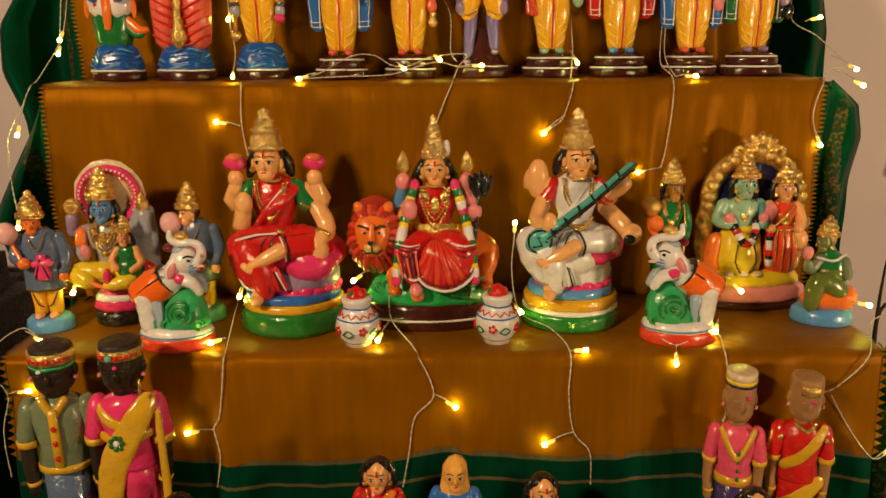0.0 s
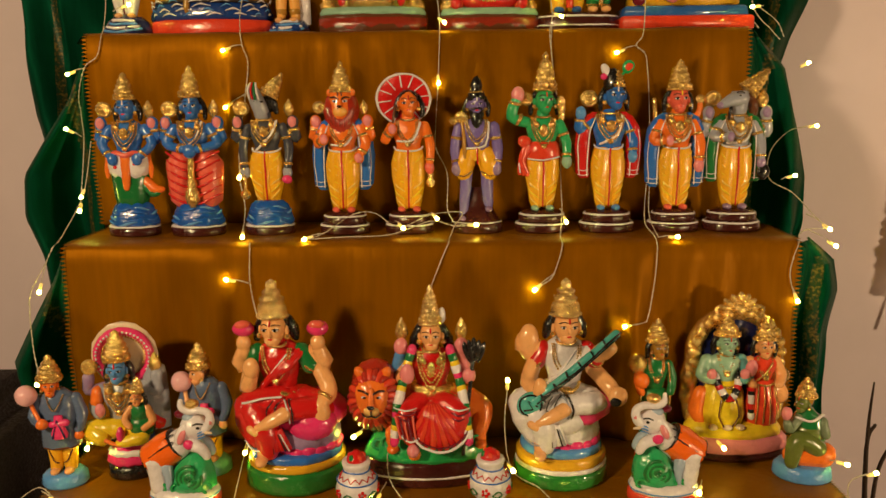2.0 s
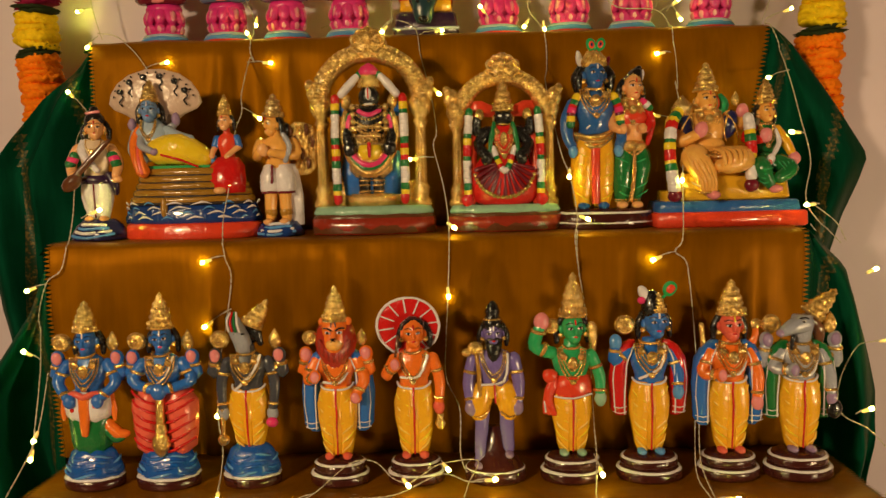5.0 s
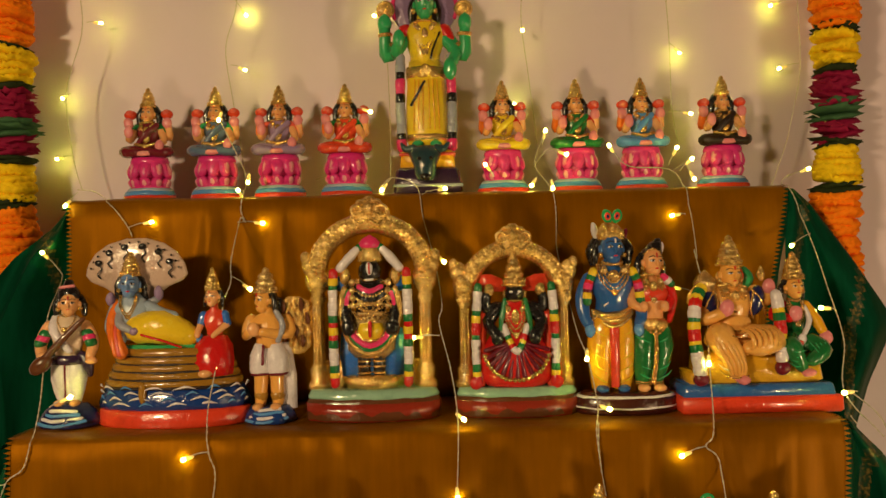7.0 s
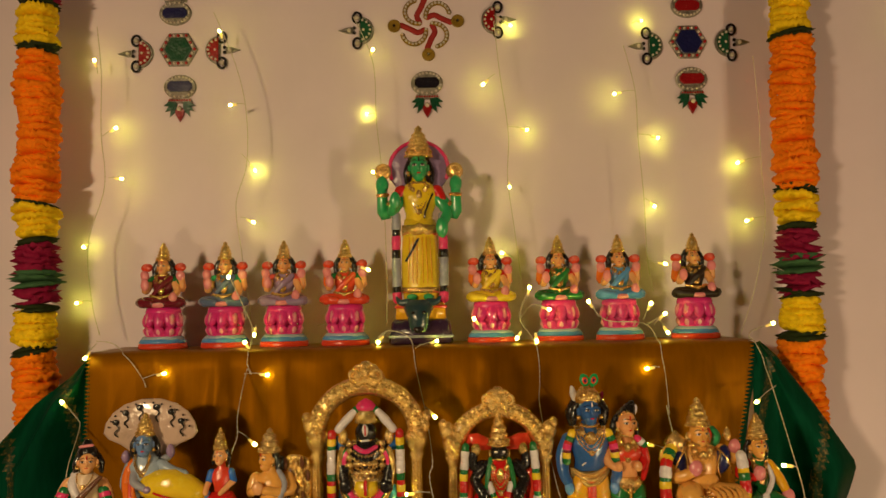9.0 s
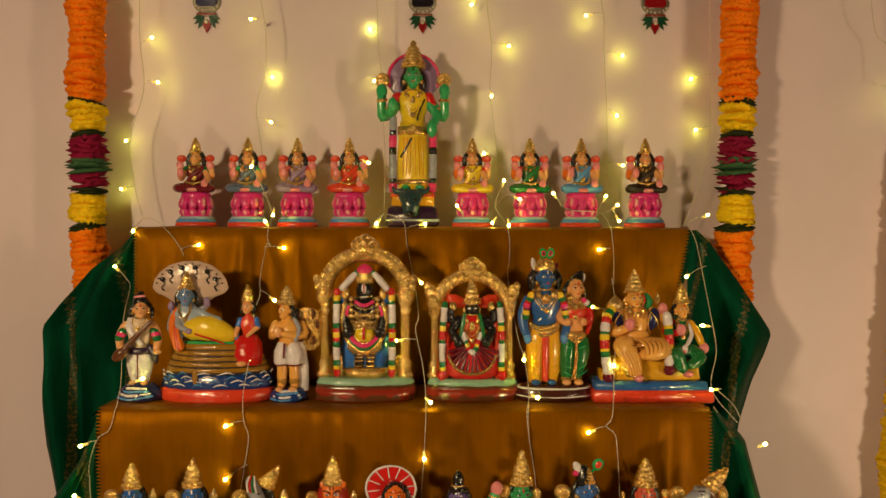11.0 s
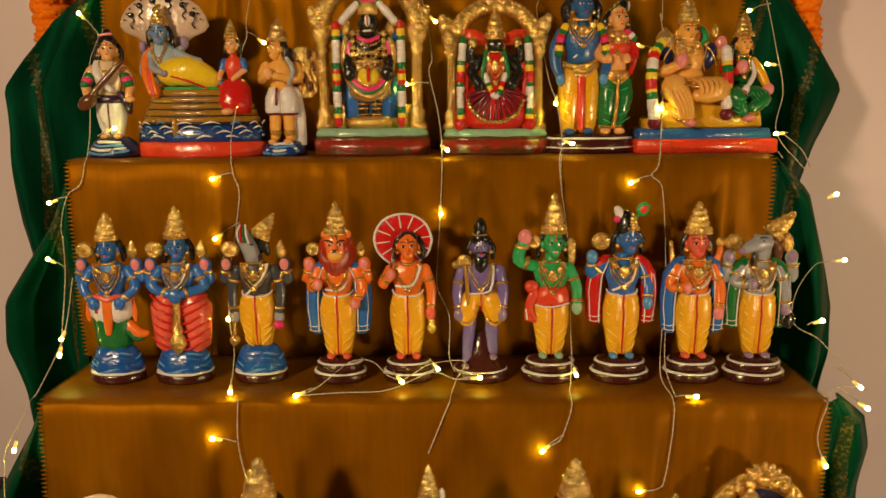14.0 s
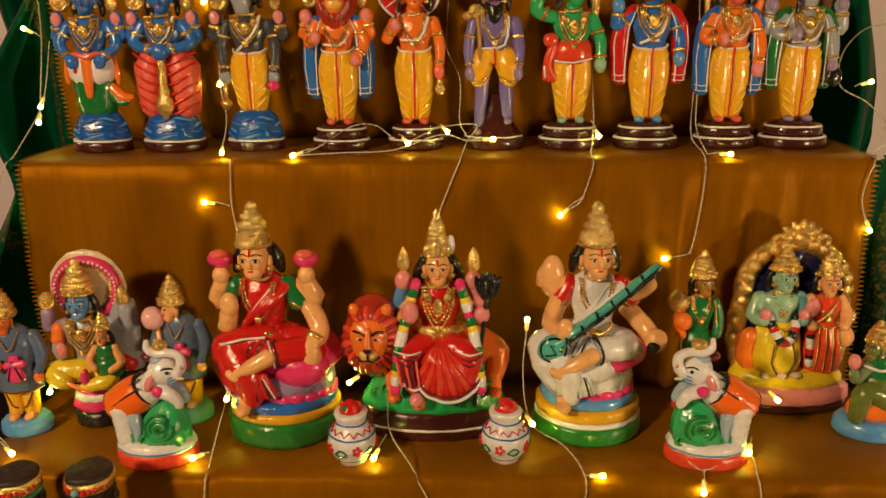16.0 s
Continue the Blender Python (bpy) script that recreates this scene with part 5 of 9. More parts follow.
def shrine(top, R, r, zc, half, dip):
    """Red plinth, pale green ground, two gilt pillars and a gilt arch with a knotted crest."""
    d = Doll()
    d.loft([(0, half, 30), (4, half + 1, 31), (24, half, 30), (28, half - 2, 28)], "brown", 36, 11, 0.02)
    d.loft([(1, half + 0.5, 30.5), (22, half + 1.2, 31)], "brick", 36, 11, 0.02, close=False)
    d.loft([(26, half - 2, 28), (30, half - 1, 29), (38, half - 5, 25)], "mint", 36, 9, 0.02)
    d.box((-half + 14, 8, 34), (half - 14, 20, 70), "gold")
    for e in (-1, 1):
        x = e * (half - 15)
        d.loft([(36, 14, 12, x, 4), (44, 14, 12, x, 4), (48, 10, 9, x, 4), (60, 12, 10, x, 4), (66, 8, 8, x, 4), (140, 7.5, 8, x, 4), (146, 11, 10, x, 4), (152, 8, 8, x, 4),
                (158, 13, 11, x, 4), (164, 15, 12, x, 4), (172, 16, 13, x, 4), (180, 12, 11, x, 4)], "gold", 16)
        for k in range(3):
            d.tube([(x - 4 + 4 * k, -4.5, 68), (x - 4 + 4 * k, -4.5, 138)], 1.3, "gold", 6, 1)
        d.ball((x + e * 8, 2, 186), (11, 8, 14), "gold")
        d.ball((x + e * 14, 1, 196), (7, 6, 8), "gold")
        d.ball((x + e * 5, -5, 176), (7, 6, 7), "gold")
    d.ring((0, 5, zc), R, r, "gold", a0=0, a1=180, squash=(top - zc - r) / R, n=30, seg=12)
    for k in range(31):
        a = math.pi * k / 30
        s = (top - zc - r) / R
        d.ball(((R - r * 0.5) * math.cos(a), 5 - r * 0.85, zc + (R - r * 0.5) * s * math.sin(a)), r * 0.2, "gold", u=6, v=4)
        d.ball(((R + r * 0.62) * math.cos(a), 5 - r * 0.55, zc + (R + r * 0.62) * s * math.sin(a)), (r * 0.34, r * 0.3, r * 0.34), "gold", u=8, v=5)
        if k % 2:
            d.ball((R * 1.03 * math.cos(a), 5 - r * 0.9, zc + R * 1.03 * s * math.sin(a)), (r * 0.36, r * 0.25, r * 0.30), "gold", (0, -math.degrees(a), 0), 8, 6)
    d.loft([(top - 22, 20, 9, 0, 1), (top - 10, 25, 11, 0, 1), (top + 2, 22, 10, 0, 1), (top + 12, 13, 8, 0, 1), (top + 20, 5, 5, 0, 1)], "gold", 22, 7, 0.09)
    d.ball((0, -8, top + 4), (6, 4, 8), "gold")
    for e in (-1, 1):
        d.ring((e * 15, -6, top + 2), 6.5, 2.4, "gold", n=14, seg=6)
        d.ring((e * 20, -4, top - 12), 6, 2.2, "gold", n=14, seg=6)
        d.ball((e * 7, -10, top - 2), (3, 2.4, 3), "gold", u=8, v=6)
        d.tube([(e * 2, -10, top - 10), (e * 11, -9, top - 15), (e * 20, -6, top - 7)], 2.2, "gold")
        d.tube([(e * 5, -7, top + 14), (e * 12, -5, top + 14), (e * 16, -4, top + 10)], [2.4, 2.0, 1.0], "gold")
    return d


# dark figure with red garland
d = shrine(250, 66, 13, 176, 80, 0)
d.loft([(38, 30, 16, 0, -6), (48, 32, 17, 0, -6), (54, 28, 14, 0, -6)], "gold", 24, 12, 0.03)
d.loft([(52, 36, 8, 0, 0), (80, 40, 9, 0, 0), (110, 36, 9, 0, 0)], "blue", 20, 9, 0.05)
for e in (-1, 1):
    d.tube([(e * 9, -6, 54), (e * 9, -8, 78)], 8, "black", 12, 1)
    for z in (56, 64, 70):
        d.tube([(e * 9, -8, z), (e * 9, -8, z + 1.5)], 9, "pale_gold", 12, 1, end=0.1)
d.loft([(74, 20, 12, 0, -5), (84, 28, 14, 0, -5), (104, 29, 14, 0, -5), (130, 26, 13, 0, -4)], "pale_gold", 24, 9, 0.05)
torso(d, 122, 164, 26, "black", -4)
d.loft([(98, 12, 10, 0, -13), (108, 17, 11, 0, -13), (117, 15, 10, 0, -12)], "lemon", 18)
for k in range(4):
    z = 124 + 9 * k
    d.beads([(-20 + 0.8 * k, -13, z + 6), (-9, -20, z), (0, -22, z - 2), (9, -20, z), (20 - 0.8 * k, -13, z + 6)], 2.0 if k % 2 else 2.6, "pale_gold", 2.2)
    for e in (-1, 1):
        d.ball((e * (25 + 0.6 * k), -15, z + 4), (3.4, 2.4, 3.4), "pale_gold", u=8, v=6)
d.tube([(0, -25, 118), (0, -25, 102)], 2.4, "red")
for off, m, r in ((0, "pink", 4.2), (7, "green", 3.6), (13, "gold", 4.0)):
    d.tube([((30 + off * 0.35) * math.cos(radians(q)), -23 - off * 0.1 + 9 * abs(math.cos(radians(q))), 132 + (58 + off) * math.sin(radians(q)) * (0.72 if math.sin(radians(q)) < 0 else 0.75)) for q in range(150, 391, 12)], r, m, 8, 1)
for e in (-1, 1):
    d.tube([(e * 22, -8, 158), (e * 31, -10, 140), (e * 27, -18, 118)], [8, 8, 7], "black")
    d.ball((e * 26, -20, 112), (9, 6, 10), "black")
    d.ball((e * 30, -8, 172), (7, 6, 11), "gold")
    d.ball((e * 34, -2, 164), (12, 8, 10), "blue")
    garland(d, [(e * 44, -12, 178), (e * 45, -14, 110), (e * 44, -15, 44)], 6, ["red", "lemon", "green", "white", "white", "white", "white", "green", "red", "lemon", "red", "green", "white", "white", "white", "green", "lemon", "red"], 1.35)
    for k in range(4):
        d.ball((e * 21, -17, 138 + 9 * k), (4.5, 3, 4.5), "pale_gold", u=8, v=6)
    d.tube([(e * 14, -9, 206), (e * 26, -10, 194), (e * 36, -11, 182)], [4.5, 6, 5.5], "white", 10)
    d.ball((e * 13, -9, 207), (5, 4, 5), "green")
necklace(d, 168, 16, -16, 44, m="pale_gold", r=1.8, rows=2)
d.tube([(-13, -15, 160), (0, -19, 155), (13, -15, 160)], 3.5, "pink")
for z in (128, 140):
    d.tube([(-14, -19, z), (14, -19, z)], 3, "pale_gold", 8, 1)
d.ball((0, -8, 178), (14, 12, 16), "black", u=16, v=10)
d.ball((0, -19, 182), (4, 2, 8), "white", u=8)
d.tube([(0, -21, 176), (0, -21, 188)], 1, "red", 6, 1)
d.tube([(-4, -19, 169), (4, -19, 169)], 1.5, "white", 6, 1)
d.loft([(190, 15, 13, 0, -6), (198, 14, 12, 0, -6), (205, 12, 11, 0, -6), (210, 11, 10, 0, -6)], "gold", 18, 9, 0.04)
d.loft([(207, 13, 11, 0, -7), (212, 13.5, 11, 0, -7), (218, 9, 8, 0, -7), (222, 3, 3, 0, -7)], "pink", 18)
d.make("figurine", "dark figurine with garlands under a gilt arch on a red base", (-0.068, 1.210, ZC), size=1.012)

# dark seated figure in red under a gilt arch
d = shrine(228, 64, 12.5, 150, 79, 0)
d.loft([(38, 34, 14, 0, -8), (46, 46, 17, 0, -8), (64, 50, 18, 0, -8), (84, 44, 17, 0, -7), (106, 30, 14, 0, -5)], "red", 30, 15, 0.05)
for k in range(13):
    a = radians(188 + 13.7 * k)
    d.tube([(12 * math.cos(a), -22, 96 + 10 * math.sin(a)), (40 * math.cos(a), -26, 92 + 40 * math.sin(a))], [2, 3], "wine", 6, 2)
d.beads([(41 * math.cos(radians(q)), -25.5, 86 + 38 * math.sin(radians(q))) for q in range(190, 352, 20)], 3.4, "gold", 1.7)
for e in (-1, 1):
    d.tube([(e * 42, -4, 130), (e * 46, -6, 80), (e * 48, -8, 42)], [7, 8, 9], "scarlet")
    garland(d, [(e * 47, -13, 168), (e * 51, -14, 110), (e * 50, -16, 44)], 6, ["green", "white", "white", "white", "green", "lemon", "red", "red", "green", "white", "white", "white", "white", "green", "lemon", "red"], 1.4)
    d.ball((e * 52, -17, 44), (9, 6, 8), "red")
    d.tube([(e * 18, -6, 140), (e * 34, -8, 122), (e * 26, -20, 106)], [8, 9, 7], "black")
    d.ball((e * 24, -22, 102), (8, 6, 11), "black")
    d.tube([(e * 22, -4, 142), (e * 36, -6, 138), (e * 36, -8, 156)], [6, 7, 6], "black")
    d.ball((e * 33, -9, 162), (7, 5, 9), "gold")
    d.loft([(160, 18, 6, e * 26, 4), (172, 20, 7, e * 26, 4), (182, 8, 5, e * 34, 4)], "scarlet", 14)
    d.tube([(e * 13, -14, 150), (e * 17, -16, 128), (e * 20, -18, 108)], [3, 4, 3], "green")
torso(d, 100, 142, 22, "red", -4)
garland(d, [(-15, -16, 116), (-8, -22, 96), (0, -25, 84), (8, -22, 96), (15, -16, 116)], 4.6, ["white", "white", "green", "lemon", "red"], 1.3)
necklace(d, 148, 15, -15, 44, r=1.8, rows=3)
d.ball((0, -8, 158), (13, 12, 14), "black", u=16, v=10)
for e in (-1, 1):
    d.ball((e * 5, -19, 160), (2.4, 1, 1.3), "white", u=8, v=6)
    d.ball((e * 13, -8, 156), (3, 3, 6), "gold")
crown(d, (0, -6, 166), 14, 48)
d.make("figurine", "dark figurine in a red fan skirt under a gilt arch", (0.108, 1.214, ZC), size=0.95)

# standing couple
d = Doll()
d.loft([(0, 61, 28), (4, 63, 29), (20, 61, 28), (28, 53, 24)], "maroon", 36)
d.loft([(21, 62, 28.6), (23.5, 60, 27.6)], "white", 36, close=False)
d.loft([(8, 63.5, 29.5), (10, 63.5, 29.5)], "white", 36, close=False)
hx, wx = -15, 33
for e in (-1, 1):
    d.ball((hx - 3 + e * 13, -15, 32), (8, 12, 5), "azure")
    d.loft([(30, 11, 11, hx - 3 + e * 13, -4), (50, 14, 14, hx - 2 + e * 13, -4), (84, 17, 16, hx - 2 + e * 12, -4), (108, 18, 17, hx - 1 + e * 10, -3), (124, 15, 15, hx + e * 8, -1)], "yellow", 18, 8, 0.035)
    for k in range(5):
        d.tube([(hx - 2 + e * 27, -9, 52 + 14 * k), (hx - 2 + e * 18, -18.5, 44 + 14 * k), (hx - 2 + e * 8, -19, 40 + 14 * k)], [0.4, 1.1, 0.4], "lemon", 6, 3)
    d.ball((wx - 4 + e * 10, -17, 32), (8, 9, 5), "skin")
    d.loft([(36, 9, 9, wx - 5 + e * 8, -6), (58, 13, 13, wx - 2 + e * 9, -6), (82, 16, 15, wx + 1 + e * 10, -5), (102, 15, 14, wx + 2 + e * 8, -3), (112, 11, 11, wx + 1 + e * 6, -2)], "green", 18, 7, 0.045)
    for k in range(5):
        d.tube([(wx + e * 22, -9, 52 + 11 * k), (wx + e * 14, -18, 47 + 11 * k), (wx + e * 4, -18, 43 + 11 * k)], [0.5, 1.3, 0.5], "jade", 6, 2)
    for z in (36, 39):
        d.tube([(wx - 5 + e * 8 - 9, -10, z), (wx - 5 + e * 8, -16, z), (wx - 5 + e * 8 + 9, -10, z)], 1.2, "gold", 6, 2)
d.loft([(34, 5, 3, hx - 1, -18), (70, 5, 3.5, hx - 1, -20), (108, 6, 3.5, hx - 1, -20), (122, 5, 3, hx, -17)], "scarlet", 12)
d.tube([(wx - 3, -18, 38), (wx + 1, -21, 70), (wx + 2, -19, 106)], [3.2, 3.2, 2.2], "gold")
d.beads([(wx - 3, -21, 42), (wx + 1, -24, 72), (wx + 2, -21, 104)], 1.7, "gold", 2.4)
for k in range(3):
    d.tube([(hx - 25, -6, 128 - 4 * k), (hx - 8, -19, 122 - 6 * k), (hx + 8, -19, 124 - 6 * k), (hx + 24, -6, 132 - 4 * k)], [2.2, 3.4, 3.4, 2.2], "gold", 8)
d.loft([(102, 17, 14, wx + 2, -4), (110, 19, 15, wx + 2, -4), (118, 15, 12, wx + 1, -3)], "gold", 20, 9, 0.08)
d.beads([(wx - 14, -12, 108), (wx + 2, -20, 98), (wx + 18, -12, 108)], 2.2, "gold", 2.0)
torso(d, 126, 174, 29, "azure", -2, hx)
torso(d, 116, 160, 20, "peach", -4, wx + 1, 0.12)
d.loft([(138, 18, 14, wx + 1, -5), (148, 20.5, 16, wx + 1, -6), (158, 18, 12, wx, -4)], "scarlet", 18)
for e in (-1, 1):
    d.tube([(hx + e * 27, -1, 168), (hx + e * 36, -3, 146), (hx + e * 36, -8, 124), (hx + e * 31, -13, 110)], [9, 9, 8, 6.5], "azure", 12)
    d.ball((hx + e * 30, -15, 104), (6.5, 6, 9), "sky")
    garland(d, [(hx + e * 24, -12, 176), (hx + e * 31, -13, 158), (hx + e * 33, -14, 138)], 6, ["lemon", "green", "red", "pink", "wine", "lemon", "green"], 0.9)
    d.tube([(hx + e * 38, -10, 122), (hx + e * 33, -14, 119), (hx + e * 29, -11, 120)], 2, "gold", 7, 2)
    d.tube([(wx + e * 18, -2, 156), (wx + e * 25, -6, 140), (wx + e * 16, -18, 130)], [7, 7, 5.5], "red" if e > 0 else "peach", 12)
    d.ball((wx + e * 13, -20, 132), (5.5, 5, 7), "peach")
d.tube([(wx + 22, -8, 158), (wx + 27, -9, 138), (wx + 22, -6, 112)], [5, 5, 3], "red", 10)
garland(d, [(wx + 14, -14, 168), (wx + 24, -12, 158)], 5, ["pink", "white", "green"], 1.0)
necklace(d, 184, 20, -17, 34, m="pale_gold", rows=4, r=1.7, cx=hx)
d.ball((hx, -17, 166), (9, 4, 12), "pale_gold", u=12, v=8)
d.tube([(hx + 18, -10, 170), (hx + 8, -17, 150), (hx - 12, -16, 134)], 1.2, "white", 6, 3)
necklace(d, 170, 14, -16, 30, rows=4, r=1.6, cx=wx)
for e in (-1, 1):
    d.tube([(hx + e * 13, 5, 216), (hx + e * 21, 4, 202), (hx + e * 22, 3, 186)], [8, 9, 5], "black")
head(d, (hx, -7, 204), 1.34, "azure", mark="white", yaw=10, wide=1.0)
d.loft([(214, 17, 15, hx, -2), (220, 18, 16, hx, -2), (228, 15, 13, hx, -1), (236, 9, 9, hx, 0)], "gold", 22, 11, 0.05)
for k in range(5):
    d.ball((hx - 12 + 6 * k, -15 + 1.2 * abs(k - 2), 222 + 3 * (2 - abs(k - 2))), (3.4, 3, 5), "gold", u=8, v=6)
for e in (-1, 1):
    d.ball((hx + 3 + e * 6, -1, 244), (6.5, 3, 9), "emerald", (0, e * 18, 0))
    d.ball((hx + 3 + e * 6, -3.6, 244), (3.6, 1.6, 5), "scarlet", (0, e * 18, 0), 8, 6)
    d.ball((hx + 3 + e * 6, -4.6, 244), (1.8, 1.2, 2.6), "navy", (0, e * 18, 0), 8, 6)
d.ball((hx - 19, 0, 226), (4.5, 4, 11), "white", (0, -14, 0))
d.ball((hx + 19, 0, 222), (3.5, 3, 7), "wine", (0, 14, 0))
head(d, (wx + 2, -8, 186), 1.16, "peach", mark="red", yaw=12, wide=1.0)
d.loft([(192, 13.5, 12, wx + 2, 0), (200, 13, 11, wx + 4, 1), (208, 9, 9, wx + 8, 2), (215, 4, 4, wx + 12, 3)], "black", 16)
d.ball((wx + 16, 1, 203), (3.2, 3, 8), "white", (0, 10, 0))
d.ball((wx + 2, -13, 200), (2.2, 2, 4), "gold", u=8, v=6)
d.beads([(wx - 8, -10, 196), (wx + 2, -14, 202), (wx + 12, -9, 197)], 1.3, "gold", 2.0)
d.make("sculpture", "painted clay couple standing together on a dark oval base", (0.243, 1.212, ZC), size=0.99)

# seated couple on a bench
d = Doll()
d.box((-101, -38, 0), (101, 36, 21), "scarlet")
d.box((-98, -36, 20), (92, 33, 36), "azure", 0.97)
d.box((-74, -30, 35), (80, 28, 72), "mustard", 0.95)
d.box((-86, -26, 35), (-70, 24, 50), "mustard")
mx, sx = -26, 53
d.ball((mx + 4, -6, 88), (40, 26, 19), "straw", u=22, v=12)
d.tube([(mx - 12, -12, 92), (mx - 24, -32, 94), (mx - 12, -41, 72), (mx - 6, -42, 50)], [18, 18, 15, 10], "straw", 16)
d.ball((mx - 3, -48, 44), (9, 11, 6), "rose")
d.tube([(mx + 12, -14, 92), (mx + 44, -30, 92), (mx + 24, -40, 84), (mx + 6, -42, 82)], [17, 16, 13, 8], "straw", 16)
for k in range(6):
    d.tube([(mx - 32 + k, -36, 90 - 7 * k), (mx - 20, -52 + 1.4 * k, 84 - 7 * k), (mx - 4 + k, -46, 86 - 7 * k)], [0.5, 1.3, 0.5], "ochre" if k % 2 else "cream", 6, 3)
for k in range(4):
    d.tube([(mx + 14 + 8 * k, -36, 100), (mx + 18 + 7 * k, -49 + 2 * k, 92), (mx + 16 + 6 * k, -46 + k, 80)], [0.5, 1.3, 0.5], "ochre" if k % 2 else "cream", 6, 3)
d.ball((mx - 14, -50, 76), (6, 3, 5), "rose", u=10, v=6)
d.ball((mx + 40, -38, 84), (7, 5, 6), "rose", u=10, v=6)
for k in range(5):
    d.tube([(mx - 36 + 5.5 * k, -34, 107 - k), (mx - 33 + 6 * k, -54 + 2.5 * abs(k - 2), 86), (mx - 21 + 4.6 * k, -57 + 2.5 * abs(k - 2), 64), (mx - 16 + 4 * k, -49 + abs(k - 2), 50)], [1.5, 3.2, 3.2, 2.4], "straw", 8, 3)
    d.tube([(mx + 2 + 9 * k, -32, 105), (mx + 8 + 8 * k, -48 + k, 100), (mx + 10 + 7 * k, -53 + k, 87), (mx + 6 + 7 * k, -40, 74)], [1.5, 3.0, 3.0, 2.0], "straw", 8, 3)
d.tube([(mx - 22, -47, 48), (mx - 10, -54, 47), (mx + 4, -48, 49)], 1.4, "gold", 6, 3)
d.tube([(mx - 36, -30, 100), (mx - 20, -46, 98), (mx, -46, 96), (mx + 20, -46, 99), (mx + 44, -36, 98)], 1.3, "gold", 6, 4)
d.beads([(mx - 22, -22, 104), (mx - 8, -28, 98), (mx + 8, -28, 98), (mx + 22, -22, 104)], 2.2, "gold", 1.5)
torso(d, 98, 150, 29, "amber", -2, mx, 0.10)
d.ball((mx, -9, 108), (24, 17, 17), "amber", u=18, v=12)
d.tube([(mx - 20, -14, 106), (mx, -25, 100), (mx + 20, -14, 106)], 2.4, "gold")
for e in (-1, 1):
    d.ball((mx + e * 30, -9, 138), (11, 11, 20), "navy", (0, e * 16, 0), 14, 10)
    d.tube([(mx + e * 22, -15, 154), (mx + e * 34, -19, 138), (mx + e * 40, -14, 120)], 1.4, "gold", 6, 3)
    d.tube([(mx + e * 24, -18, 150), (mx + e * 20, -20, 130), (mx + e * 24, -16, 116)], 1.2, "gold", 6, 3)
d.tube([(mx - 34, -6, 128), (mx - 38, -18, 116), (mx - 20, -28, 124)], [9, 9, 7], "amber", 12)
d.ball((mx - 14, -31, 131), (9, 6, 11), "rose", (0, 20, 0))
d.tube([(mx - 30, 2, 150), (mx - 48, -2, 140), (mx - 40, -8, 156)], [8, 8, 7], "amber", 12)
d.loft([(146, 4, 4, mx - 34, -10), (152, 12, 10, mx - 34, -10), (162, 15, 12, mx - 34, -10), (170, 10, 8, mx - 34, -10), (178, 2, 2, mx - 34, -10)], "pale_gold", 14, 7, 0.09)
d.tube([(mx + 30, -2, 150), (mx + 46, -6, 138), (mx + 46, -10, 152)], [8, 8, 6], "amber", 12)
d.ball((mx + 46, -13, 156), (8, 6, 10), "rose")
emblem(d, (mx + 38, -8, 172), 9, "shell")
d.tube([(mx + 20, 6, 152), (mx + 28, 7, 166), (mx + 22, 6, 178)], [6, 7, 4], "jade")
d.tube([(mx + 14, 8, 156), (mx + 20, 8, 176)], [6, 4], "scarlet")
necklace(d, 158, 17, -17, 30, rows=4, r=1.8, cx=mx)
garland(d, [(mx - 40, -16, 156), (-78, -26, 138), (-82, -32, 100), (-77, -38, 50)], 8.6, ["lemon", "green", "lemon", "red", "white", "white", "green", "lemon", "red", "red", "lemon", "green", "white", "white", "white", "white"], 0.95)
d.ball((-77, -39, 44), (10, 8, 9), "wine")
garland(d, [(24, -24, 146), (26, -30, 110), (25, -36, 66)], 8, ["white", "white", "lemon", "green", "red", "red", "lemon", "green", "white", "white"], 0.95)
d.ball((25, -37, 56), (10, 8, 9.5), "wine")
head(d, (mx - 1, -7, 172), 1.20, "amber", mark="red", hair=None, locks=False, yaw=10, wide=1.02)
crown(d, (mx - 1, -4, 182), 15.5, 40)
for e in (-1, 1):
    d.ball((mx - 1 + e * 14, -4, 168), (4, 4, 8), "gold")
d.ball((sx, -10, 84), (27, 22, 17), "green", u=18)
d.tube([(sx - 10, -18, 86), (sx - 14, -36, 78), (sx - 4, -38, 56)], [13, 12, 8], "green", 14)
d.tube([(sx + 14, -18, 86), (sx + 24, -34, 76), (sx + 6, -40, 64)], [12, 11, 8], "green", 14)
for k in range(4):
    d.tube([(sx - 26 + 2 * k, -38, 80 - 6 * k), (sx - 14, -48 + k, 76 - 6 * k), (sx - 2, -44, 78 - 6 * k)], [0.4, 1.1, 0.4], "jade", 6, 3)
    d.tube([(sx + 6 + 6 * k, -40, 86), (sx + 14 + 5 * k, -45 + 2 * k, 74)], [0.9, 0.5], "jade", 6, 2)
d.ball((sx + 2, -42, 50), (9, 8, 5.5), "rose")
torso(d, 94, 132, 18, "green", -6, sx, 0.10)
d.tube([(sx - 16, -6, 132), (sx - 26, -12, 118), (sx - 12, -24, 116)], [8, 8, 6], "red", 12)
d.ball((sx - 6, -27, 122), (8.5, 6, 10), "rose")
d.tube([(sx + 16, -6, 130), (sx + 26, -12, 112), (sx + 32, -18, 98)], [7, 7, 6], "yellow", 12)
d.ball((sx + 35, -20, 90), (8.5, 7, 9.5), "rose")
d.tube([(sx + 10, -16, 130), (sx + 14, -20, 112), (sx + 4, -28, 96)], [2.5, 3.5, 3], "white")
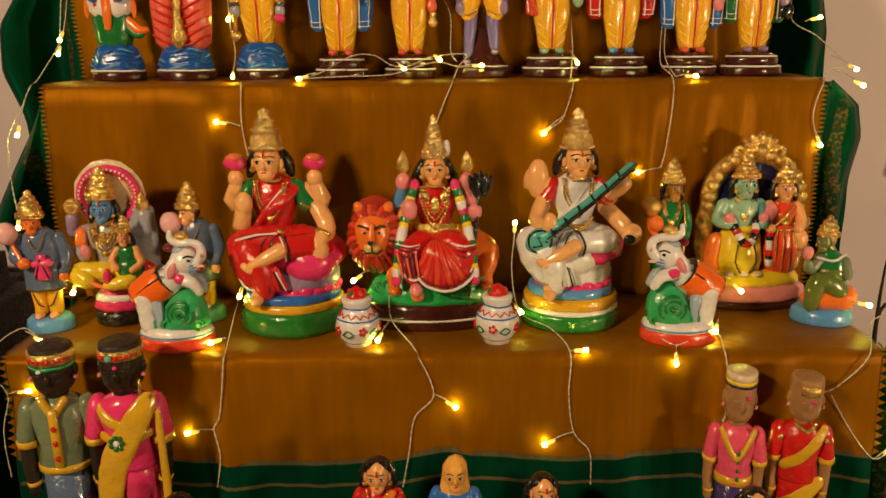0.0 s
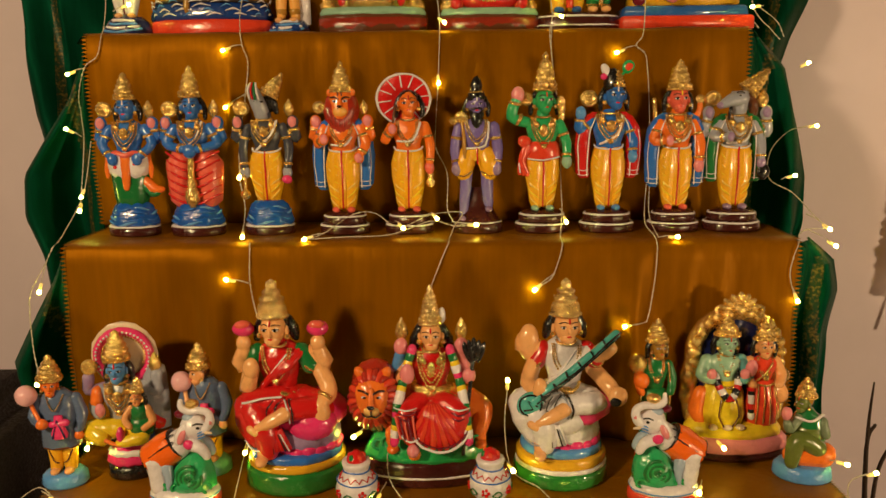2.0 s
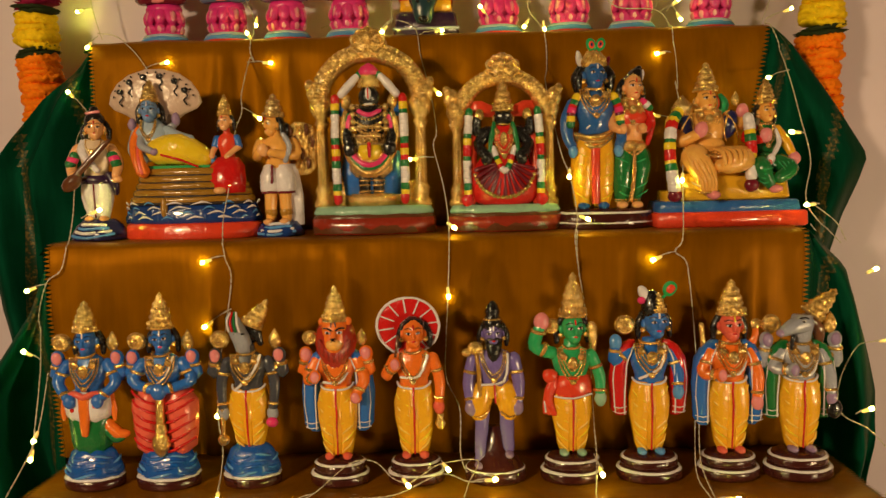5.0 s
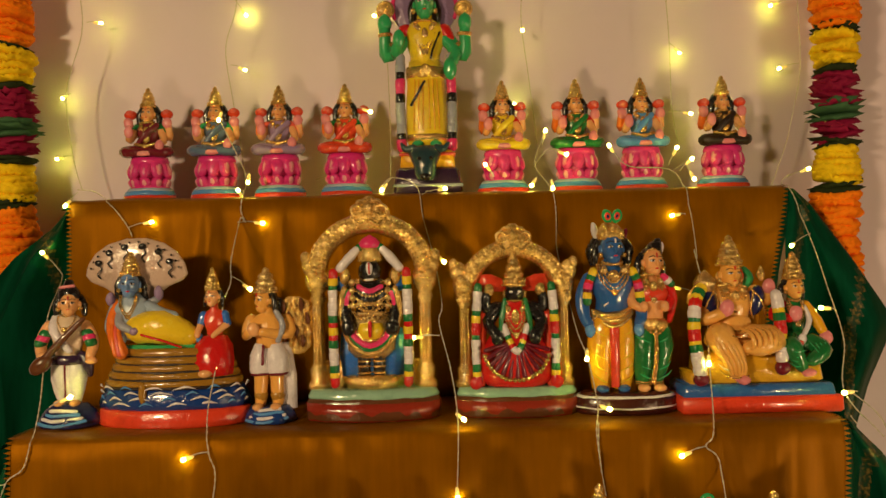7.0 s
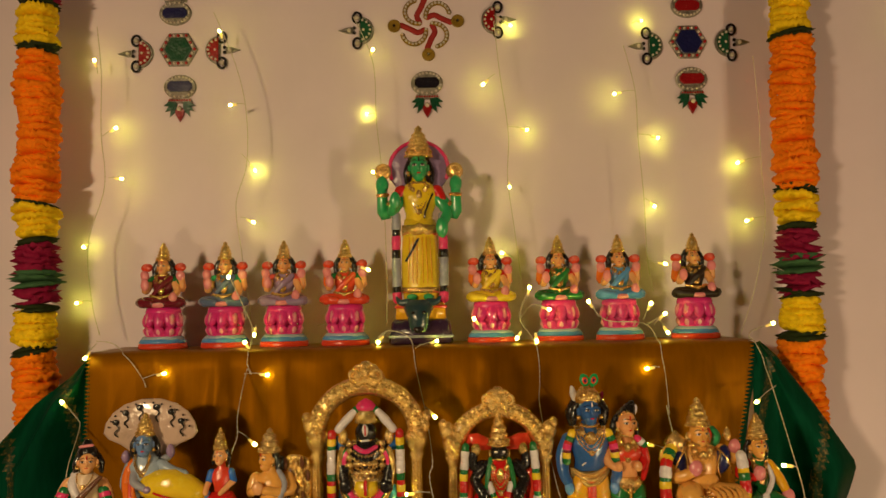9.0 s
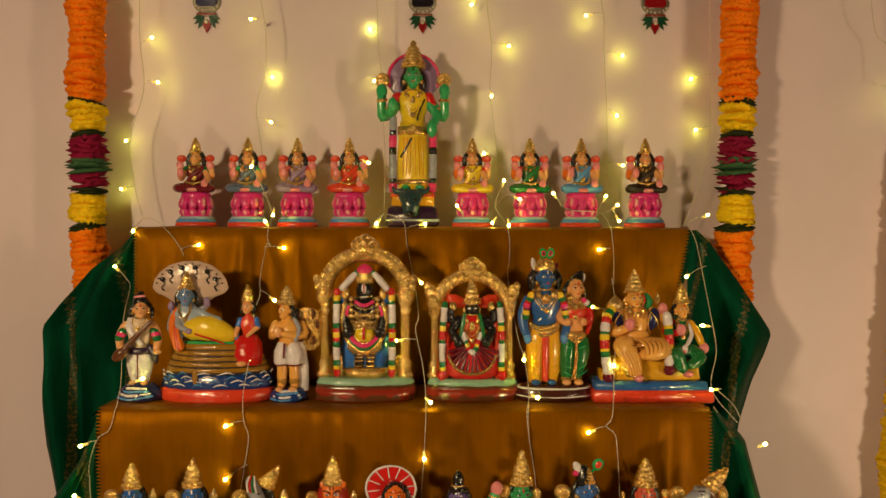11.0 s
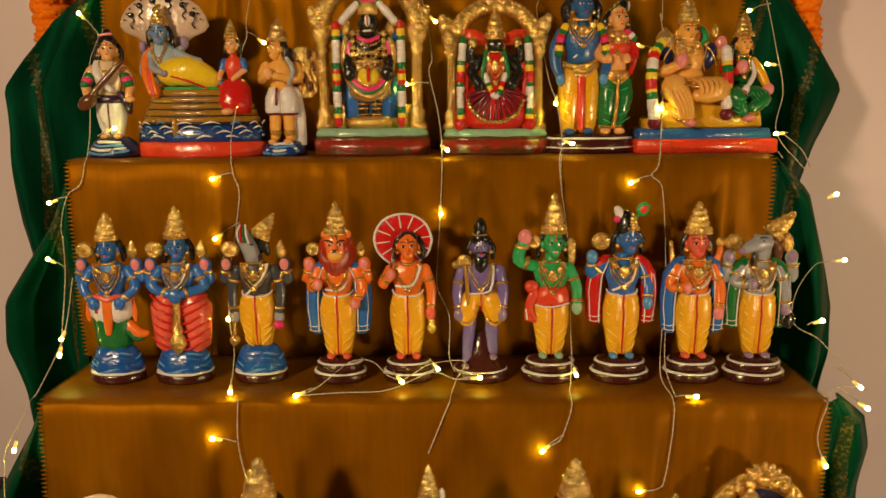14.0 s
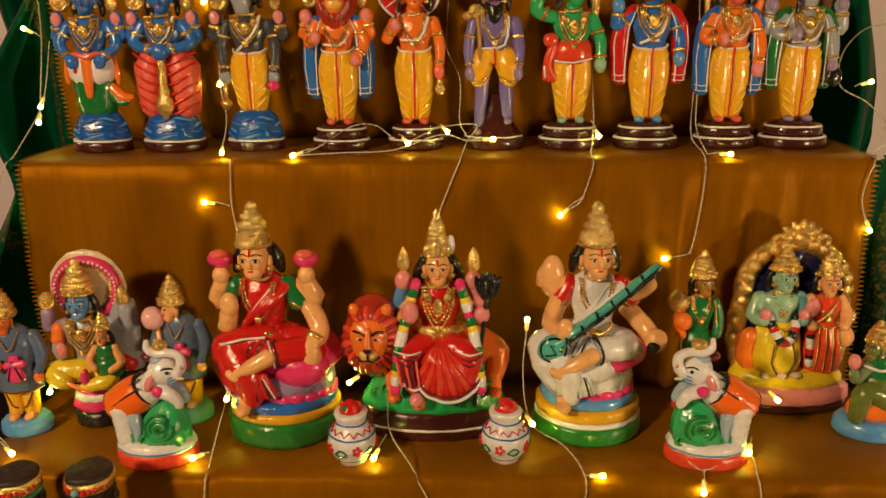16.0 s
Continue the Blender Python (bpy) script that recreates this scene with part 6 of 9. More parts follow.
d.ball((sx, -31, 90), (6, 4, 7), "white")
d.ball((sx - 3, -33, 86), (4, 3, 4), "coral", u=8, v=6)
necklace(d, 136, 11, -17, 28, m="pale_gold", rows=3, r=1.5, cx=sx)
head(d, (sx, -10, 154), 1.0, "amber", mark="red", yaw=8, wide=1.0)
crown(d, (sx, -7, 163), 12.5, 36)
d.make("sculpture", "painted clay couple seated on a yellow bench with garlands", (0.402, 1.220, ZC), size=0.97)

# ---- first step ----
ZA = 0.4378


def capped(coat, face, yaw, base, ball_side, reach=31):
    """Small standing attendant in a long coat with a gilt cap and a round club on the shoulder."""
    d = Doll()
    d.loft([(0, 25, 22), (4, 27, 23), (14, 25, 22), (18, 21, 18)], base, 24)
    for e in (-1, 1):
        d.ball((e * 8, -9, 20), (5.5, 9, 4), "skin")
        d.tube([(e * 8, -1, 22), (e * 8, -1, 52)], [8, 9.5], "yellow")
        d.tube([(e * 13, -8, 46), (e * 8, -11, 34), (e * 3, -9, 30)], 0.9, "brown", 5, 2)
    d.loft([(48, 21, 15), (51, 22.5, 16), (75, 21, 15), (100, 22, 14), (112, 19, 12), (120, 9, 9)], coat, 20, 7, 0.025)
    d.loft([(48, 21.6, 15.6), (52, 22.8, 16.2)], "brown", 20)
    d.tube([(-20, 0, 108), (-26, -6, 88), (-15, -18, 84)], [7, 7, 5.5], coat)
    d.tube([(20, 0, 108), (26, -2, 88), (23, -8, 70)], [7, 7, 5.5], coat)
    d.ball((-13, -20, 84), (7, 6, 6.5), face)
    d.ball((23, -9, 64), (5.5, 5, 6), face)
    e = ball_side
    d.tube([(e * 16, -18, 86), (e * (reach - 3), -8, 106)], 2.6, face)
    d.ball((e * reach, -10, 116), (12.5, 11, 12.5), "blossom", u=16, v=10)
    d.loft([(64, 9, 4, 4, -17), (70, 10, 5, 4, -17), (80, 6, 4, 4, -17), (92, 5, 3, 4, -16)], "pink", 14)
    d.tube([(-4, -18, 82), (14, -18, 84)], 4, "pink")
    d.tube([(-3, -21, 66), (3, -21, 88), (11, -21, 66)], 1.1, "navy", 5, 1)
    d.beads([(-10, -9, 116), (-5, -15, 104), (0, -17, 98), (5, -15, 104), (10, -9, 116)], 1.1, "pale_gold")
    head(d, (-5, -6, 126), 0.90, face, hair="brown", yaw=yaw, locks=False)
    crown(d, (-5, -4, 132), 13.2, 31, "gold", 4)
    return d


capped("denim", "orange", 14, "sky", -1).make("figurine", "small standing figurine in a blue-grey coat and gold cap", (-0.419, 0.852, ZA), 8)
capped("denim", "peach", -34, "aqua", -1, 25).make("figurine", "small standing figurine in blue with a gold cap behind an elephant", (-0.253, 0.882, ZA), -6, 1.02)

# seated with a round halo
d = Doll()
d.loft([(0, 29, 25), (3, 31, 27), (14, 30, 26), (18, 27, 23)], "black", 28)
d.loft([(17, 28, 24), (22, 31, 27), (30, 29, 25), (38, 24, 21), (46, 22, 19)], "pink", 28, 12, 0.05)
d.loft([(30, 29.4, 25.4), (38, 25, 22)], "white", 28, 12, 0.05)
d.loft([(44, 26, 21), (50, 27, 22)], "navy", 24)
d.ball((-6, -2, 62), (32, 22, 13), "yellow", u=20)
d.tube([(-8, -12, 64), (-40, -14, 64), (-26, -24, 56)], [13, 13, 10], "lemon")
d.tube([(6, -14, 64), (20, -26, 58), (-6, -30, 52)], [12, 10, 6], "lemon")
d.tube([(-22, -30, 56), (-4, -33, 50), (14, -30, 54)], 2.6, "orange")
d.ball((-4, -31, 62), (5, 5, 11), "pink")
torso(d, 70, 116, 25, "silver", 0, -6, 0.05)
d.tube([(-30, 0, 110), (-38, -4, 92), (-30, -16, 84)], [8, 8, 7], "silver")
d.ball((-28, -20, 90), (6, 5, 9), "rose")
d.tube([(-26, 2, 112), (-46, 2, 108), (-44, 0, 126)], [7, 7, 7], "lilac")
emblem(d, (-43, 0, 138), 10, "disc")
d.tube([(18, 2, 112), (34, 2, 106), (35, 0, 128)], [8, 9, 8], "silver")
emblem(d, (34, 0, 140), 12, "shell")
d.loft([(56, 20, 10, 26, 6), (90, 20, 10, 28, 6), (124, 14, 9, 32, 5), (136, 10, 7, 34, 4)], "silver", 18)
d.tube([(-34, -4, 110), (-36, -6, 96)], [7, 8], "orange")
d.tube([(20, 2, 70), (34, 0, 64)], [14, 9], "red")
necklace(d, 120, 16, -16, 34, m="gold", rows=4, r=1.5, cx=-7)
d.ball((19, -20, 70), (16, 13, 15), "green", u=16)
d.loft([(76, 11, 9, 18, -20), (92, 12, 10, 18, -20), (98, 6, 6, 18, -20)], "green", 16)
d.tube([(8, -22, 92), (2, -26, 80), (8, -30, 72)], [5, 5, 4], "peach")
d.tube([(27, -22, 92), (33, -26, 78), (24, -32, 70)], [5, 5, 4], "peach")
head(d, (17, -24, 106), 0.68, "peach", yaw=-10)
crown(d, (17, -22, 112), 8, 20)
d.ball((-4, 12, 148), (40, 4, 42), "cream", u=30)
d.ring((-4, 8, 148), 31, 5.5, "pink", n=34)
d.beads([(-4 + 31 * math.cos(radians(q)), 2.4, 148 + 31 * math.sin(radians(q))) for q in range(-30, 211, 20)], 1.6, "white", 3.0)
d.beads([(-4 + 25 * math.cos(radians(q)), 5.4, 148 + 25 * math.sin(radians(q))) for q in range(-20, 201, 20)], 1.5, "gold", 2.2)
head(d, (-8, -8, 136), 1.15, "sky", mark="red")
crown(d, (-8, -5, 147), 15, 38)
d.make("figurine", "seated blue-grey figurine with a pink round halo on a dark base", (-0.346, 0.878, ZA), 6)


def elephant(flip):
    """Small white elephant reared on a green mound, trunk curled up, with an orange saddle cloth."""
    d, f = Doll(), flip
    d.loft([(0, 39, 28), (3, 41, 29), (12, 40, 28), (14, 38, 27)], "scarlet", 28)
    d.loft([(13, 38, 27), (18, 39, 28), (25, 35, 25)], "white", 28, 9, 0.02)
    d.loft([(15, 39, 28), (18, 39.4, 28.4)], "sky", 28, 9, 0.02)
    d.loft([(24, 27, 21, f * 9, -2), (34, 25, 20, f * 11, -2), (46, 22, 17, f * 13, -2), (56, 16, 13, f * 15, -1), (64, 7, 6, f * 16, 0)], "jade", 24, 7, 0.06)
    for k in range(5):
        d.ring((f * 12, -21 + k * 0.5, 41), 3 + 2.7 * k, 1.9, "emerald" if k % 2 else "green", a0=20 * k, a1=20 * k + 290, n=18)
    for k in range(4):
        d.ring((f * (30 - 17 * k), -20 + 2 * abs(k - 1), 28), 5, 1.7, "emerald", a0=50 * k, a1=50 * k + 260, n=12, seg=6)
    d.tube([(-f * 27, 4, 54), (-f * 12, 2, 66), (f * 10, -2, 84)], [17, 18, 13], "white", 18)
    d.tube([(-f * 27, -6, 56), (-f * 26, -9, 40), (-f * 25, -10, 24)], [14, 10, 9], "white", 14)
    d.tube([(-f * 14, 8, 50), (-f * 12, 8, 26)], [11, 9], "pale_blue", 12)
    d.tube([(-f * 16, -9, 52), (-f * 12, -14, 40), (-f * 13, -14, 26)], [8, 5, 3.5], "pale_blue", 10)
    d.tube([(f * 10, -9, 78), (f * 25, -13, 74), (f * 32, -13, 64)], [8, 6.5, 5], "white", 12)
    d.tube([(f * 8, 7, 76), (f * 26, 5, 72), (f * 32, 4, 62)], [7, 6, 5], "pale_blue", 12)
    d.tube([(-f * 35, 3, 53), (-f * 17, 1.5, 66), (-f * 5, 0.5, 75)], [19.5, 20.5, 18], "tangerine", 22, end=0.06)
    for x, y, z, r in ((-36, 3, 52.5, 18.9), (-5, 0.5, 75, 17.7)):
        d.tube([(f * (x - 0.6), y, z - 0.4), (f * (x + 0.6), y, z + 0.4)], r * 1.03, "black", 20, 1, end=0.03)
    for q in (38, 66):
        ca, sa = math.cos(radians(q)), math.sin(radians(q))
        d.tube([(-f * 35, 3 - 19.6 * sa, 53 + 19.6 * ca), (-f * 17, 1.5 - 20.6 * sa, 66 + 20.6 * ca), (-f * 5, 0.5 - 18.1 * sa, 75 + 18.1 * ca)], 0.9, "black", 6, 4)
    d.ball((f * 17, -4, 96), (15.5, 14, 15), "white", u=16, v=12)
    d.ball((f * 13, -3, 107), (9, 10, 6), "pale_blue", u=12)
    d.ball((f * 24, -15.5, 99), (3.4, 1.4, 2), "white", u=8, v=6)
    d.ball((f * 24.5, -16.4, 99), (2, 1.2, 1.8), "black", u=8, v=6)
    d.tube([(f * 19, -16.5, 102), (f * 24, -16.5, 104), (f * 29, -13.5, 102)], 0.9, "black", 5, 2)
    d.ball((f * 5, -14, 90), (6.5, 3.5, 14), "white", (0, f * 26, 0))
    d.ball((f * 6, -16.5, 88), (4.2, 2.4, 9.5), "rose", (0, f * 26, 0))
    d.ball((f * 13, -16, 79), (6.5, 4, 5.5), "pink")
    d.ball((f * 2, 0, 109), (8, 7, 5), "wine")
    d.tube([(f * 29, -9, 94), (f * 36, -10, 102), (f * 36, -10, 112), (f * 27, -10, 117), (f * 14, -10, 116), (f * 6, -10, 121), (f * 6, -10, 129)], [6.5, 5.4, 4.6, 4.2, 3.8, 3.4, 2.4], "white", 12)
    d.ball((f * 37.5, -12, 104), (3, 3.4, 5), "rose")
    d.tube([(f * 33, -14, 92), (f * 40, -17, 93)], [2.2, 1.1], "cream", 8)
    d.ball((f * 17, -7, 123), (8, 7, 5.5), "gold")
    for k in range(3):
        d.tube([(f * 24, -16, 86 + 3.2 * k), (f * 31, -14, 88 + 3.6 * k)], 0.8, "sky", 5, 2)
    return d


elephant(1).make("figurine", "small white clay elephant with a raised trunk and orange saddle", (-0.257, 0.800, ZA), group="pair of clay elephants")
elephant(-1).make("figurine", "small white clay elephant with a raised trunk and orange saddle", (0.286, 0.806, ZA), group="pair of clay elephants")


def big_seated(sari, base, seat, sleeve, trim, hx, flip, drape_front=None):
    """Large seated figure, one leg folded and one hanging, on a petalled round seat."""
    d = Doll()
    z = 0
    for h, r, m in base:
        d.loft([(z, r - 1, r * 0.86), (z + h * 0.25, r, r * 0.88), (z + h * 0.8, r - 0.4, r * 0.87), (z + h + 1, r - 2.5, r * 0.84)], m, 34)
        z += h
    cx, more = (3, 4) if drape_front else (9, 0)
    d.loft([(z - 2, 42, 36, cx, 2), (z + 14, 44, 37, cx, 2), (z + 30, 42, 34, cx, 3), (z + 46, 45, 35, cx, 3), (z + 56, 40, 31, cx, 3)], seat[0], 34, 5, 0.008)
    d.loft([(z + 28, 43, 35, cx + 3, 1), (z + 36, 49 + more, 39, cx + 3, 1), (z + 50, 49 + more, 39, cx + 3, 1), (z + 59, 40, 31, cx + 3, 3)], seat[1], 34, 5, 0.008)
    for k in range(10):
        a = radians(186 + 20 * k)
        d.ball((cx + 41 * math.cos(a), 2 + 35 * math.sin(a), z + 1 + 1.5 * (k % 2)), (9.5, 5, 6.5), seat[1], (20, 0, math.degrees(a) - 270), 12, 8)
    d.ball((cx + 14 if not drape_front else cx - 6, -24, z + 36), (30, 20, 22), drape_front or seat[1], u=18)
    lap = z + 58
    d.ball((-8, -6, lap - 1), (45, 31, 18), sari, u=22, v=12)
    d.tube([(-10, -16, lap), (-44, -20, lap - 4), (-28, -38, lap - 22), (-24, -38, z + 6)], [20, 20, 16, 12], sari, 14)
    d.tube([(14, -14, lap + 2), (36, -22, lap - 3), (6, -36, lap - 2), (-14, -38, lap - 10)], [17, 15, 13, 10], sari, 14)
    d.tube([(-29, -41, z + 18), (-30, -43, z + 4)], [8, 7], "skin", 12)
    d.ball((-31, -49, z), (7.5, 12, 6), "skin")
    d.tube([(-2, -45, lap - 3), (-20, -48, lap - 12), (-34, -48, lap - 19)], [8.5, 7.5, 5.5], "skin", 12)
    d.ball((-38, -48, lap - 22), (9, 6, 5.5), "skin", (0, 30, 0))
    edge, hatch = trim
    for k in range(4):
        d.tube([(-22 + 4 * k, -45 + k, lap - 24), (-21 + 5.2 * k, -45 + 1.5 * k, z + 20), (-20 + 6 * k, -44 + 2 * k, z + 10)], [3.5, 5, 4.2], sari, 8, 3)
    for k, m in ((0, edge), (0.5, hatch), (2.6, hatch), (3.2, edge)):
        d.tube([(-22 + 4 * k, -48.5 + k, lap - 28), (-21 + 5.2 * k, -50 + 1.5 * k, z + 20), (-20 + 6 * k, -48.6 + 2 * k, z + 9)], 0.9, m, 6, 3)
    d.tube([(-50, -20, lap - 2), (-47, -30, lap - 20), (-38, -38, z + 18)], [17, 15, 8], sari, 14)
    d.tube([(-53, -36, z + 26), (-44, -46, z + 15), (-32, -48, z + 12), (-25, -48.5, z + 22)], 1.1, edge, 6, 4)
    d.tube([(-62, -26, lap + 2), (-46, -38, lap + 8), (-26, -36, lap + 12), (-8, -34, lap + 13)], 1.3, edge, 6, 4)
    for k in range(5):
        d.tube([(20 - 9 * k, -34 - 1.6 * k, lap + 11), (14 - 9 * k, -41 - 0.8 * k, lap + 4), (8 - 8 * k, -45, lap - 6)], [0.4, 1.0, 0.4], hatch, 6, 3)
        d.tube([(-54 + 3 * k, -22 - 3 * k, lap + 4 - 5 * k), (-46 + 3 * k, -34 - 3 * k, lap - 4 - 5 * k), (-38 + 3 * k, -44 - 2 * k, lap - 10 - 5 * k)], [0.4, 1.0, 0.4], hatch, 6, 3)
    for (x, y, h), r, m in (((-2, -36.6, lap - 4), 14.0, edge), ((2, -36.3, lap - 3.3), 14.3, hatch)):
        way = Vector((-20, -7, -3)).normalized()
        p = Vector((x, y, h))
        d.tube([p - way * 0.7, p + way * 0.7], r * 1.03, m, 16, 1, end=0.05)
    w = 28
    torso(d, lap + 6, lap + 62, w, sari, 0, hx * 0.8, 0.10)
    for k in range(5):
        d.tube([(hx * 0.8 + 29 - 4 * k, -4 - 2 * k, lap + 60 - k), (hx * 0.8 + 14 - 5 * k, -19 - 0.6 * k, lap + 44 - 2.4 * k), (hx * 0.8 - 18 - 1.5 * k, -15 + k, lap + 22 - 3 * k)], [4.2, 4.2, 3.0], sari, 10)
    d.tube([(hx * 0.8 + 12, -15, lap + 58), (hx * 0.8 - 6, -24, lap + 36), (hx * 0.8 - 24, -14, lap + 14)], 1.2, edge, 6, 4)
    d.beads([(hx * 0.5 - 26, -12, lap + 13), (hx * 0.5, -25, lap + 10), (hx * 0.5 + 26, -12, lap + 13)], 3.4, "gold", 1.6)
    d.ball((hx * 0.5, -25, lap + 9), (10, 5, 8), "gold")
    necklace(d, lap + 66, 17, -18, 40, m="pale_gold", rows=2, r=1.5, cx=hx * 0.85)
    for e in (-1, 1):
        d.tube([(hx * 0.8 + e * 25, 0, lap + 57), (hx * 0.7 + e * 36, -4, lap + 38)], [11, 10.5], sleeve, 12)
        d.tube([(hx * 0.7 + e * 30, -13, lap + 42), (hx * 0.7 + e * 38, -14, lap + 37), (hx * 0.7 + e * 46, -6, lap + 40)], 1.5, "gold", 6, 2)
    head(d, (hx, -8, lap + 86), 1.36, "skin", mark="red", yaw=-6 * flip, wide=1.04, locks=False)
    for e in (-1, 1):
        d.tube([(hx + e * 13, 5, lap + 94), (hx + e * 19, 6, lap + 82), (hx + e * 23, 6, lap + 70)], [7, 8, 4], "black")
    bell_crown(d, (hx - 1, -4, lap + 98), 16.8, 46)
    return d, z, lap


# in red with two pink buds
d, z, lap = big_seated("red", [(26, 61, "leaf_paint"), (9, 58, "mustard"), (9, 54, "blue")], ("lilac", "pink"), "green", ("white", "black"), -19, 1)
for e in (-1, 1):
    x = -12 + e * 43
    d.tube([(-10 + e * 28, 2, lap + 54), (x + e * 6, 0, lap + 40), (x, -4, lap + 62)], [10, 11, 8], "skin", 12)
    d.ball((x, -6, lap + 68), (9, 8, 10), "skin")
    d.tube([(x, -2, lap + 70), (x, -3, lap + 80)], [3, 5], "black")
    d.ball((x, -4, lap + 85), (13, 11, 9.5), "pink", u=16)
    d.ball((x, -9, lap + 91), (9, 7, 5), "coral")
d.tube([(-48, -4, lap + 36), (-50, -16, lap + 18), (-44, -24, lap + 36)], [10, 10, 8], "skin", 12)
d.ball((-43, -26, lap + 44), (10, 8, 13), "skin")
d.tube([(32, -6, lap + 36), (44, -16, lap + 14), (36, -30, lap + 2)], [10, 10, 9], "skin", 12)
d.ball((35, -32, lap - 6), (12, 9, 16), "skin")
d.tube([(39, -25, lap + 7), (41, -22, lap + 10)], 10.2, "gold", 12, 1, end=0.1)
d.make("figurine", "large seated figurine in a red sari on a pink lotus", (-0.141, 0.864, ZA), size=1.01)

# in white with a teal lute
d, z, lap = big_seated("white", [(19, 58, "leaf_paint"), (5, 56, "white"), (13, 55, "mustard"), (10, 50, "sky")], ("white", "pink"), "red", ("silver", "black"), 3, -1, "white")
d.tube([(-28, 2, lap + 56), (-46, 4, lap + 60), (-40, 2, lap + 76)], [11, 12, 9], "skin", 12)
d.ball((-41, 0, lap + 64), (13, 11, 23), "skin", u=14, v=10)
d.tube([(-34, -4, lap + 40), (-42, -18, lap + 20), (-32, -36, lap + 14)], [10, 10, 8], "skin", 12)
d.ball((-31, -40, lap + 18), (9, 7, 16), "skin")
d.tube([(34, -2, lap + 44), (48, -10, lap + 56), (54, -18, lap + 62)], [10, 11, 9], "skin", 12)
d.tube([(34, -4, lap + 34), (52, -14, lap + 16), (60, -26, lap + 6)], [9, 10, 9], "skin", 12)
d.ball((62, -30, lap + 6), (12, 9, 12), "skin")
d.ball((58, -37, lap + 2), (7, 4, 6), "black")
d.ball((-42, -40, lap + 2), (17, 8, 14), "turquoise", (0, -35, 0), 18, 12)
d.ring((-42, -45, lap + 2), 13, 1.2, "black", n=20, seg=6)
d.tube([(-40, -42, lap + 4), (6, -38, lap + 40), (58, -28, lap + 82)], [7.5, 5.6, 5.2], "turquoise", 10)
d.tube([(-30, -49, lap + 12), (10, -46, lap + 43), (62, -34, lap + 86)], 1.3, "black", 6, 3)
d.tube([(-34, -49.5, lap + 6), (8, -46, lap + 38), (60, -34, lap + 80)], 1.0, "black", 6, 3)
for k in range(6):
    q = k / 5
    d.tube([(-26 + 72 * q, -50 + 14 * q, lap + 8 + 60 * q), (-31 + 72 * q, -50 + 14 * q, lap + 17 + 60 * q)], 1.3, "black", 5, 1)
d.tube([(-50, -47, lap - 4), (-40, -48, lap - 2), (-46, -47.5, lap + 8), (-34, -48, lap + 2)], 1.1, "black", 5, 1)
d.ring((3, -34, lap + 26), 12, 2.2, "gold", a0=180, a1=360, n=12)
d.make("figurine", "large seated figurine in white with a teal lute", (0.178, 0.869, ZA), size=0.985)

# rider with a lion
d = Doll()
d.loft([(0, 80, 38), (3, 82, 39), (26, 80, 38), (32, 74, 35)], "maroon", 40)
d.loft([(12, 82.6, 39.6), (14.5, 82.6, 39.6)], "white", 40, close=False)
d.loft([(30, 76, 35), (36, 76, 35), (46, 70, 32), (62, 60, 27), (72, 46, 22)], "emerald", 40, 13, 0.03)
for k in range(12):
    x = -58 + 11 * k
    d.ring((x, -26 + abs(x) * 0.12, 50 + 4 * (k % 2)), 6.5, 2.0, "jade", a0=40 * k, a1=40 * k + 280, n=12, seg=6)
d.tube([(-48, 4, 92), (0, 10, 96), (46, 8, 90)], [24, 25, 24], "orange", 14)
for x, y, zf in ((-40, -22, 50), (-14, -26, 44), (66, -14, 52)):
    d.tube([(x + 6, y + 16, 84), (x, y + 4, 66), (x + 1, y, zf)], [12, 9, 7], "orange", 12)
    d.ball((x + 1, y - 6, zf - 2), (8, 9, 6), "orange")
d.tube([(52, 4, 96), (70, 0, 86), (66, -10, 62)], [18, 14, 9], "orange", 12)
d.loft([(82, 14, 14, -58, -14), (92, 25, 20, -58, -14), (108, 29, 23, -59, -14), (126, 28, 23, -60, -13), (142, 24, 20, -60, -12), (152, 15, 13, -60, -10), (156, 6, 6, -60, -10)], "mane", 24, 12, 0.04)
for k in range(24):
    a = 2 * math.pi * (k + 0.5) / 24
    ca, sa = math.cos(a), math.sin(a)
    d.tube([(-62 + 17 * ca, -36, 116 + 24 * sa), (-61 + 25 * ca, -29, 114 + 32 * sa), (-60 + 30 * ca, -16, 106 + 36 * sa), (-60 + 29 * ca, -4, 98 + 34 * sa)], [3.2, 4.6, 5.0, 3.2], "mane" if k % 2 else "scarlet", 7, 3)
d.loft([(92, 9, 8, -62, -36), (98, 13, 10, -62, -36), (108, 18, 12, -62, -36), (122, 20, 12, -62, -35), (134, 18, 10, -62, -32), (142, 9, 7, -62, -28)], "orange", 20)
d.tube([(-62, -45, 130), (-62, -49, 118), (-62, -51, 110)], [3, 3.6, 4.4], "orange", 10)
d.ball((-62, -43, 104), (10, 8.5, 7.5), "wheat")
d.ball((-62, -53, 111), (4.5, 3, 3), "black")
d.tube([(-62, -53, 108), (-62, -52, 101)], 1, "black", 5, 1)
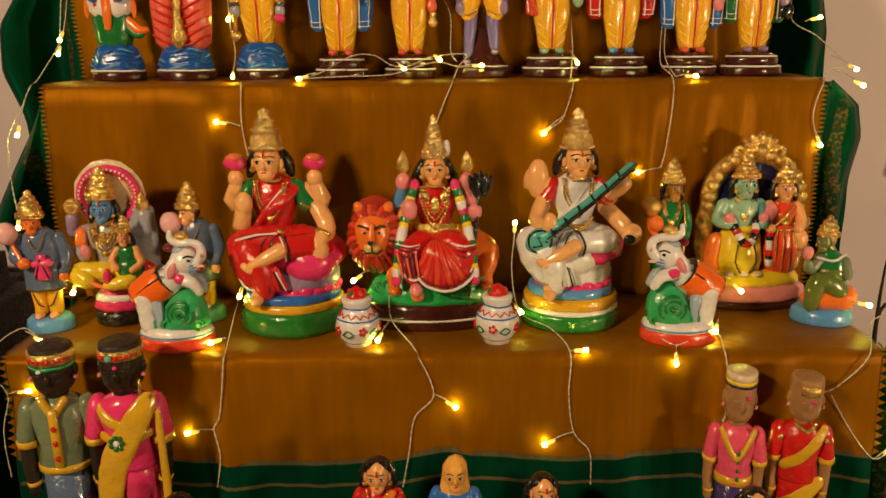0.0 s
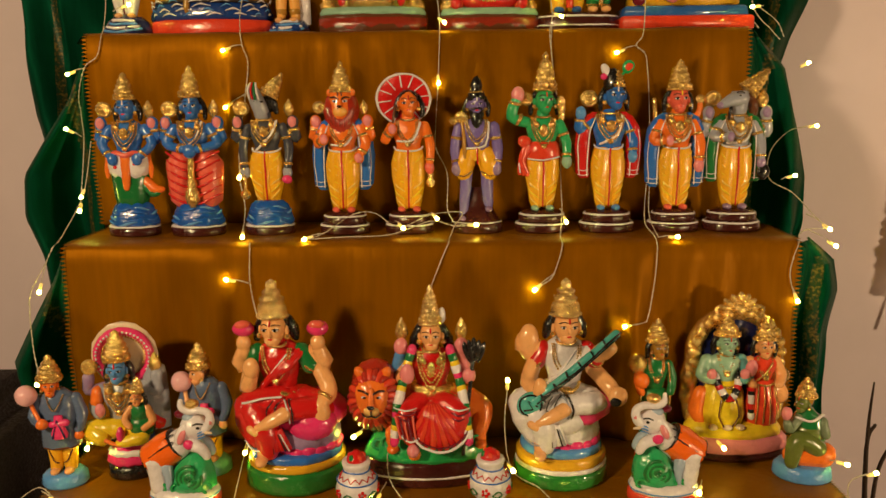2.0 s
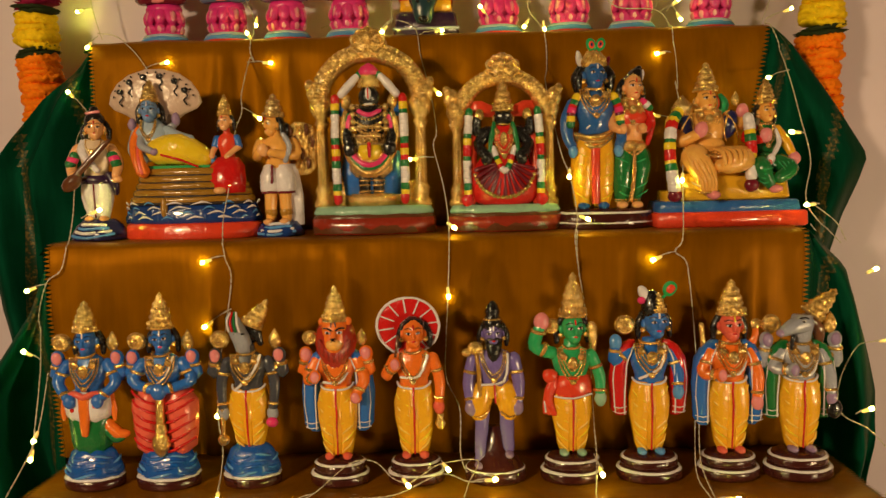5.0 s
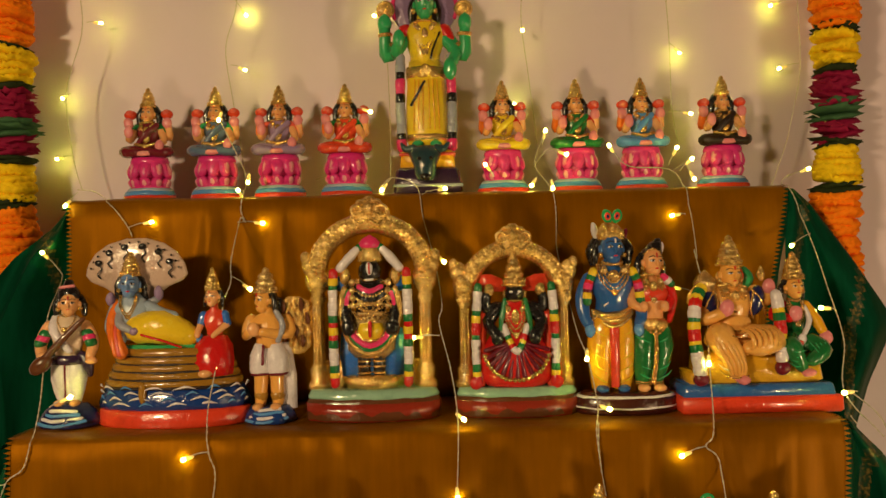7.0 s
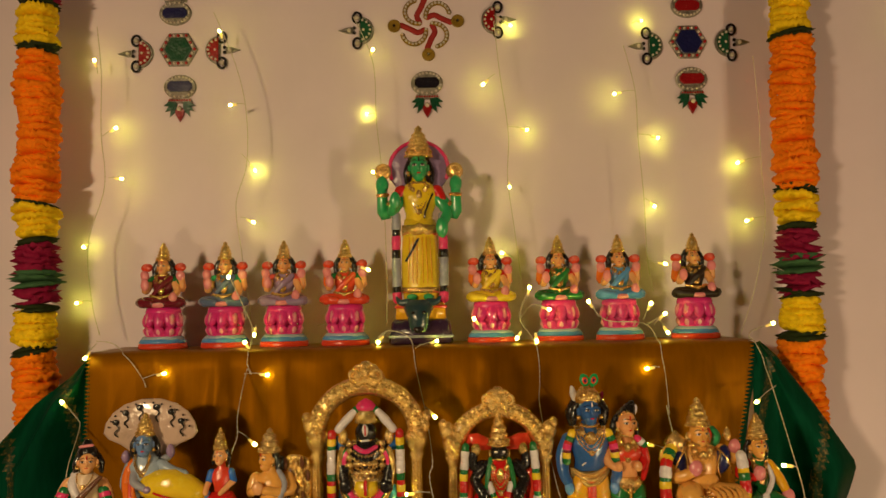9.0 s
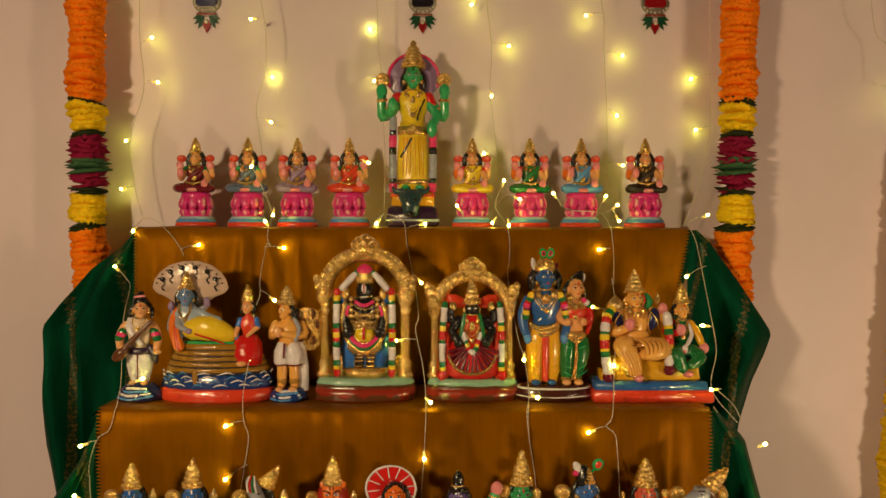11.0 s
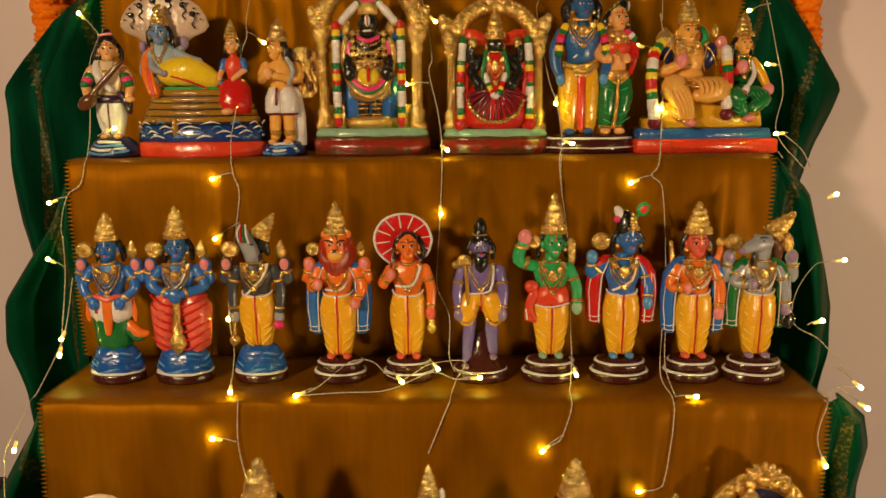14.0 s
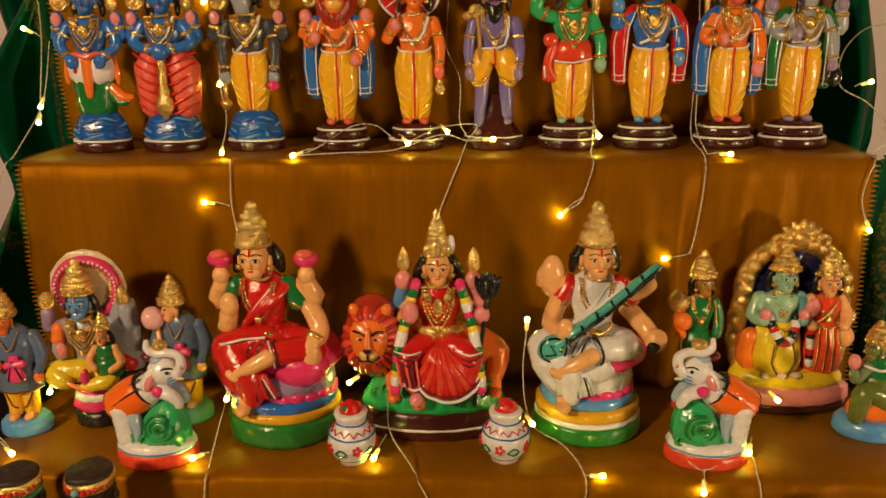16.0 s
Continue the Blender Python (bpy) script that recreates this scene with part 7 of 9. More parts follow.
for e in (-1, 1):
    d.ball((-62 + e * 8.5, -45.6, 121), (3.4, 1.4, 1.6), "white", u=10, v=6)
    d.ball((-62 + e * 8, -46.9, 121), (2.0, 1, 1.7), "black", u=8, v=6)
    d.tube([(-62 + e * 3, -47.5, 125), (-62 + e * 9, -45, 128), (-62 + e * 15, -41, 127)], 1.3, "black", 6, 2)
    d.tube([(-62, -52, 100), (-62 + e * 6, -50, 98), (-62 + e * 11, -45, 101)], 1.1, "black", 5, 2)
    d.ball((-61 + e * 16, -28, 145), (6, 5, 8), "orange", (0, e * 25, 0))
d.ball((10, -10, 102), (36, 21, 15), "red", u=22)
d.tube([(-6, -22, 104), (-24, -34, 92), (-14, -38, 64)], [15, 15, 10], "red", 14)
d.tube([(20, -24, 104), (40, -36, 97), (34, -37, 70)], [15, 15, 11], "red", 14)
d.ball((14, -30, 88), (30, 18, 22), "red", u=20, v=12)
for k in range(11):
    q = k / 10
    a = radians(200 + 140 * q)
    foot = (14 + 33 * math.cos(a) + 4, -40 - 8 * math.sin(math.pi * q), 84 + 26 * math.sin(a))
    d.tube([(10 + 12 * (q - 0.5), -42, 108), (13 + 30 * (q - 0.5), -47 - 4 * math.sin(math.pi * q), 94), foot], [2.5, 4.6, 4.2], "red" if k % 2 else "scarlet", 8, 3)
rim = [(18 + 35 * math.cos(radians(q)), -45 - 8 * math.sin(math.pi * (q - 200) / 140), 83 + 28 * math.sin(radians(q))) for q in range(200, 341, 14)]
d.tube(rim, 1.7, "white", 6, 2)
d.tube([(x, y, z + 5) for x, y, z in rim], 1.0, "wine", 6, 2)
for k in range(5):
    d.tube([(-34 + 5 * k, -46 - 3.2 * math.sin(0.7 * k), 96), (-28 + 4.4 * k, -49 - 2.6 * math.sin(0.7 * k), 70)], [1.6, 1.2], "wine" if k % 2 else "coral", 6, 2)
d.tube([(-30, -46, 74), (-16, -50, 66), (-4, -46, 70)], 1.6, "white", 6, 3)
for x, e in ((-22, -1), (40, 1)):
    for k in range(3):
        d.tube([(x - 14, -44 + 2 * k, 108 - 5 * k), (x, -52, 106 - 6 * k), (x + 13, -44 + 2 * k, 106 - 5 * k)], [0.6, 1.3, 0.6], "white" if k == 0 else "wine", 6, 3)
d.ball((-14, -46, 54), (8, 9, 8), "rose")
torso(d, 112, 162, 27, "red", -4, 8, 0.08)
d.loft([(110, 25, 18, 8, -6), (118, 26, 19, 8, -6), (124, 24, 17, 8, -6)], "gold", 22, 11, 0.05)
for e in (-1, 1):
    x = 8 + e * 36
    d.tube([(8 + e * 24, 0, 158), (x + e * 4, -2, 140), (x, -6, 164)], [9, 9, 7], "sky" if e < 0 else "rose", 12)
    d.ball((x, -8, 170), (9, 7, 11), "rose")
    emblem(d, (x, -4, 190), 13, "shell")
    garland(d, [(8 + e * 22, -14, 170), (8 + e * 32, -22, 138), (8 + e * 40, -36, 104), (8 + e * 44, -42, 62)], 6, ["pink", "green", "lemon", "white", "pink", "green", "lemon", "white", "white", "green"], 1.2)
d.tube([(-16, -4, 150), (-28, -14, 134), (-20, -26, 140)], [9, 9, 8], "peach", 12)
d.ball((-20, -29, 143), (9, 7, 12), "rose")
d.tube([(34, -4, 150), (50, -14, 134), (52, -24, 138)], [8, 8, 7], "rose", 12)
d.ball((53, -26, 140), (8, 7, 9), "rose")
d.tube([(45, -40, 46), (54, -30, 130), (58, -24, 160)], [2.2, 2.4, 2.4], "black", 8)
for k in range(5):
    d.ball((59 + 4.2 * (k - 2), -24 - 1.5 * (k % 2), 172 - 2.2 * abs(k - 2)), (4, 4, 14), "black", (0, 9 * (k - 2), 0), 10, 8)
d.tube([(4 + 50, -24, 160), (64, -24, 160)], 3.5, "black", 8, 1)
necklace(d, 166, 16, -20, 44, rows=3, r=1.8, cx=8)
head(d, (8, -8, 184), 1.22, "skin", mark="red", wide=1.0, locks=False)
for e in (-1, 1):
    d.tube([(8 + e * 12, 4, 190), (8 + e * 19, 4, 176), (8 + e * 23, 3, 160)], [7, 8, 5], "black")
crown(d, (7, -5, 196), 13, 50, "pale_gold", 6)
d.ball((21, -4, 208), (5, 4, 10), "white")
d.make("figurine", "seated figurine in red beside an orange lion on a green mound", (0.015, 0.866, ZA), size=0.975)

# green attendant with a gilt pot
d = Doll()
d.loft([(0, 20, 18), (4, 21, 19), (10, 20, 18), (14, 16, 14)], "scarlet", 24)
d.loft([(12, 14, 12), (40, 17, 14), (76, 17, 14), (96, 14, 12)], "green", 20, 9, 0.05)
torso(d, 92, 128, 17, "green", bust=0.1)
for e in (-1, 1):
    d.tube([(e * 16, 0, 126), (e * 21, -3, 108), (e * 18, -10, 92)], [6, 6, 5], "orange" if e < 0 else "green")
    d.tube([(e * 15, -6, 128), (e * 18, -8, 96), (e * 17, -8, 66)], 1.4, "gold")
d.ball((-23, -6, 128), (12, 10, 13), "gold")
d.ball((-18, -12, 108), (9, 8, 10), "orange")
necklace(d, 134, 10, -9, 26, rows=2, r=1.4)
head(d, (3, -3, 148), 0.98, "ochre", mark="red", hair="black", yaw=10)
crown(d, (1, -2, 155), 13, 30)
d.make("figurine", "small standing figurine in dark green with a gold cap", (0.298, 0.905, ZA))

# couple under a small arch
d = Doll()
d.loft([(0, 60, 36), (4, 62, 37), (11, 60, 36)], "maroon", 34)
d.loft([(10, 60, 36), (14, 63, 38), (24, 61, 37), (30, 55, 33)], "rose", 34)
d.loft([(29, 55, 33), (36, 54, 32), (46, 48, 28)], "lemon", 30)
d.loft([(40, 46, 9, 2, 18), (110, 48, 9, 2, 18), (160, 38, 8, 2, 18), (182, 20, 7, 2, 18)], "navy", 26)
d.ring((2, 14, 128), 46, 10, "gold", a0=-10, a1=190, squash=1.15, n=30, seg=12)
for e in (-1, 1):
    d.tube([(2 + e * 46, 13, 120), (2 + e * 50, 12, 84), (2 + e * 47, 10, 44)], [10, 10, 9], "gold", 12)
    d.ball((2 + e * 52, 6, 74), (10, 8, 12), "gold")
    d.ball((2 + e * 54, 6, 100), (8, 7, 10), "gold")
for k in range(15):
    a = radians(-10 + 200 * k / 14)
    d.ball((2 + 48 * math.cos(a), 5, 128 + 55 * math.sin(a)), (8, 6, 7), "gold", (0, -math.degrees(a) + 40, 0), 10, 6)
for k in range(7):
    a = radians(15 + 25 * k)
    d.ball((2 + 15 * math.cos(a), 5, 186 + 15 * math.sin(a)), (4.5, 5, 9), "gold", (0, 90 - math.degrees(a), 0), 10, 6)
d.ball((2, 4, 188), (9, 8, 9), "gold")
d.ball((2, 3, 204), (4.5, 5, 7), "gold")
for e in (-1, 1):
    d.ring((2 + e * 20, 4, 186), 6, 2.6, "gold", n=14, seg=7)
d.loft([(42, 22, 18, -14, -10), (60, 24, 20, -14, -10), (84, 22, 17, -14, -6), (100, 17, 13, -14, -4)], "lemon", 22, 8, 0.05)
for e in (-1, 1):
    d.tube([(-14 + e * 8, -28, 80), (-14 + e * 11, -31, 60), (-14 + e * 4, -31, 46)], 1.0, "brown", 5, 2)
d.tube([(-38, -4, 84), (-42, -6, 60), (-38, -8, 46)], [8, 10, 7], "orange")
d.beads([(-31, -14, 97), (-14, -22, 94), (3, -14, 97)], 1.8, "gold", 1.5)
for x in (-30, -14, 0):
    d.ball((x, -29, 45), (5.5, 6, 3.5), "cream", u=10, v=6)
torso(d, 96, 128, 19, "mint", -4, -14)
for e in (-1, 1):
    d.tube([(-14 + e * 18, -2, 126), (-14 + e * 25, -8, 106), (-14 + e * 18, -20, 104)], [7, 7, 6], "aqua" if e > 0 else "mint")
    d.ball((-14 + e * 18, -21, 111), (5.5, 4.5, 7.5), "rose")
garland(d, [(-26, -14, 108), (-22, -22, 92), (-13, -27, 80), (-4, -22, 92), (0, -14, 108)], 4.5, ["white", "black", "red"], 1.3)
necklace(d, 132, 9, -13, 22, rows=2, r=1.4, cx=-14)
head(d, (-13, -8, 148), 1.05, "mint", mark="red", yaw=4)
crown(d, (-13, -5, 157), 13, 26)
d.loft([(44, 17, 16, 28, -8), (66, 19, 17, 29, -8), (88, 16, 14, 29, -6), (100, 13, 11, 29, -5)], "scarlet", 20, 9, 0.05)
torso(d, 96, 126, 15, "scarlet", -5, 29, 0.1)
for e in (-1, 1):
    d.tube([(29 + e * 14, -3, 124), (29 + e * 20, -8, 106), (29 + e * 14, -18, 96)], [6, 6, 5], "peach")
for k in range(4):
    d.tube([(20 + 6 * k, -20 - 2 * math.sin(math.pi * k / 3), 98), (19 + 7 * k, -25 - 2 * math.sin(math.pi * k / 3), 70), (18 + 7.4 * k, -24 - 2 * math.sin(math.pi * k / 3), 48)], 0.8, "gold", 5, 3)
d.tube([(36, -14, 124), (28, -20, 112), (18, -16, 100)], 1.2, "gold", 6, 3)
d.beads([(14, -12, 98), (29, -19, 95), (44, -12, 98)], 1.7, "gold", 1.5)
d.ball((12, -18, 118), (7, 5, 11), "rose")
d.ball((46, -16, 84), (9, 7, 12), "peach")
garland(d, [(14, -16, 100), (14, -18, 76), (14, -20, 54)], 4, ["white", "red", "black", "white"], 1.3)
necklace(d, 128, 8, -13, 24, rows=2, r=1.3, cx=29)
head(d, (29, -8, 143), 0.95, "peach", mark="red", yaw=-4)
crown(d, (29, -5, 151), 11.5, 28)
d.make("sculpture", "painted clay couple under a gilt arch on a pink base", (0.405, 0.925, ZA), size=1.0, slim=1.13)

# kneeling attendant
d = Doll()
d.loft([(0, 32, 25), (4, 34, 27), (15, 32, 25), (19, 28, 22)], "sky", 28)
d.tube([(-14, -8, 30), (18, 0, 30), (24, 4, 34)], [12, 16, 13], "orange", 14)
d.tube([(14, -6, 40), (-8, -14, 52), (-14, -16, 22)], [12, 11, 8], "olive", 14)
d.loft([(34, 19, 15, 4, 2), (56, 17, 14, 5, 2), (76, 17, 12, 3, 0), (84, 10, 9, 0, 0), (92, 6, 6, -2, -2)], "green", 20, 7, 0.04)
d.loft([(52, 17.9, 14.6, 4.8, 2), (66, 17.8, 13.6, 4, 1)], "olive", 20)
d.tube([(-8, -6, 76), (-18, -14, 64), (-22, -20, 74)], [6, 6, 5], "sage")
d.ball((-23, -18, 84), (6, 6, 8), "rose")
d.tube([(18, -4, 74), (22, -8, 58)], [6, 5], "sage")
d.tube([(-12, -10, 78), (4, -14, 76), (18, -4, 82)], 1.6, "white")
head(d, (-5, -6, 96), 0.86, "olive", hair="ochre", yaw=-40, locks=False)
crown(d, (-2, -3, 102), 11, 24, "gold", 3)
d.make("figurine", "small kneeling green figurine with orange cloth on a blue base", (0.466, 0.856, ZA), -18)


# painted clay pots
def pot():
    root = Doll()
    d = root
    d.loft([(0, 12, 12), (2, 14, 14), (6, 15, 15), (14, 21, 21), (24, 24, 24), (33, 22, 22), (39, 16, 16), (43, 13.5, 13.5), (47, 14.5, 14.5), (52, 16.5, 16.5), (55, 16, 16)], "white", 30)
    d.tube([(22.6 * math.cos(radians(q)), 22.6 * math.sin(radians(q)), 33) for q in range(0, 361, 12)], 0.9, "blue", 6, 1)
    d.tube([(15.2 * math.cos(radians(q)), 15.2 * math.sin(radians(q)), 7) for q in range(0, 361, 12)], 0.9, "green", 6, 1)
    d.tube([(14.3 * math.cos(radians(q)), 14.3 * math.sin(radians(q)), 44) for q in range(0, 361, 12)], 0.9, "blue", 6, 1)
    zig = [((20.6 if k % 2 else 17.4) * math.cos(2 * math.pi * k / 26), (20.6 if k % 2 else 17.4) * math.sin(2 * math.pi * k / 26), 35.2 if k % 2 else 39) for k in range(27)]
    d.tube(zig, 0.8, "red", 5, 1)
    for k in range(5):
        a = radians(270 + 72 * k)
        ax, ay = math.cos(a), math.sin(a)
        for j in range(5):
            t = 2 * math.pi * j / 5
            d.ball((23.6 * ax - 3.4 * math.cos(t) * ay, 23.6 * ay + 3.4 * math.cos(t) * ax, 22 + 3.4 * math.sin(t)), (1.9, 1.9, 1.9), "red", u=8, v=5)
        b = a + 0.55
        d.tube([(24.2 * math.cos(b - 0.22), 24.2 * math.sin(b - 0.22), 19), (24.4 * math.cos(b), 24.4 * math.sin(b), 24), (23.8 * math.cos(b + 0.25), 23.8 * math.sin(b + 0.25), 20), (23.6 * math.cos(b), 23.6 * math.sin(b), 16.5), (24.0 * math.cos(b - 0.22), 24.0 * math.sin(b - 0.22), 19)], 0.9, "green", 5, 2)
    return d


def small_pot(x, y, turn):
    ob = pot().make("clay_pot", "small white clay pot painted with red and green flowers", (x, y, ZA), turn, category="pot", group="pair of painted pots")
    lid = Doll()
    lid.loft([(54, 11.5, 11.5), (57, 11, 11), (62, 8, 8), (66, 3, 3)], "red", 20)
    for k in range(5):
        a = 2 * math.pi * k / 5
        lid.ball((7.6 * math.cos(a), 7.6 * math.sin(a), 59), (3.4, 3.4, 4.4), "green" if k % 2 else "scarlet", u=10, v=6)
    top = lid.make("heaped_lid", "red and green painted heap", (0, 0, 0))
    del top["category"]
    top.parent = ob


small_pot(-0.061, 0.795, 20)
small_pot(0.089, 0.800, -15)


# ---- lowest step: wooden dolls and small clay figures, tops only in view ----
def wooden(skin, upper, lower, female):
    """Stiff carved wooden doll with a flat-topped head and arms at its sides."""
    d = Doll()
    d.loft([(0, 30, 22), (20, 31, 23), (90, 27, 20), (124, 25.5, 18.5), (140, 26, 19)] if female else [(0, 26, 18), (60, 25, 17), (142, 25, 18)], lower, 22, 9 if female else 0, 0.03)
    if not female:
        d.box((-2, -20, 0), (2, -8, 100), "black")
    d.loft([(134, 28, 20), (138, 29, 21), (160, 25, 18), (186, 32, 19), (200, 30, 17), (208, 14, 12)], upper, 24)
    d.loft([(204, 12, 11), (224, 12, 11)], skin, 16)
    d.loft([(214, 15, 15), (222, 20, 18), (240, 22, 20), (262, 22.5, 20), (270, 22, 20), (273, 21, 19)], skin, 24)
    d.ball((0, -20, 236), (3.4, 4, 7), skin)
    for e in (-1, 1):
        d.ball((e * 22, 0, 240), (3.5, 5, 9), skin)
        d.ball((e * 23, -4, 231), (3, 3, 3), "rose", u=8, v=6)
        d.ball((e * 9, -19, 243), (4.6, 2, 1.4), skin, u=8, v=6)
        d.tube([(e * 30, 0, 196), (e * 37, -2, 160), (e * 35, -4, 112)], [10, 8.5, 7], skin, 12)
        d.tube([(e * 30, 0, 196), (e * 37, -2, 166)], [11.5, 11], upper, 12)
        d.tube([(e * 36.6, -2, 165), (e * 36.9, -2, 159)], 11.8, "gilt", 12, 1, end=0.1)
        d.tube([(e * 35, -4, 122), (e * 35, -4, 119)], 8.2, "gilt", 10, 1, end=0.1)
    return d


d = wooden("ebony", "sage", "denim", False)
d.loft([(252, 23.4, 21), (268, 23.2, 20.8)], "gold", 24)
d.loft([(247, 23.2, 20.8), (252, 23.5, 21)], "jade", 24)
d.beads([(-22, -5, 260), (-12, -18.5, 260), (0, -22, 260), (12, -18.5, 260), (22, -5, 260)], 2.6, "red", 2.1)
d.box((-4.5, -22.5, 142), (4.5, -16, 200), "gilt")
for k in range(3):
    d.ball((0, -23, 152 + 15 * k), (3, 1.5, 3), "red", u=8, v=6)
d.loft([(134, 29.2, 21.2), (142, 29.2, 21.2)], "gilt", 24)
for e in (-1, 1):
    d.tube([(0, -18, 192), (e * 12, -14, 208)], 4.5, "gilt", 8, 1)
d.ball((-8, -20, 248), (2.6, 1.6, 2.6), "white", u=8, v=6)
d.squash(206, 0.76).make("wooden_doll", "dark wooden doll in a pale green shirt and jewelled headband", (-0.352, 0.716, LOW_Z + 0.001), 10, 1.06, category="doll", group="pair of dark wooden dolls", slim=0.84)

d = wooden("ebony", "pink", "pink", True)
d.loft([(254, 23.4, 21), (267, 23.2, 20.8)], "gold", 24)
d.beads([(-22, -5, 260), (-12, -18.5, 260), (0, -22, 260), (12, -18.5, 260), (22, -5, 260)], 2.6, "red", 2.1)
d.ball((-4, -23, 261), (4, 2, 4), "aqua")
d.ball((0, -20.5, 248), (2.8, 1.6, 2.8), "pink", u=8, v=6)
d.tube([(27, -11, 202), (16, -19, 186), (0, -20, 164), (-14, -20, 140), (-20, -20, 110), (-22, -20, 60)], [10, 13, 15, 15, 14, 12], "gilt", 14, 6, flat=0.16)
d.tube([(-25, -10, 168), (-12, -18.5, 166), (0, -19.5, 166), (12, -18.5, 168), (25, -10, 170)], 5, "gilt", 10, 3, flat=0.3)
d.tube([(-28, -8, 196), (-14, -18, 186), (2, -19, 180)], [5, 6, 5], "gilt", 10, 4, flat=0.3)
for k in range(7):
    a = 2 * math.pi * k / 7
    d.ball((-6 + 6 * math.cos(a), -23, 166 + 6 * math.sin(a)), (2.6, 1.6, 2.6), "green", u=8, v=6)
d.ball((-6, -24, 166), (3.4, 2, 3.4), "white", u=8, v=6)
d.tube([(24, -20, 232), (24, -20, 214)], 1.6, "gold", 6, 1)
d.tube([(36, -12, 190), (38, -12, 120), (34, -10, 60)], [4, 5, 4], "gilt", 10, 4, flat=0.4)
d.squash(206, 0.78).make("wooden_doll", "dark wooden doll in a pink and gold sari", (-0.284, 0.716, LOW_Z + 0.001), 4, 1.07, category="doll", group="pair of dark wooden dolls", slim=0.84)

d = wooden("sandal", "rose_pink", "plum", False)
d.loft([(258, 23.2, 20.8), (262, 23.4, 21)], "navy", 24)
d.loft([(262, 23.4, 21), (267, 23.2, 20.8)], "lemon", 24)
d.loft([(266, 23, 20.6), (275, 22.6, 20.2)], "cream", 24)
for e in (-1, 1):
    d.tube([(e * 24, -12, 204), (e * 8, -19, 178), (0, -20, 170)], 4.2, "gilt", 8, 2)
for k in range(4):
    d.ball((2, -22, 146 + 11 * k), (3, 1.6, 3), "green", u=8, v=6)
d.loft([(134, 29.2, 21.2), (146, 28.6, 20.8)], "gilt", 24)
d.ball((10, -20, 248), (2.4, 1.5, 4), "pink", u=8, v=6)
d.make("wooden_doll", "light wooden doll in a pink shirt and striped cap", (0.327, 0.722, LOW_Z + 0.001), -14, 0.86, category="doll", group="pair of light wooden dolls", slim=0.76)

d = wooden("sandal", "red", "red", True)
d.loft([(252, 13, 3, 0, -20), (266, 13, 3, 0, -20)], "gold", 16)
d.ball((6, -21.5, 244), (3, 1.6, 3), "pink", u=8, v=6)
d.tube([(27, -11, 204), (14, -19, 188), (-4, -20, 170), (-24, -14, 156)], [6, 7, 8, 7], "gilt", 14, 6, flat=0.16)
d.tube([(27, -13, 136), (0, -21, 116), (-26, -14, 100)], [9, 11, 10], "gilt", 14, 6, flat=0.16)
d.tube([(28, -14, 84), (0, -23, 60), (-28, -14, 44)], [9, 11, 10], "gilt", 14, 6, flat=0.16)
for e in (-1, 1):
    d.ball((e * 31, -12, 190), (4, 3, 4), "gold", u=8, v=6)
d.tube([(-14, -14, 210), (0, -18, 202), (14, -14, 210)], 3, "gold")
d.squash(206, 0.88).make("wooden_doll", "light wooden doll in a red and gold sari", (0.394, 0.724, LOW_Z + 0.001), -12, 0.865, category="doll", group="pair of light wooden dolls", slim=0.80)


def small_folk(x, y, h, coat, scarf, bald=False, turn=0):
    d = Doll()
    d.loft([(0, 22, 18), (4, 23, 19), (10, 21, 17)], "maroon", 22)
    d.loft([(9, 18, 14), (50, 20, 15), (h - 62, 17, 13)], coat, 20, 9, 0.05)
    torso(d, h - 66, h - 36, 19, coat)
    for e in (-1, 1):
        d.tube([(e * 17, 0, h - 38), (e * 23, -5, h - 58), (e * 10, -16, h - 60)], [7, 7, 5], coat)
    face = "amber" if bald else "peach"
    head(d, (0, -3, h - 17), 1.12, face, hair=None if bald else "black", locks=not bald, ears=not bald, mark=None if bald else "red", wide=0.95)
    if bald:
        d.loft([(h - 44, 20, 12, 0, 2), (h - 34, 15, 11, 0, 2), (h - 20, 13, 10.5, 0, 2), (h - 8, 11.5, 11, 0, 0), (h - 1, 7, 8, 0, 0), (h + 2, 2, 2, 0, 0)], face, 20)
    else:
        d.ball((0, 1, h - 8), (12.5, 11.5, 8.5), "black", u=16, v=10)
        d.beads([(-11, -9, h - 30), (-6, -14, h - 40), (0, -16, h - 46), (6, -14, h - 40), (11, -9, h - 30)], 1.4, "gold")
        d.tube([(14, -8, h - 34), (2, -14, h - 48), (-14, -11, h - 62)], [5, 6, 5], scarf, 10, 4, flat=0.4)
    d.make("figurine", ("small yellow-hooded clay figurine in blue" if bald else "small clay figurine with black hair") + " on the lowest step", (x, y, LOW_Z + 0.001), turn)


small_folk(-0.034, 0.682, 165, "red", "orange")
small_folk(0.041, 0.680, 167, "blue", "blue", True)
small_folk(0.126, 0.682, 146, "orange", "red", turn=10)
small_folk(0.322, 0.655, 146, "yellow", "orange")
small_folk(-0.224, 0.665, 138, "orange", "gilt")

# ---- garlands of cloth flowers on the wall ----
def petal_cloth(name, c):
    m, nt, b = nodes_of(name)
    n = noise_node(nt, 70, 3, 0.6)
    r = ramp_node(nt, n.outputs["Fac"], [(0.3, tone(c, 0.80)), (0.55, c), (0.8, tone(c, 1.10))])
    link(nt, r.outputs["Color"], b.inputs["Base Color"])
    b.inputs["Roughness"].default_value = 0.75
    b.inputs["Specular IOR Level"].default_value = 0.2
    return m


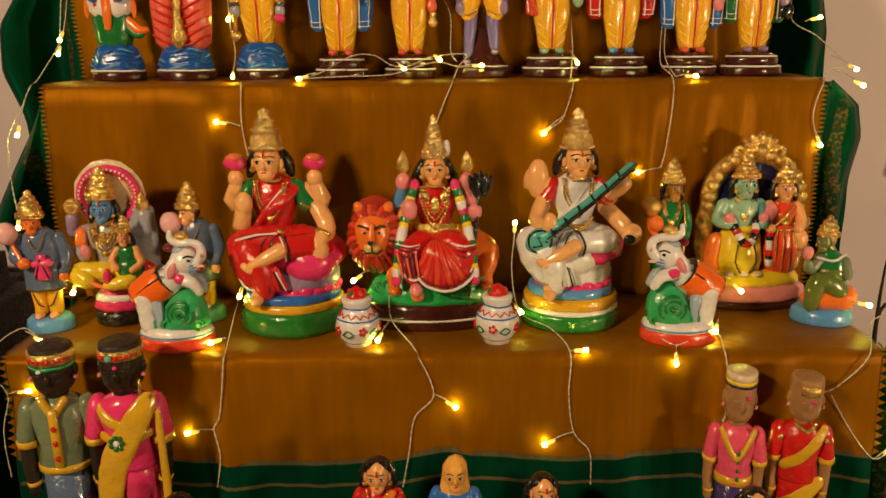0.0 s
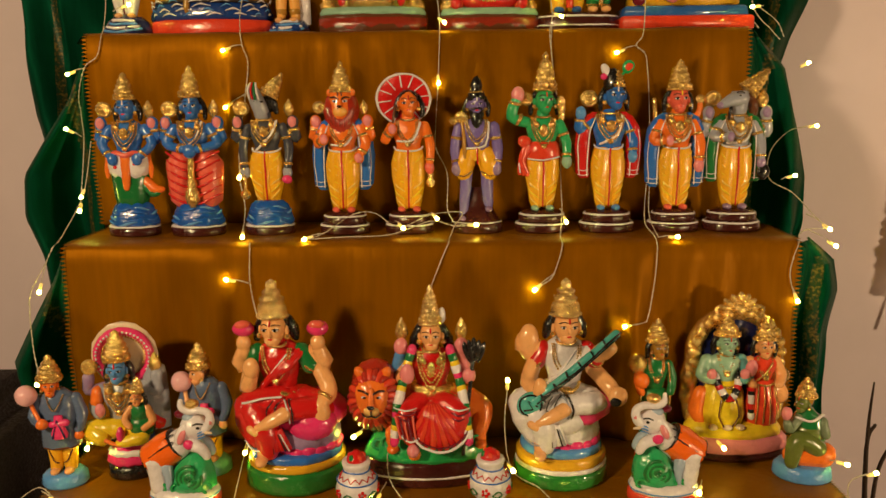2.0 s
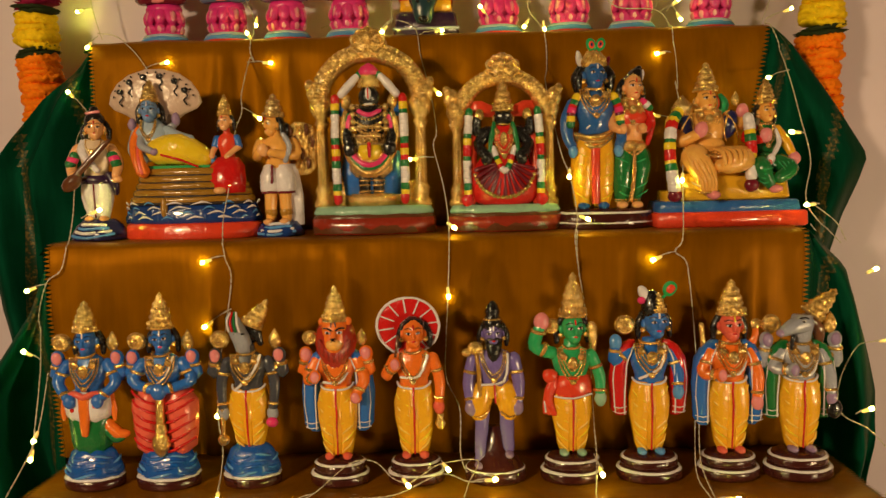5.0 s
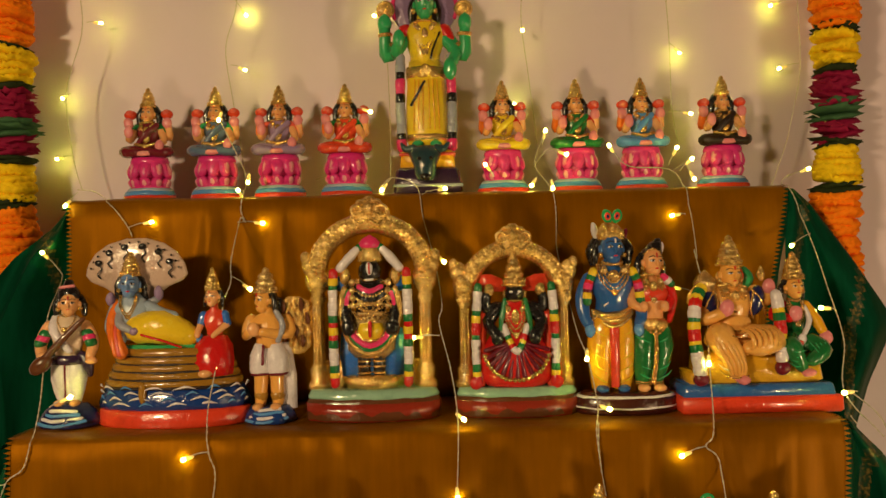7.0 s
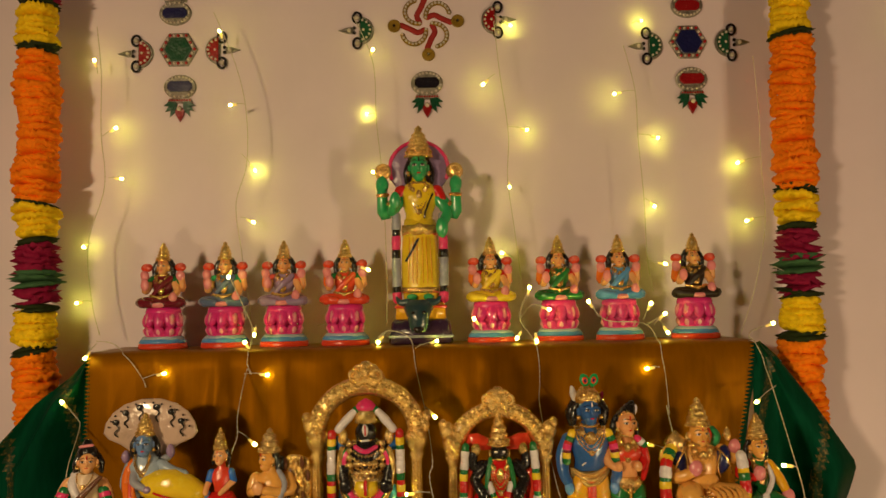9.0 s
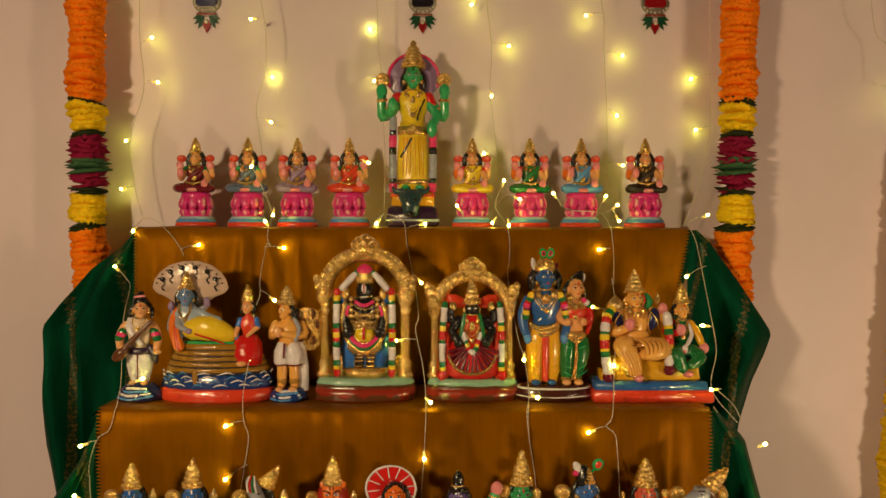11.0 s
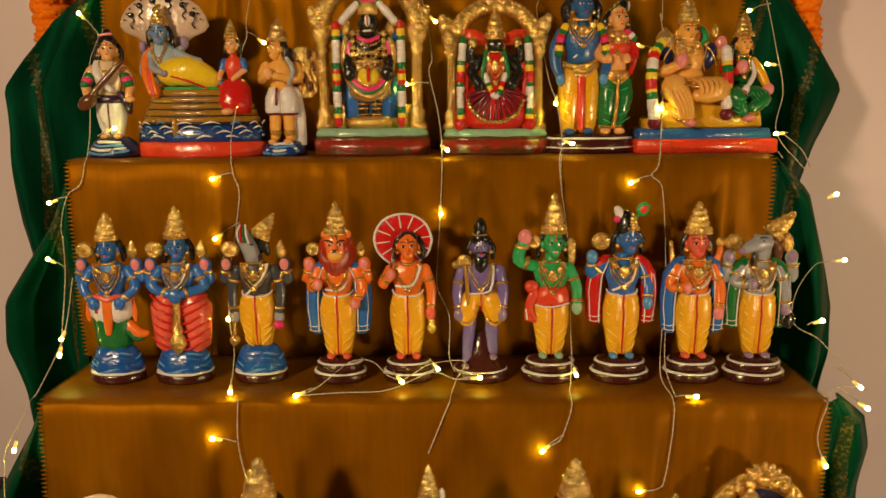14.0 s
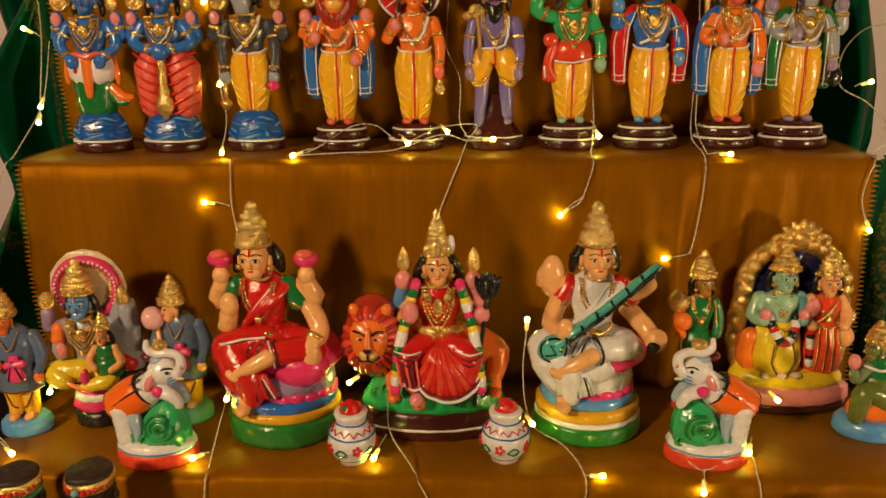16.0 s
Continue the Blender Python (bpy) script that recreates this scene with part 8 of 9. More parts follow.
PETALS = {
    "orange": petal_cloth("orange_petals", (1.0, 0.235, 0.003)), "yellow": petal_cloth("yellow_petals", (0.95, 0.62, 0.010)),
    "crimson": petal_cloth("crimson_petals", (0.26, 0.005, 0.05)), "leaf": petal_cloth("leaf_green", (0.020, 0.030, 0.008)),
    "mint_leaf": petal_cloth("mint_leaf", (0.05, 0.13, 0.06)),
}
RUFFS = {}


def ruff(kind, variant):
    """One frilled round of petals, lying flat."""
    if (kind, variant) in RUFFS:
        return RUFFS[kind, variant]
    rnd = random.Random(variant * 7 + len(kind))
    R = {"orange": 0.035, "yellow": 0.035, "crimson": 0.039, "leaf": 0.037, "mint_leaf": 0.044}[kind]
    leaf = "leaf" in kind
    n = 8 if kind == "mint_leaf" else 16 if leaf else 12 if kind == "crimson" else 24
    prof = ((0.55, 0.0045), (1.0, 0.0), (0.6, -0.0045)) if leaf or kind == "crimson" else ((0.55, 0.0065), (0.88, 0.0048), (0.99, 0.0015), (0.97, -0.0022), (0.84, -0.0048), (0.5, -0.006))
    bm = bmesh.new()
    top = [bm.verts.new((0, 0, 0.006)), bm.verts.new((0, 0, -0.006))]
    rim = []
    for i in range(2 * n):
        a = math.pi * i / n
        dent = {"orange": 0.08, "yellow": 0.08, "crimson": 0.22, "mint_leaf": 0.34}.get(kind, 0.12)
        k = (1.0 + rnd.uniform(-0.05, 0.06)) if i % 2 else (1.0 - dent + rnd.uniform(-0.05, 0.05))
        lift = rnd.uniform(-0.0028, 0.0028) if kind != "crimson" else rnd.uniform(-0.006, 0.006)
        rim.append([bm.verts.new((R * q * (k if q > 0.7 else 1) * math.cos(a), R * q * (k if q > 0.7 else 1) * math.sin(a), h + (lift if q > 0.7 else 0))) for q, h in prof])
    for i in range(2 * n):
        p, q = rim[i], rim[(i + 1) % (2 * n)]
        bm.faces.new((top[0], p[0], q[0]))
        for j in range(len(prof) - 1):
            bm.faces.new((p[j], p[j + 1], q[j + 1], q[j]))
        bm.faces.new((p[-1], top[1], q[-1]))
    me = bpy.data.meshes.new("flower_ruff")
    bm.to_mesh(me)
    bm.free()
    for p in me.polygons:
        p.use_smooth = True
    me.materials.append(PETALS[kind])
    RUFFS[kind, variant] = me
    return me


def wall_garland(x, sections, label, y=1.456, lean=0.0, wide=1.0):
    rnd = random.Random(int(x * 100))
    thing = tagged(new("flower_garland"), label, "garland", "hanging flower garlands")
    thing.location = (x, y, 0)
    z0 = sections[0][0]
    for z1, zb, kind in sections:
        step = {"orange": 0.0082, "yellow": 0.0085, "crimson": 0.0065}.get(kind, 0.007)
        n = max(1, int((z1 - zb) / step))
        for k in range(n):
            z = z1 - (k + 0.5) * (z1 - zb) / n
            ob = new("flower_ruff" if "leaf" not in kind else "leaf_ruff", ruff(kind, rnd.randrange(4)))
            s = wide * rnd.uniform(0.92, 1.06) * (0.97 + 0.16 * noise.noise((x * 3, z * 30, 1.7)))
            sway = 0.006 * noise.noise((z * 9, x * 5, 4.2))
            tilt = 0.35 * noise.noise((z * 14, x * 7, 8.8))
            ob.matrix_basis = Matrix.LocRotScale(Vector((lean * (z0 - z) + sway + rnd.uniform(-0.002, 0.002), 0, z)), Euler((rnd.uniform(-0.18, 0.18), tilt + rnd.uniform(-0.16, 0.16), rnd.uniform(0, 6.28))), Vector((s, s, rnd.uniform(0.9, 1.3))))
            ob.parent = thing
    return thing


BANDS = [(2.02, 1.905, "orange"), (1.905, 1.893, "leaf"), (1.893, 1.850, "crimson"), (1.850, 1.838, "leaf"), (1.838, 1.774, "yellow"), (1.774, 1.758, "leaf"), (1.758, 1.512, "orange"), (1.512, 1.500, "leaf"),
         (1.500, 1.452, "yellow"), (1.452, 1.440, "leaf"), (1.440, 1.396, "crimson"), (1.396, 1.372, "mint_leaf"), (1.372, 1.344, "crimson"), (1.344, 1.330, "leaf"), (1.330, 1.278, "yellow"), (1.278, 1.264, "leaf"), (1.264, 1.11, "orange")]
MIX = "orange, yellow and crimson cloth flower garland hanging on the wall"
wall_garland(-0.626, BANDS, MIX, y=1.425, lean=0.008)
wall_garland(0.628, BANDS, MIX, y=1.425, lean=-0.010)
wall_garland(1.000, [(1.40, 0.50, "yellow")], "yellow cloth flower garland hanging on the wall", wide=1.10, lean=-0.064)
bm = bmesh.new()
for k in range(8):
    a = 0.0035 * math.cos(math.pi * k / 4), 0.0035 * math.sin(math.pi * k / 4)
    bm.verts.new((0.936 + a[0], 1.456 + a[1], 0.50))
    bm.verts.new((0.918 + a[0], 1.456 + a[1], 0.425))
vs = list(bm.verts)
for k in range(8):
    q = (k + 1) % 8
    bm.faces.new((vs[2 * k], vs[2 * q], vs[2 * q + 1], vs[2 * k + 1]))
bm.faces.new([vs[2 * k + 1] for k in range(8)])
tagged(part("garland_stem", bm, PETALS["mint_leaf"]), "short dark green plastic stem below a yellow garland", "stem")

# ---- enamelled ornaments on the wall ----
ENAMEL = {k: paint("enamel_" + k, c, 0.18, 0.15) for k, c in {"green": (0.01, 0.075, 0.04), "blue": (0.012, 0.014, 0.09), "red": (0.28, 0.008, 0.012), "black": (0.012, 0.010, 0.02)}.items()}
SILVER = gold("silver_rim", (0.34, 0.32, 0.29), 0.3)
GEM = paint("pale_gem", (0.62, 0.55, 0.50), 0.15)
RUBY = paint("ruby_gem", (0.42, 0.02, 0.03), 0.15)
ORN_Y = WALL_Y - 0.0005


def plate(outline, depth, back=0.0):
    """A flat piece with that outline (x, z), its front bevelled, standing off the wall."""
    bm = bmesh.new()
    cx, cz = sum(p[0] for p in outline) / len(outline), sum(p[1] for p in outline) / len(outline)
    rings = [[bm.verts.new((cx + (x - cx) * k, -y, cz + (z - cz) * k)) for x, z in outline] for y, k in ((back, 1), (back + depth * 0.7, 1), (back + depth, 0.93))]
    n = len(outline)
    for a, b in zip(rings, rings[1:]):
        for i in range(n):
            bm.faces.new((a[i], a[(i + 1) % n], b[(i + 1) % n], b[i]))
    bm.faces.new(rings[-1])
    bmesh.ops.recalc_face_normals(bm, faces=bm.faces)
    return bm


def round_outline(rx, rz, n=24, cx=0, cz=0, a0=0, a1=360, open_end=False):
    m = n if not open_end else n - 1
    return [(cx + rx * math.cos(radians(a0 + (a1 - a0) * k / m)), cz + rz * math.sin(radians(a0 + (a1 - a0) * k / m))) for k in range(n)]


def gems(points, r, material, parent, name="gem"):
    d = Doll()
    for p in points:
        d.ball((p[0], p[1], p[2]), r, "white", u=8, v=6)
    me = bpy.data.meshes.new(name)
    me.from_pydata(d.verts, [], d.faces)
    me.polygons.foreach_set("use_smooth", [True] * len(d.faces))
    me.materials.append(material)
    ob = new(name, me)
    ob.parent = parent
    return ob


def ornament(name, label, x, z, turn=0, size=1.0):
    ob = tagged(new(name), label, "wall ornament", "enamelled wall ornaments")
    ob.matrix_basis = Matrix.Translation((x, ORN_Y, z)) @ Matrix.Rotation(radians(turn), 4, "Y") @ Matrix.Scale(size, 4)
    return ob


def hexagon(x, z, c):
    ob = ornament("hexagonal_medallion", f"hexagonal {c} enamel medallion with a jewelled red and silver rim", x, z)
    part("rim", plate(round_outline(0.034, 0.034, 6), 0.004), SILVER, ob, "silver rim", smooth=False)
    part("enamel", plate(round_outline(0.024, 0.024, 6), 0.003, 0.0035), ENAMEL[c], ob, smooth=False)
    for s, m in ((0, RUBY), (1, GEM)):
        pts = []
        for k in range(24):
            if k % 2 == s:
                a = 2 * math.pi * k / 24
                r = 0.0285 * math.cos(math.pi / 6) / math.cos((a % (math.pi / 3)) - math.pi / 6)
                pts.append((r * math.cos(a), -0.0048, r * math.sin(a)))
        gems(pts, 0.0028, m, ob, "gem_row")


def urn(x, z, c, turn=0):
    """Pot-shaped ornament with leaves and a pointed red bud below."""
    ob = ornament("urn_ornament", f"{c} enamel pot-shaped ornament with green leaves and a red bud", x, z, turn, 1.1)
    part("body", plate(round_outline(0.0255, 0.020, 26), 0.004), SILVER, ob, "silver rim", smooth=False)
    part("enamel", plate([(0.0195, 0.004), (0.015, 0.009), (-0.015, 0.009), (-0.0195, 0.004), (-0.0195, -0.003), (-0.014, -0.008), (0.014, -0.008), (0.0195, -0.003)], 0.003, 0.0035), ENAMEL[c], ob, smooth=False)
    gems([(0.0225 * math.cos(radians(a)), -0.0046, 0.0165 * math.sin(radians(a))) for a in list(range(30, 151, 15)) + list(range(210, 331, 20))], 0.0022, GEM, ob, "gem_row")
    part("collar", plate([(0.017, -0.018), (0.020, -0.026), (-0.020, -0.026), (-0.017, -0.018)], 0.0045), SILVER, ob, smooth=False)
    gems([(-0.016 + 0.004 * k, -0.0055, -0.022) for k in range(9)], 0.0016, RUBY, ob, "gem_row")
    for e in (-1, 1):
        for k in range(3):
            a = radians(-90 + e * (28 + 24 * k))
            w, l = 0.0045, 0.026 - 0.002 * k
            cx, cz = e * 0.004, -0.025
            ux, uz = math.cos(a), math.sin(a)
            part("leaf", plate([(cx, cz), (cx + ux * l * 0.5 - uz * w, cz + uz * l * 0.5 + ux * w), (cx + ux * l, cz + uz * l), (cx + ux * l * 0.5 + uz * w, cz + uz * l * 0.5 - ux * w)], 0.003, 0.001 * k), ENAMEL["green"], ob, smooth=False)
    part("bud", plate([(0, -0.030), (0.0075, -0.038), (0.0065, -0.045), (0, -0.056), (-0.0065, -0.045), (-0.0075, -0.038)], 0.005), ENAMEL["red"], ob, "red bud", smooth=False)
    gems([(0, -0.007, -0.036)], 0.004, GEM, ob)


def fan(x, z, c, turn):
    """Half-round ornament with two curled ends and a pointed tip, pointing along -x before turning."""
    ob = ornament("fan_ornament", f"{c} enamel half-round ornament with curled ends and a tip", x, z, turn, 1.0)
    part("body", plate(round_outline(0.026, 0.026, 18, 0.000, 0, -90, 90, True), 0.004), SILVER, ob, "silver rim", smooth=False)
    part("enamel", plate(round_outline(0.0215, 0.0215, 16, 0.0015, 0, -88, 88, True), 0.003, 0.0035), ENAMEL[c], ob, smooth=False)
    gems([(0.018 * math.cos(radians(a)) + 0.002, -0.007, 0.018 * math.sin(radians(a))) for a in range(-75, 76, 25)] + [(0.008, -0.007, 0)], 0.0024, GEM, ob, "gem_row")
    for e in (-1, 1):
        d = Doll()
        d.ring((-0.003, -0.003, e * 0.023), 0.0075, 0.0022, "black", n=16, seg=6, squash=1.25)
        me = bpy.data.meshes.new("curl")
        me.from_pydata(d.verts, [], d.faces)
        me.materials.append(ENAMEL["black"])
        curl = new("curl", me)
        curl.parent = ob
        gems([(-0.003, -0.004, e * 0.023)], 0.0046, GEM, ob)
        gems([(-0.008, -0.003, e * 0.0045)], 0.0032, ENAMEL["black"], ob)
    part("tip", plate([(-0.009, 0.006), (-0.020, 0.0055), (-0.036, 0), (-0.020, -0.0055), (-0.009, -0.006)], 0.004), SILVER, ob, "silver tip", smooth=False)
    gems([(-0.017, -0.005, 0)], 0.004, GEM, ob)


for cx, cz, mid, pots, side in ((-0.417, 1.786, "green", "blue", "red"), (0.480, 1.784, "blue", "red", "green")):
    hexagon(cx, cz, mid)
    urn(cx + 0.003, cz - 0.067, pots)
    urn(cx - 0.006 if cx < 0 else cx, cz + 0.066, pots, 180)
    fan(cx - 0.071, cz - 0.006, side, 0)
    fan(cx + 0.073, cz - 0.002, side, 180)
urn(0.018, 1.718, "black")
fan(-0.100, 1.815, "green", 0)
fan(0.142, 1.830, "red", 180)

pinwheel = ornament("pinwheel_ornament", "red and gold pinwheel ornament edged with pearls and gold discs", 0.018, 1.826, 0, 0.92)
TINSEL = gold("gold_tinsel", (0.36, 0.22, 0.03), 0.5)
CORAL = petal_cloth("coral_tinsel", (0.34, 0.03, 0.03))
for k in range(4):
    turn = Matrix.Rotation(radians(90 * k), 4, "Y")
    pts = [Vector((0.023 + 0.023 * math.cos(radians(a)), -0.004, 0.014 + 0.026 * math.sin(radians(a)))) for a in range(185, -1, -17)]
    gems([turn @ p for p in pts], 0.0028, GEM, pinwheel, "pearl_row")
    for nm, line, r, m in (("tinsel_band", pts, 0.0045, TINSEL), ("coral_band", [Vector((0.003, -0.003, 0.012)), Vector((0.016, -0.003, 0.017)), Vector((0.030, -0.003, 0.010)), Vector((0.048, -0.003, 0.002))], 0.0055, CORAL)):
        d = Doll()
        d.tube([turn @ (p + Vector((0, 0.0032, 0))) for p in line], r, "red", 8, 3, 0.5)
        me = bpy.data.meshes.new(nm)
        me.from_pydata(d.verts, [], d.faces)
        me.polygons.foreach_set("use_smooth", [True] * len(d.faces))
        me.materials.append(m)
        new(nm, me).parent = pinwheel
    c = turn @ Vector((0.061, 0, 0.004))
    part("gold_disc", plate(round_outline(0.0125, 0.0125, 20, c.x, c.z), 0.004), TINSEL, pinwheel, smooth=False)
    gems([c + Vector((0, -0.004, 0))], 0.003, ENAMEL["black"], pinwheel)

# ---- beside the stand ----
# Invented padded block that fills the dark mass left of the stand.
LEATHER = paint("dark_leather", (0.014, 0.008, 0.005), 0.8)
bm = bmesh.new()
box(bm, (-1.35, 1.10, 0.02), (-0.72, 1.46, 0.385))
bmesh.ops.bevel(bm, geom=bm.edges[:], offset=0.06, segments=5, affect="EDGES")
stool = tagged(new("dark_block"), "dark brown padded block added for a dark mass by the wall", "stool")
part("cushion", bm, LEATHER, stool)
for x in (-1.28, -0.77):
    for y in (1.17, 1.39):
        bm = bmesh.new()
        bmesh.ops.create_cone(bm, segments=12, radius1=0.018, radius2=0.022, depth=0.05, cap_ends=True, matrix=Matrix.Translation((x, y, 0.025)))
        part("leg", bm, LEATHER, stool)

TWIG = paint("dry_twig", (0.045, 0.025, 0.018), 0.7)
for pts in ([(0.83, 1.33, 0.0), (0.815, 1.33, 0.20), (0.806, 1.32, 0.30), (0.803, 1.31, 0.38)], [(0.833, 1.34, 0.0), (0.812, 1.33, 0.24), (0.824, 1.33, 0.29)],
            [(0.84, 1.34, 0.0), (0.835, 1.33, 0.18), (0.852, 1.32, 0.26), (0.868, 1.31, 0.32)]):
    d = Doll()
    d.tube(pts, [0.0045, 0.0038, 0.0030, 0.0015][: len(pts)], "brown", 8, 5)
    me = bpy.data.meshes.new("dry_twig")
    me.from_pydata(d.verts, [], d.faces)
    me.polygons.foreach_set("use_smooth", [True] * len(d.faces))
    me.materials.append(TWIG)
    tagged(new("dry_twig", me), "thin dark dry twig leaning by the wall", "twig", "dry twigs")

# ---- strings of small warm lamps: wire runs, and (start of the branch, lamp tip) ----
STRANDS = []
WIRES = [
    [(-0.545, 1.468, 1.818), (-0.537, 1.468, 1.737), (-0.536, 1.468, 1.634), (-0.529, 1.468, 1.542), (-0.555, 1.468, 1.445), (-0.548, 1.468, 1.348), (-0.534, 1.468, 1.291)],
    [(-0.491, 1.352, 1.285), (-0.464, 1.352, 1.28), (-0.431, 1.33, 1.256), (-0.412, 1.33, 1.229), (-0.407, 1.33, 1.216)],
    [(-0.529, 1.333, 1.197), (-0.504, 1.33, 1.167), (-0.473, 1.227, 1.118), (-0.459, 1.185, 1.056), (-0.449, 1.151, 1.008), (-0.457, 1.134, 0.955), (-0.478, 1.134, 0.935), (-0.489, 1.134, 0.883), (-0.463, 1.078, 0.835), (-0.461, 1.05, 0.763)],
] + [
    [(-0.453, 1.077, 0.834), (-0.458, 1.051, 0.765), (-0.46, 0.99, 0.72), (-0.472, 0.964, 0.69), (-0.5, 0.964, 0.633), (-0.474, 0.911, 0.594), (-0.463, 0.896, 0.561)],
    [(-0.399, 0.788, 0.448), (-0.427, 0.805, 0.456), (-0.445, 0.779, 0.445), (-0.442, 0.76, 0.426), (-0.428, 0.76, 0.397), (-0.438, 0.76, 0.356), (-0.435, 0.76, 0.305)],
]
LAMPS = [
    (-0.545, 1.468, 1.737, -0.548, 1.468, 1.758), (-0.536, 1.468, 1.628, -0.516, 1.468, 1.643),
    (-0.524, 1.468, 1.556, -0.502, 1.468, 1.554), (-0.552, 1.468, 1.445, -0.569, 1.468, 1.44),
    (-0.552, 1.468, 1.348, -0.58, 1.468, 1.345), (-0.491, 1.352, 1.281, -0.498, 1.33, 1.261),
    (-0.412, 1.33, 1.229, -0.379, 1.33, 1.236), (-0.504, 1.33, 1.167, -0.531, 1.3455, 1.197),
    (-0.439, 1.157, 1.016, -0.418, 1.164, 1.026), (-0.478, 1.134, 0.935, -0.502, 1.134, 0.927),
    (-0.491, 1.134, 0.838, -0.512, 1.134, 0.849), (-0.456, 1.054, 0.773, -0.461, 1.049, 0.759),
    (-0.472, 0.964, 0.69, -0.484, 0.964, 0.648), (-0.458, 1.051, 0.765, -0.458, 1.034, 0.742),
] + [
    (-0.463, 0.899, 0.567, -0.463, 0.89, 0.548), (-0.422, 0.801, 0.454, -0.399, 0.786, 0.448),
    (-0.428, 0.76, 0.399, -0.405, 0.76, 0.403), (-0.389, 0.866, 0.498, -0.393, 0.857, 0.479),
]
STRANDS.append((WIRES, LAMPS))
WIRES = [
    [(-0.345, 1.468, 1.84), (-0.308, 1.468, 1.748), (-0.29, 1.468, 1.668), (-0.289, 1.468, 1.576), (-0.307, 1.468, 1.507), (-0.298, 1.468, 1.428), (-0.286, 1.468, 1.348), (-0.281, 1.468, 1.291)],
    [(-0.29, 1.352, 1.382), (-0.263, 1.352, 1.324), (-0.253, 1.352, 1.294), (-0.256, 1.33, 1.252), (-0.25, 1.33, 1.233), (-0.257, 1.33, 1.237), (-0.255, 1.271, 1.182), (-0.251, 1.251, 1.153), (-0.256, 1.231, 1.124), (-0.253, 1.184, 1.055), (-0.254, 1.151, 1.007), (-0.249, 1.134, 0.966), (-0.242, 1.134, 0.939), (-0.25, 1.134, 0.883), (-0.247, 1.077, 0.834)],
    [(-0.246, 1.071, 0.818), (-0.242, 1.056, 0.777), (-0.233, 1.038, 0.745), (-0.225, 0.993, 0.721)],
] + [
    [(-0.211, 0.968, 0.708), (-0.213, 0.964, 0.666), (-0.211, 0.964, 0.638), (-0.205, 0.963, 0.607)],
    [(-0.199, 0.861, 0.487), (-0.2, 0.807, 0.456), (-0.199, 0.76, 0.427), (-0.205, 0.76, 0.376), (-0.213, 0.76, 0.359), (-0.206, 0.76, 0.332), (-0.214, 0.76, 0.292)],
]
LAMPS = [
    (-0.328, 1.468, 1.783, -0.333, 1.468, 1.802), (-0.293, 1.468, 1.679, -0.314, 1.468, 1.673),
    (-0.299, 1.468, 1.593, -0.281, 1.468, 1.568), (-0.301, 1.468, 1.485, -0.278, 1.468, 1.475),
    (-0.287, 1.352, 1.387, -0.29, 1.352, 1.379), (-0.248, 1.352, 1.305, -0.251, 1.352, 1.29),
    (-0.26, 1.352, 1.271, -0.265, 1.352, 1.279), (-0.261, 1.33, 1.233, -0.226, 1.33, 1.231),
    (-0.252, 1.256, 1.161, -0.225, 1.245, 1.144), (-0.253, 1.198, 1.076, -0.252, 1.183, 1.054),
    (-0.249, 1.134, 0.966, -0.277, 1.134, 0.958), (-0.244, 1.134, 0.898, -0.275, 1.134, 0.878),
    (-0.241, 1.062, 0.794, -0.244, 1.058, 0.783), (-0.227, 1.003, 0.726, -0.223, 0.978, 0.714),
] + [
    (-0.215, 0.964, 0.656, -0.243, 0.964, 0.661), (-0.199, 0.861, 0.486, -0.201, 0.851, 0.475),
    (-0.202, 0.789, 0.449, -0.217, 0.783, 0.446), (-0.213, 0.76, 0.359, -0.24, 0.76, 0.357),
]
STRANDS.append((WIRES, LAMPS))
WIRES = [
    [(-0.105, 1.468, 1.828), (-0.073, 1.468, 1.747), (-0.068, 1.468, 1.644), (-0.059, 1.468, 1.541), (-0.054, 1.468, 1.382), (-0.056, 1.468, 1.302)],
    [(-0.066, 1.352, 1.276), (-0.047, 1.352, 1.292), (-0.013, 1.352, 1.279), (-0.004, 1.33, 1.233), (0.011, 1.265, 1.174), (0.019, 1.228, 1.12), (0.015, 1.213, 1.098), (0.028, 1.176, 1.044), (0.034, 1.14, 0.992), (0.031, 1.134, 0.91), (0.027, 1.134, 0.85), (0.028, 1.072, 0.82), (0.043, 1.059, 0.786), (0.043, 1.033, 0.742), (0.05, 1.009, 0.729)],
    [(-0.14, 0.974, 0.711), (-0.118, 0.985, 0.717), (-0.083, 1.022, 0.736), (-0.055, 1.024, 0.737), (-0.033, 1.003, 0.726), (-0.015, 0.995, 0.722)],
] + [
    [(-0.14, 0.974, 0.711), (-0.09, 0.978, 0.713), (-0.031, 0.982, 0.715), (0.021, 1.007, 0.728), (0.052, 0.997, 0.723), (0.081, 0.999, 0.724)],
    [(0.052, 0.997, 0.723), (0.035, 0.964, 0.685), (0.018, 0.964, 0.642)],
    [(-0.015, 0.995, 0.722), (0.001, 1.007, 0.728), (0.021, 1.02, 0.735), (0.062, 1.024, 0.737), (0.052, 0.997, 0.723)],
    [(-0.055, 0.87, 0.505), (-0.032, 0.865, 0.496), (-0.027, 0.817, 0.461), (0.001, 0.771, 0.441), (0.02, 0.76, 0.396), (-0, 0.76, 0.371), (-0.007, 0.76, 0.33), (-0.014, 0.76, 0.292)],
]
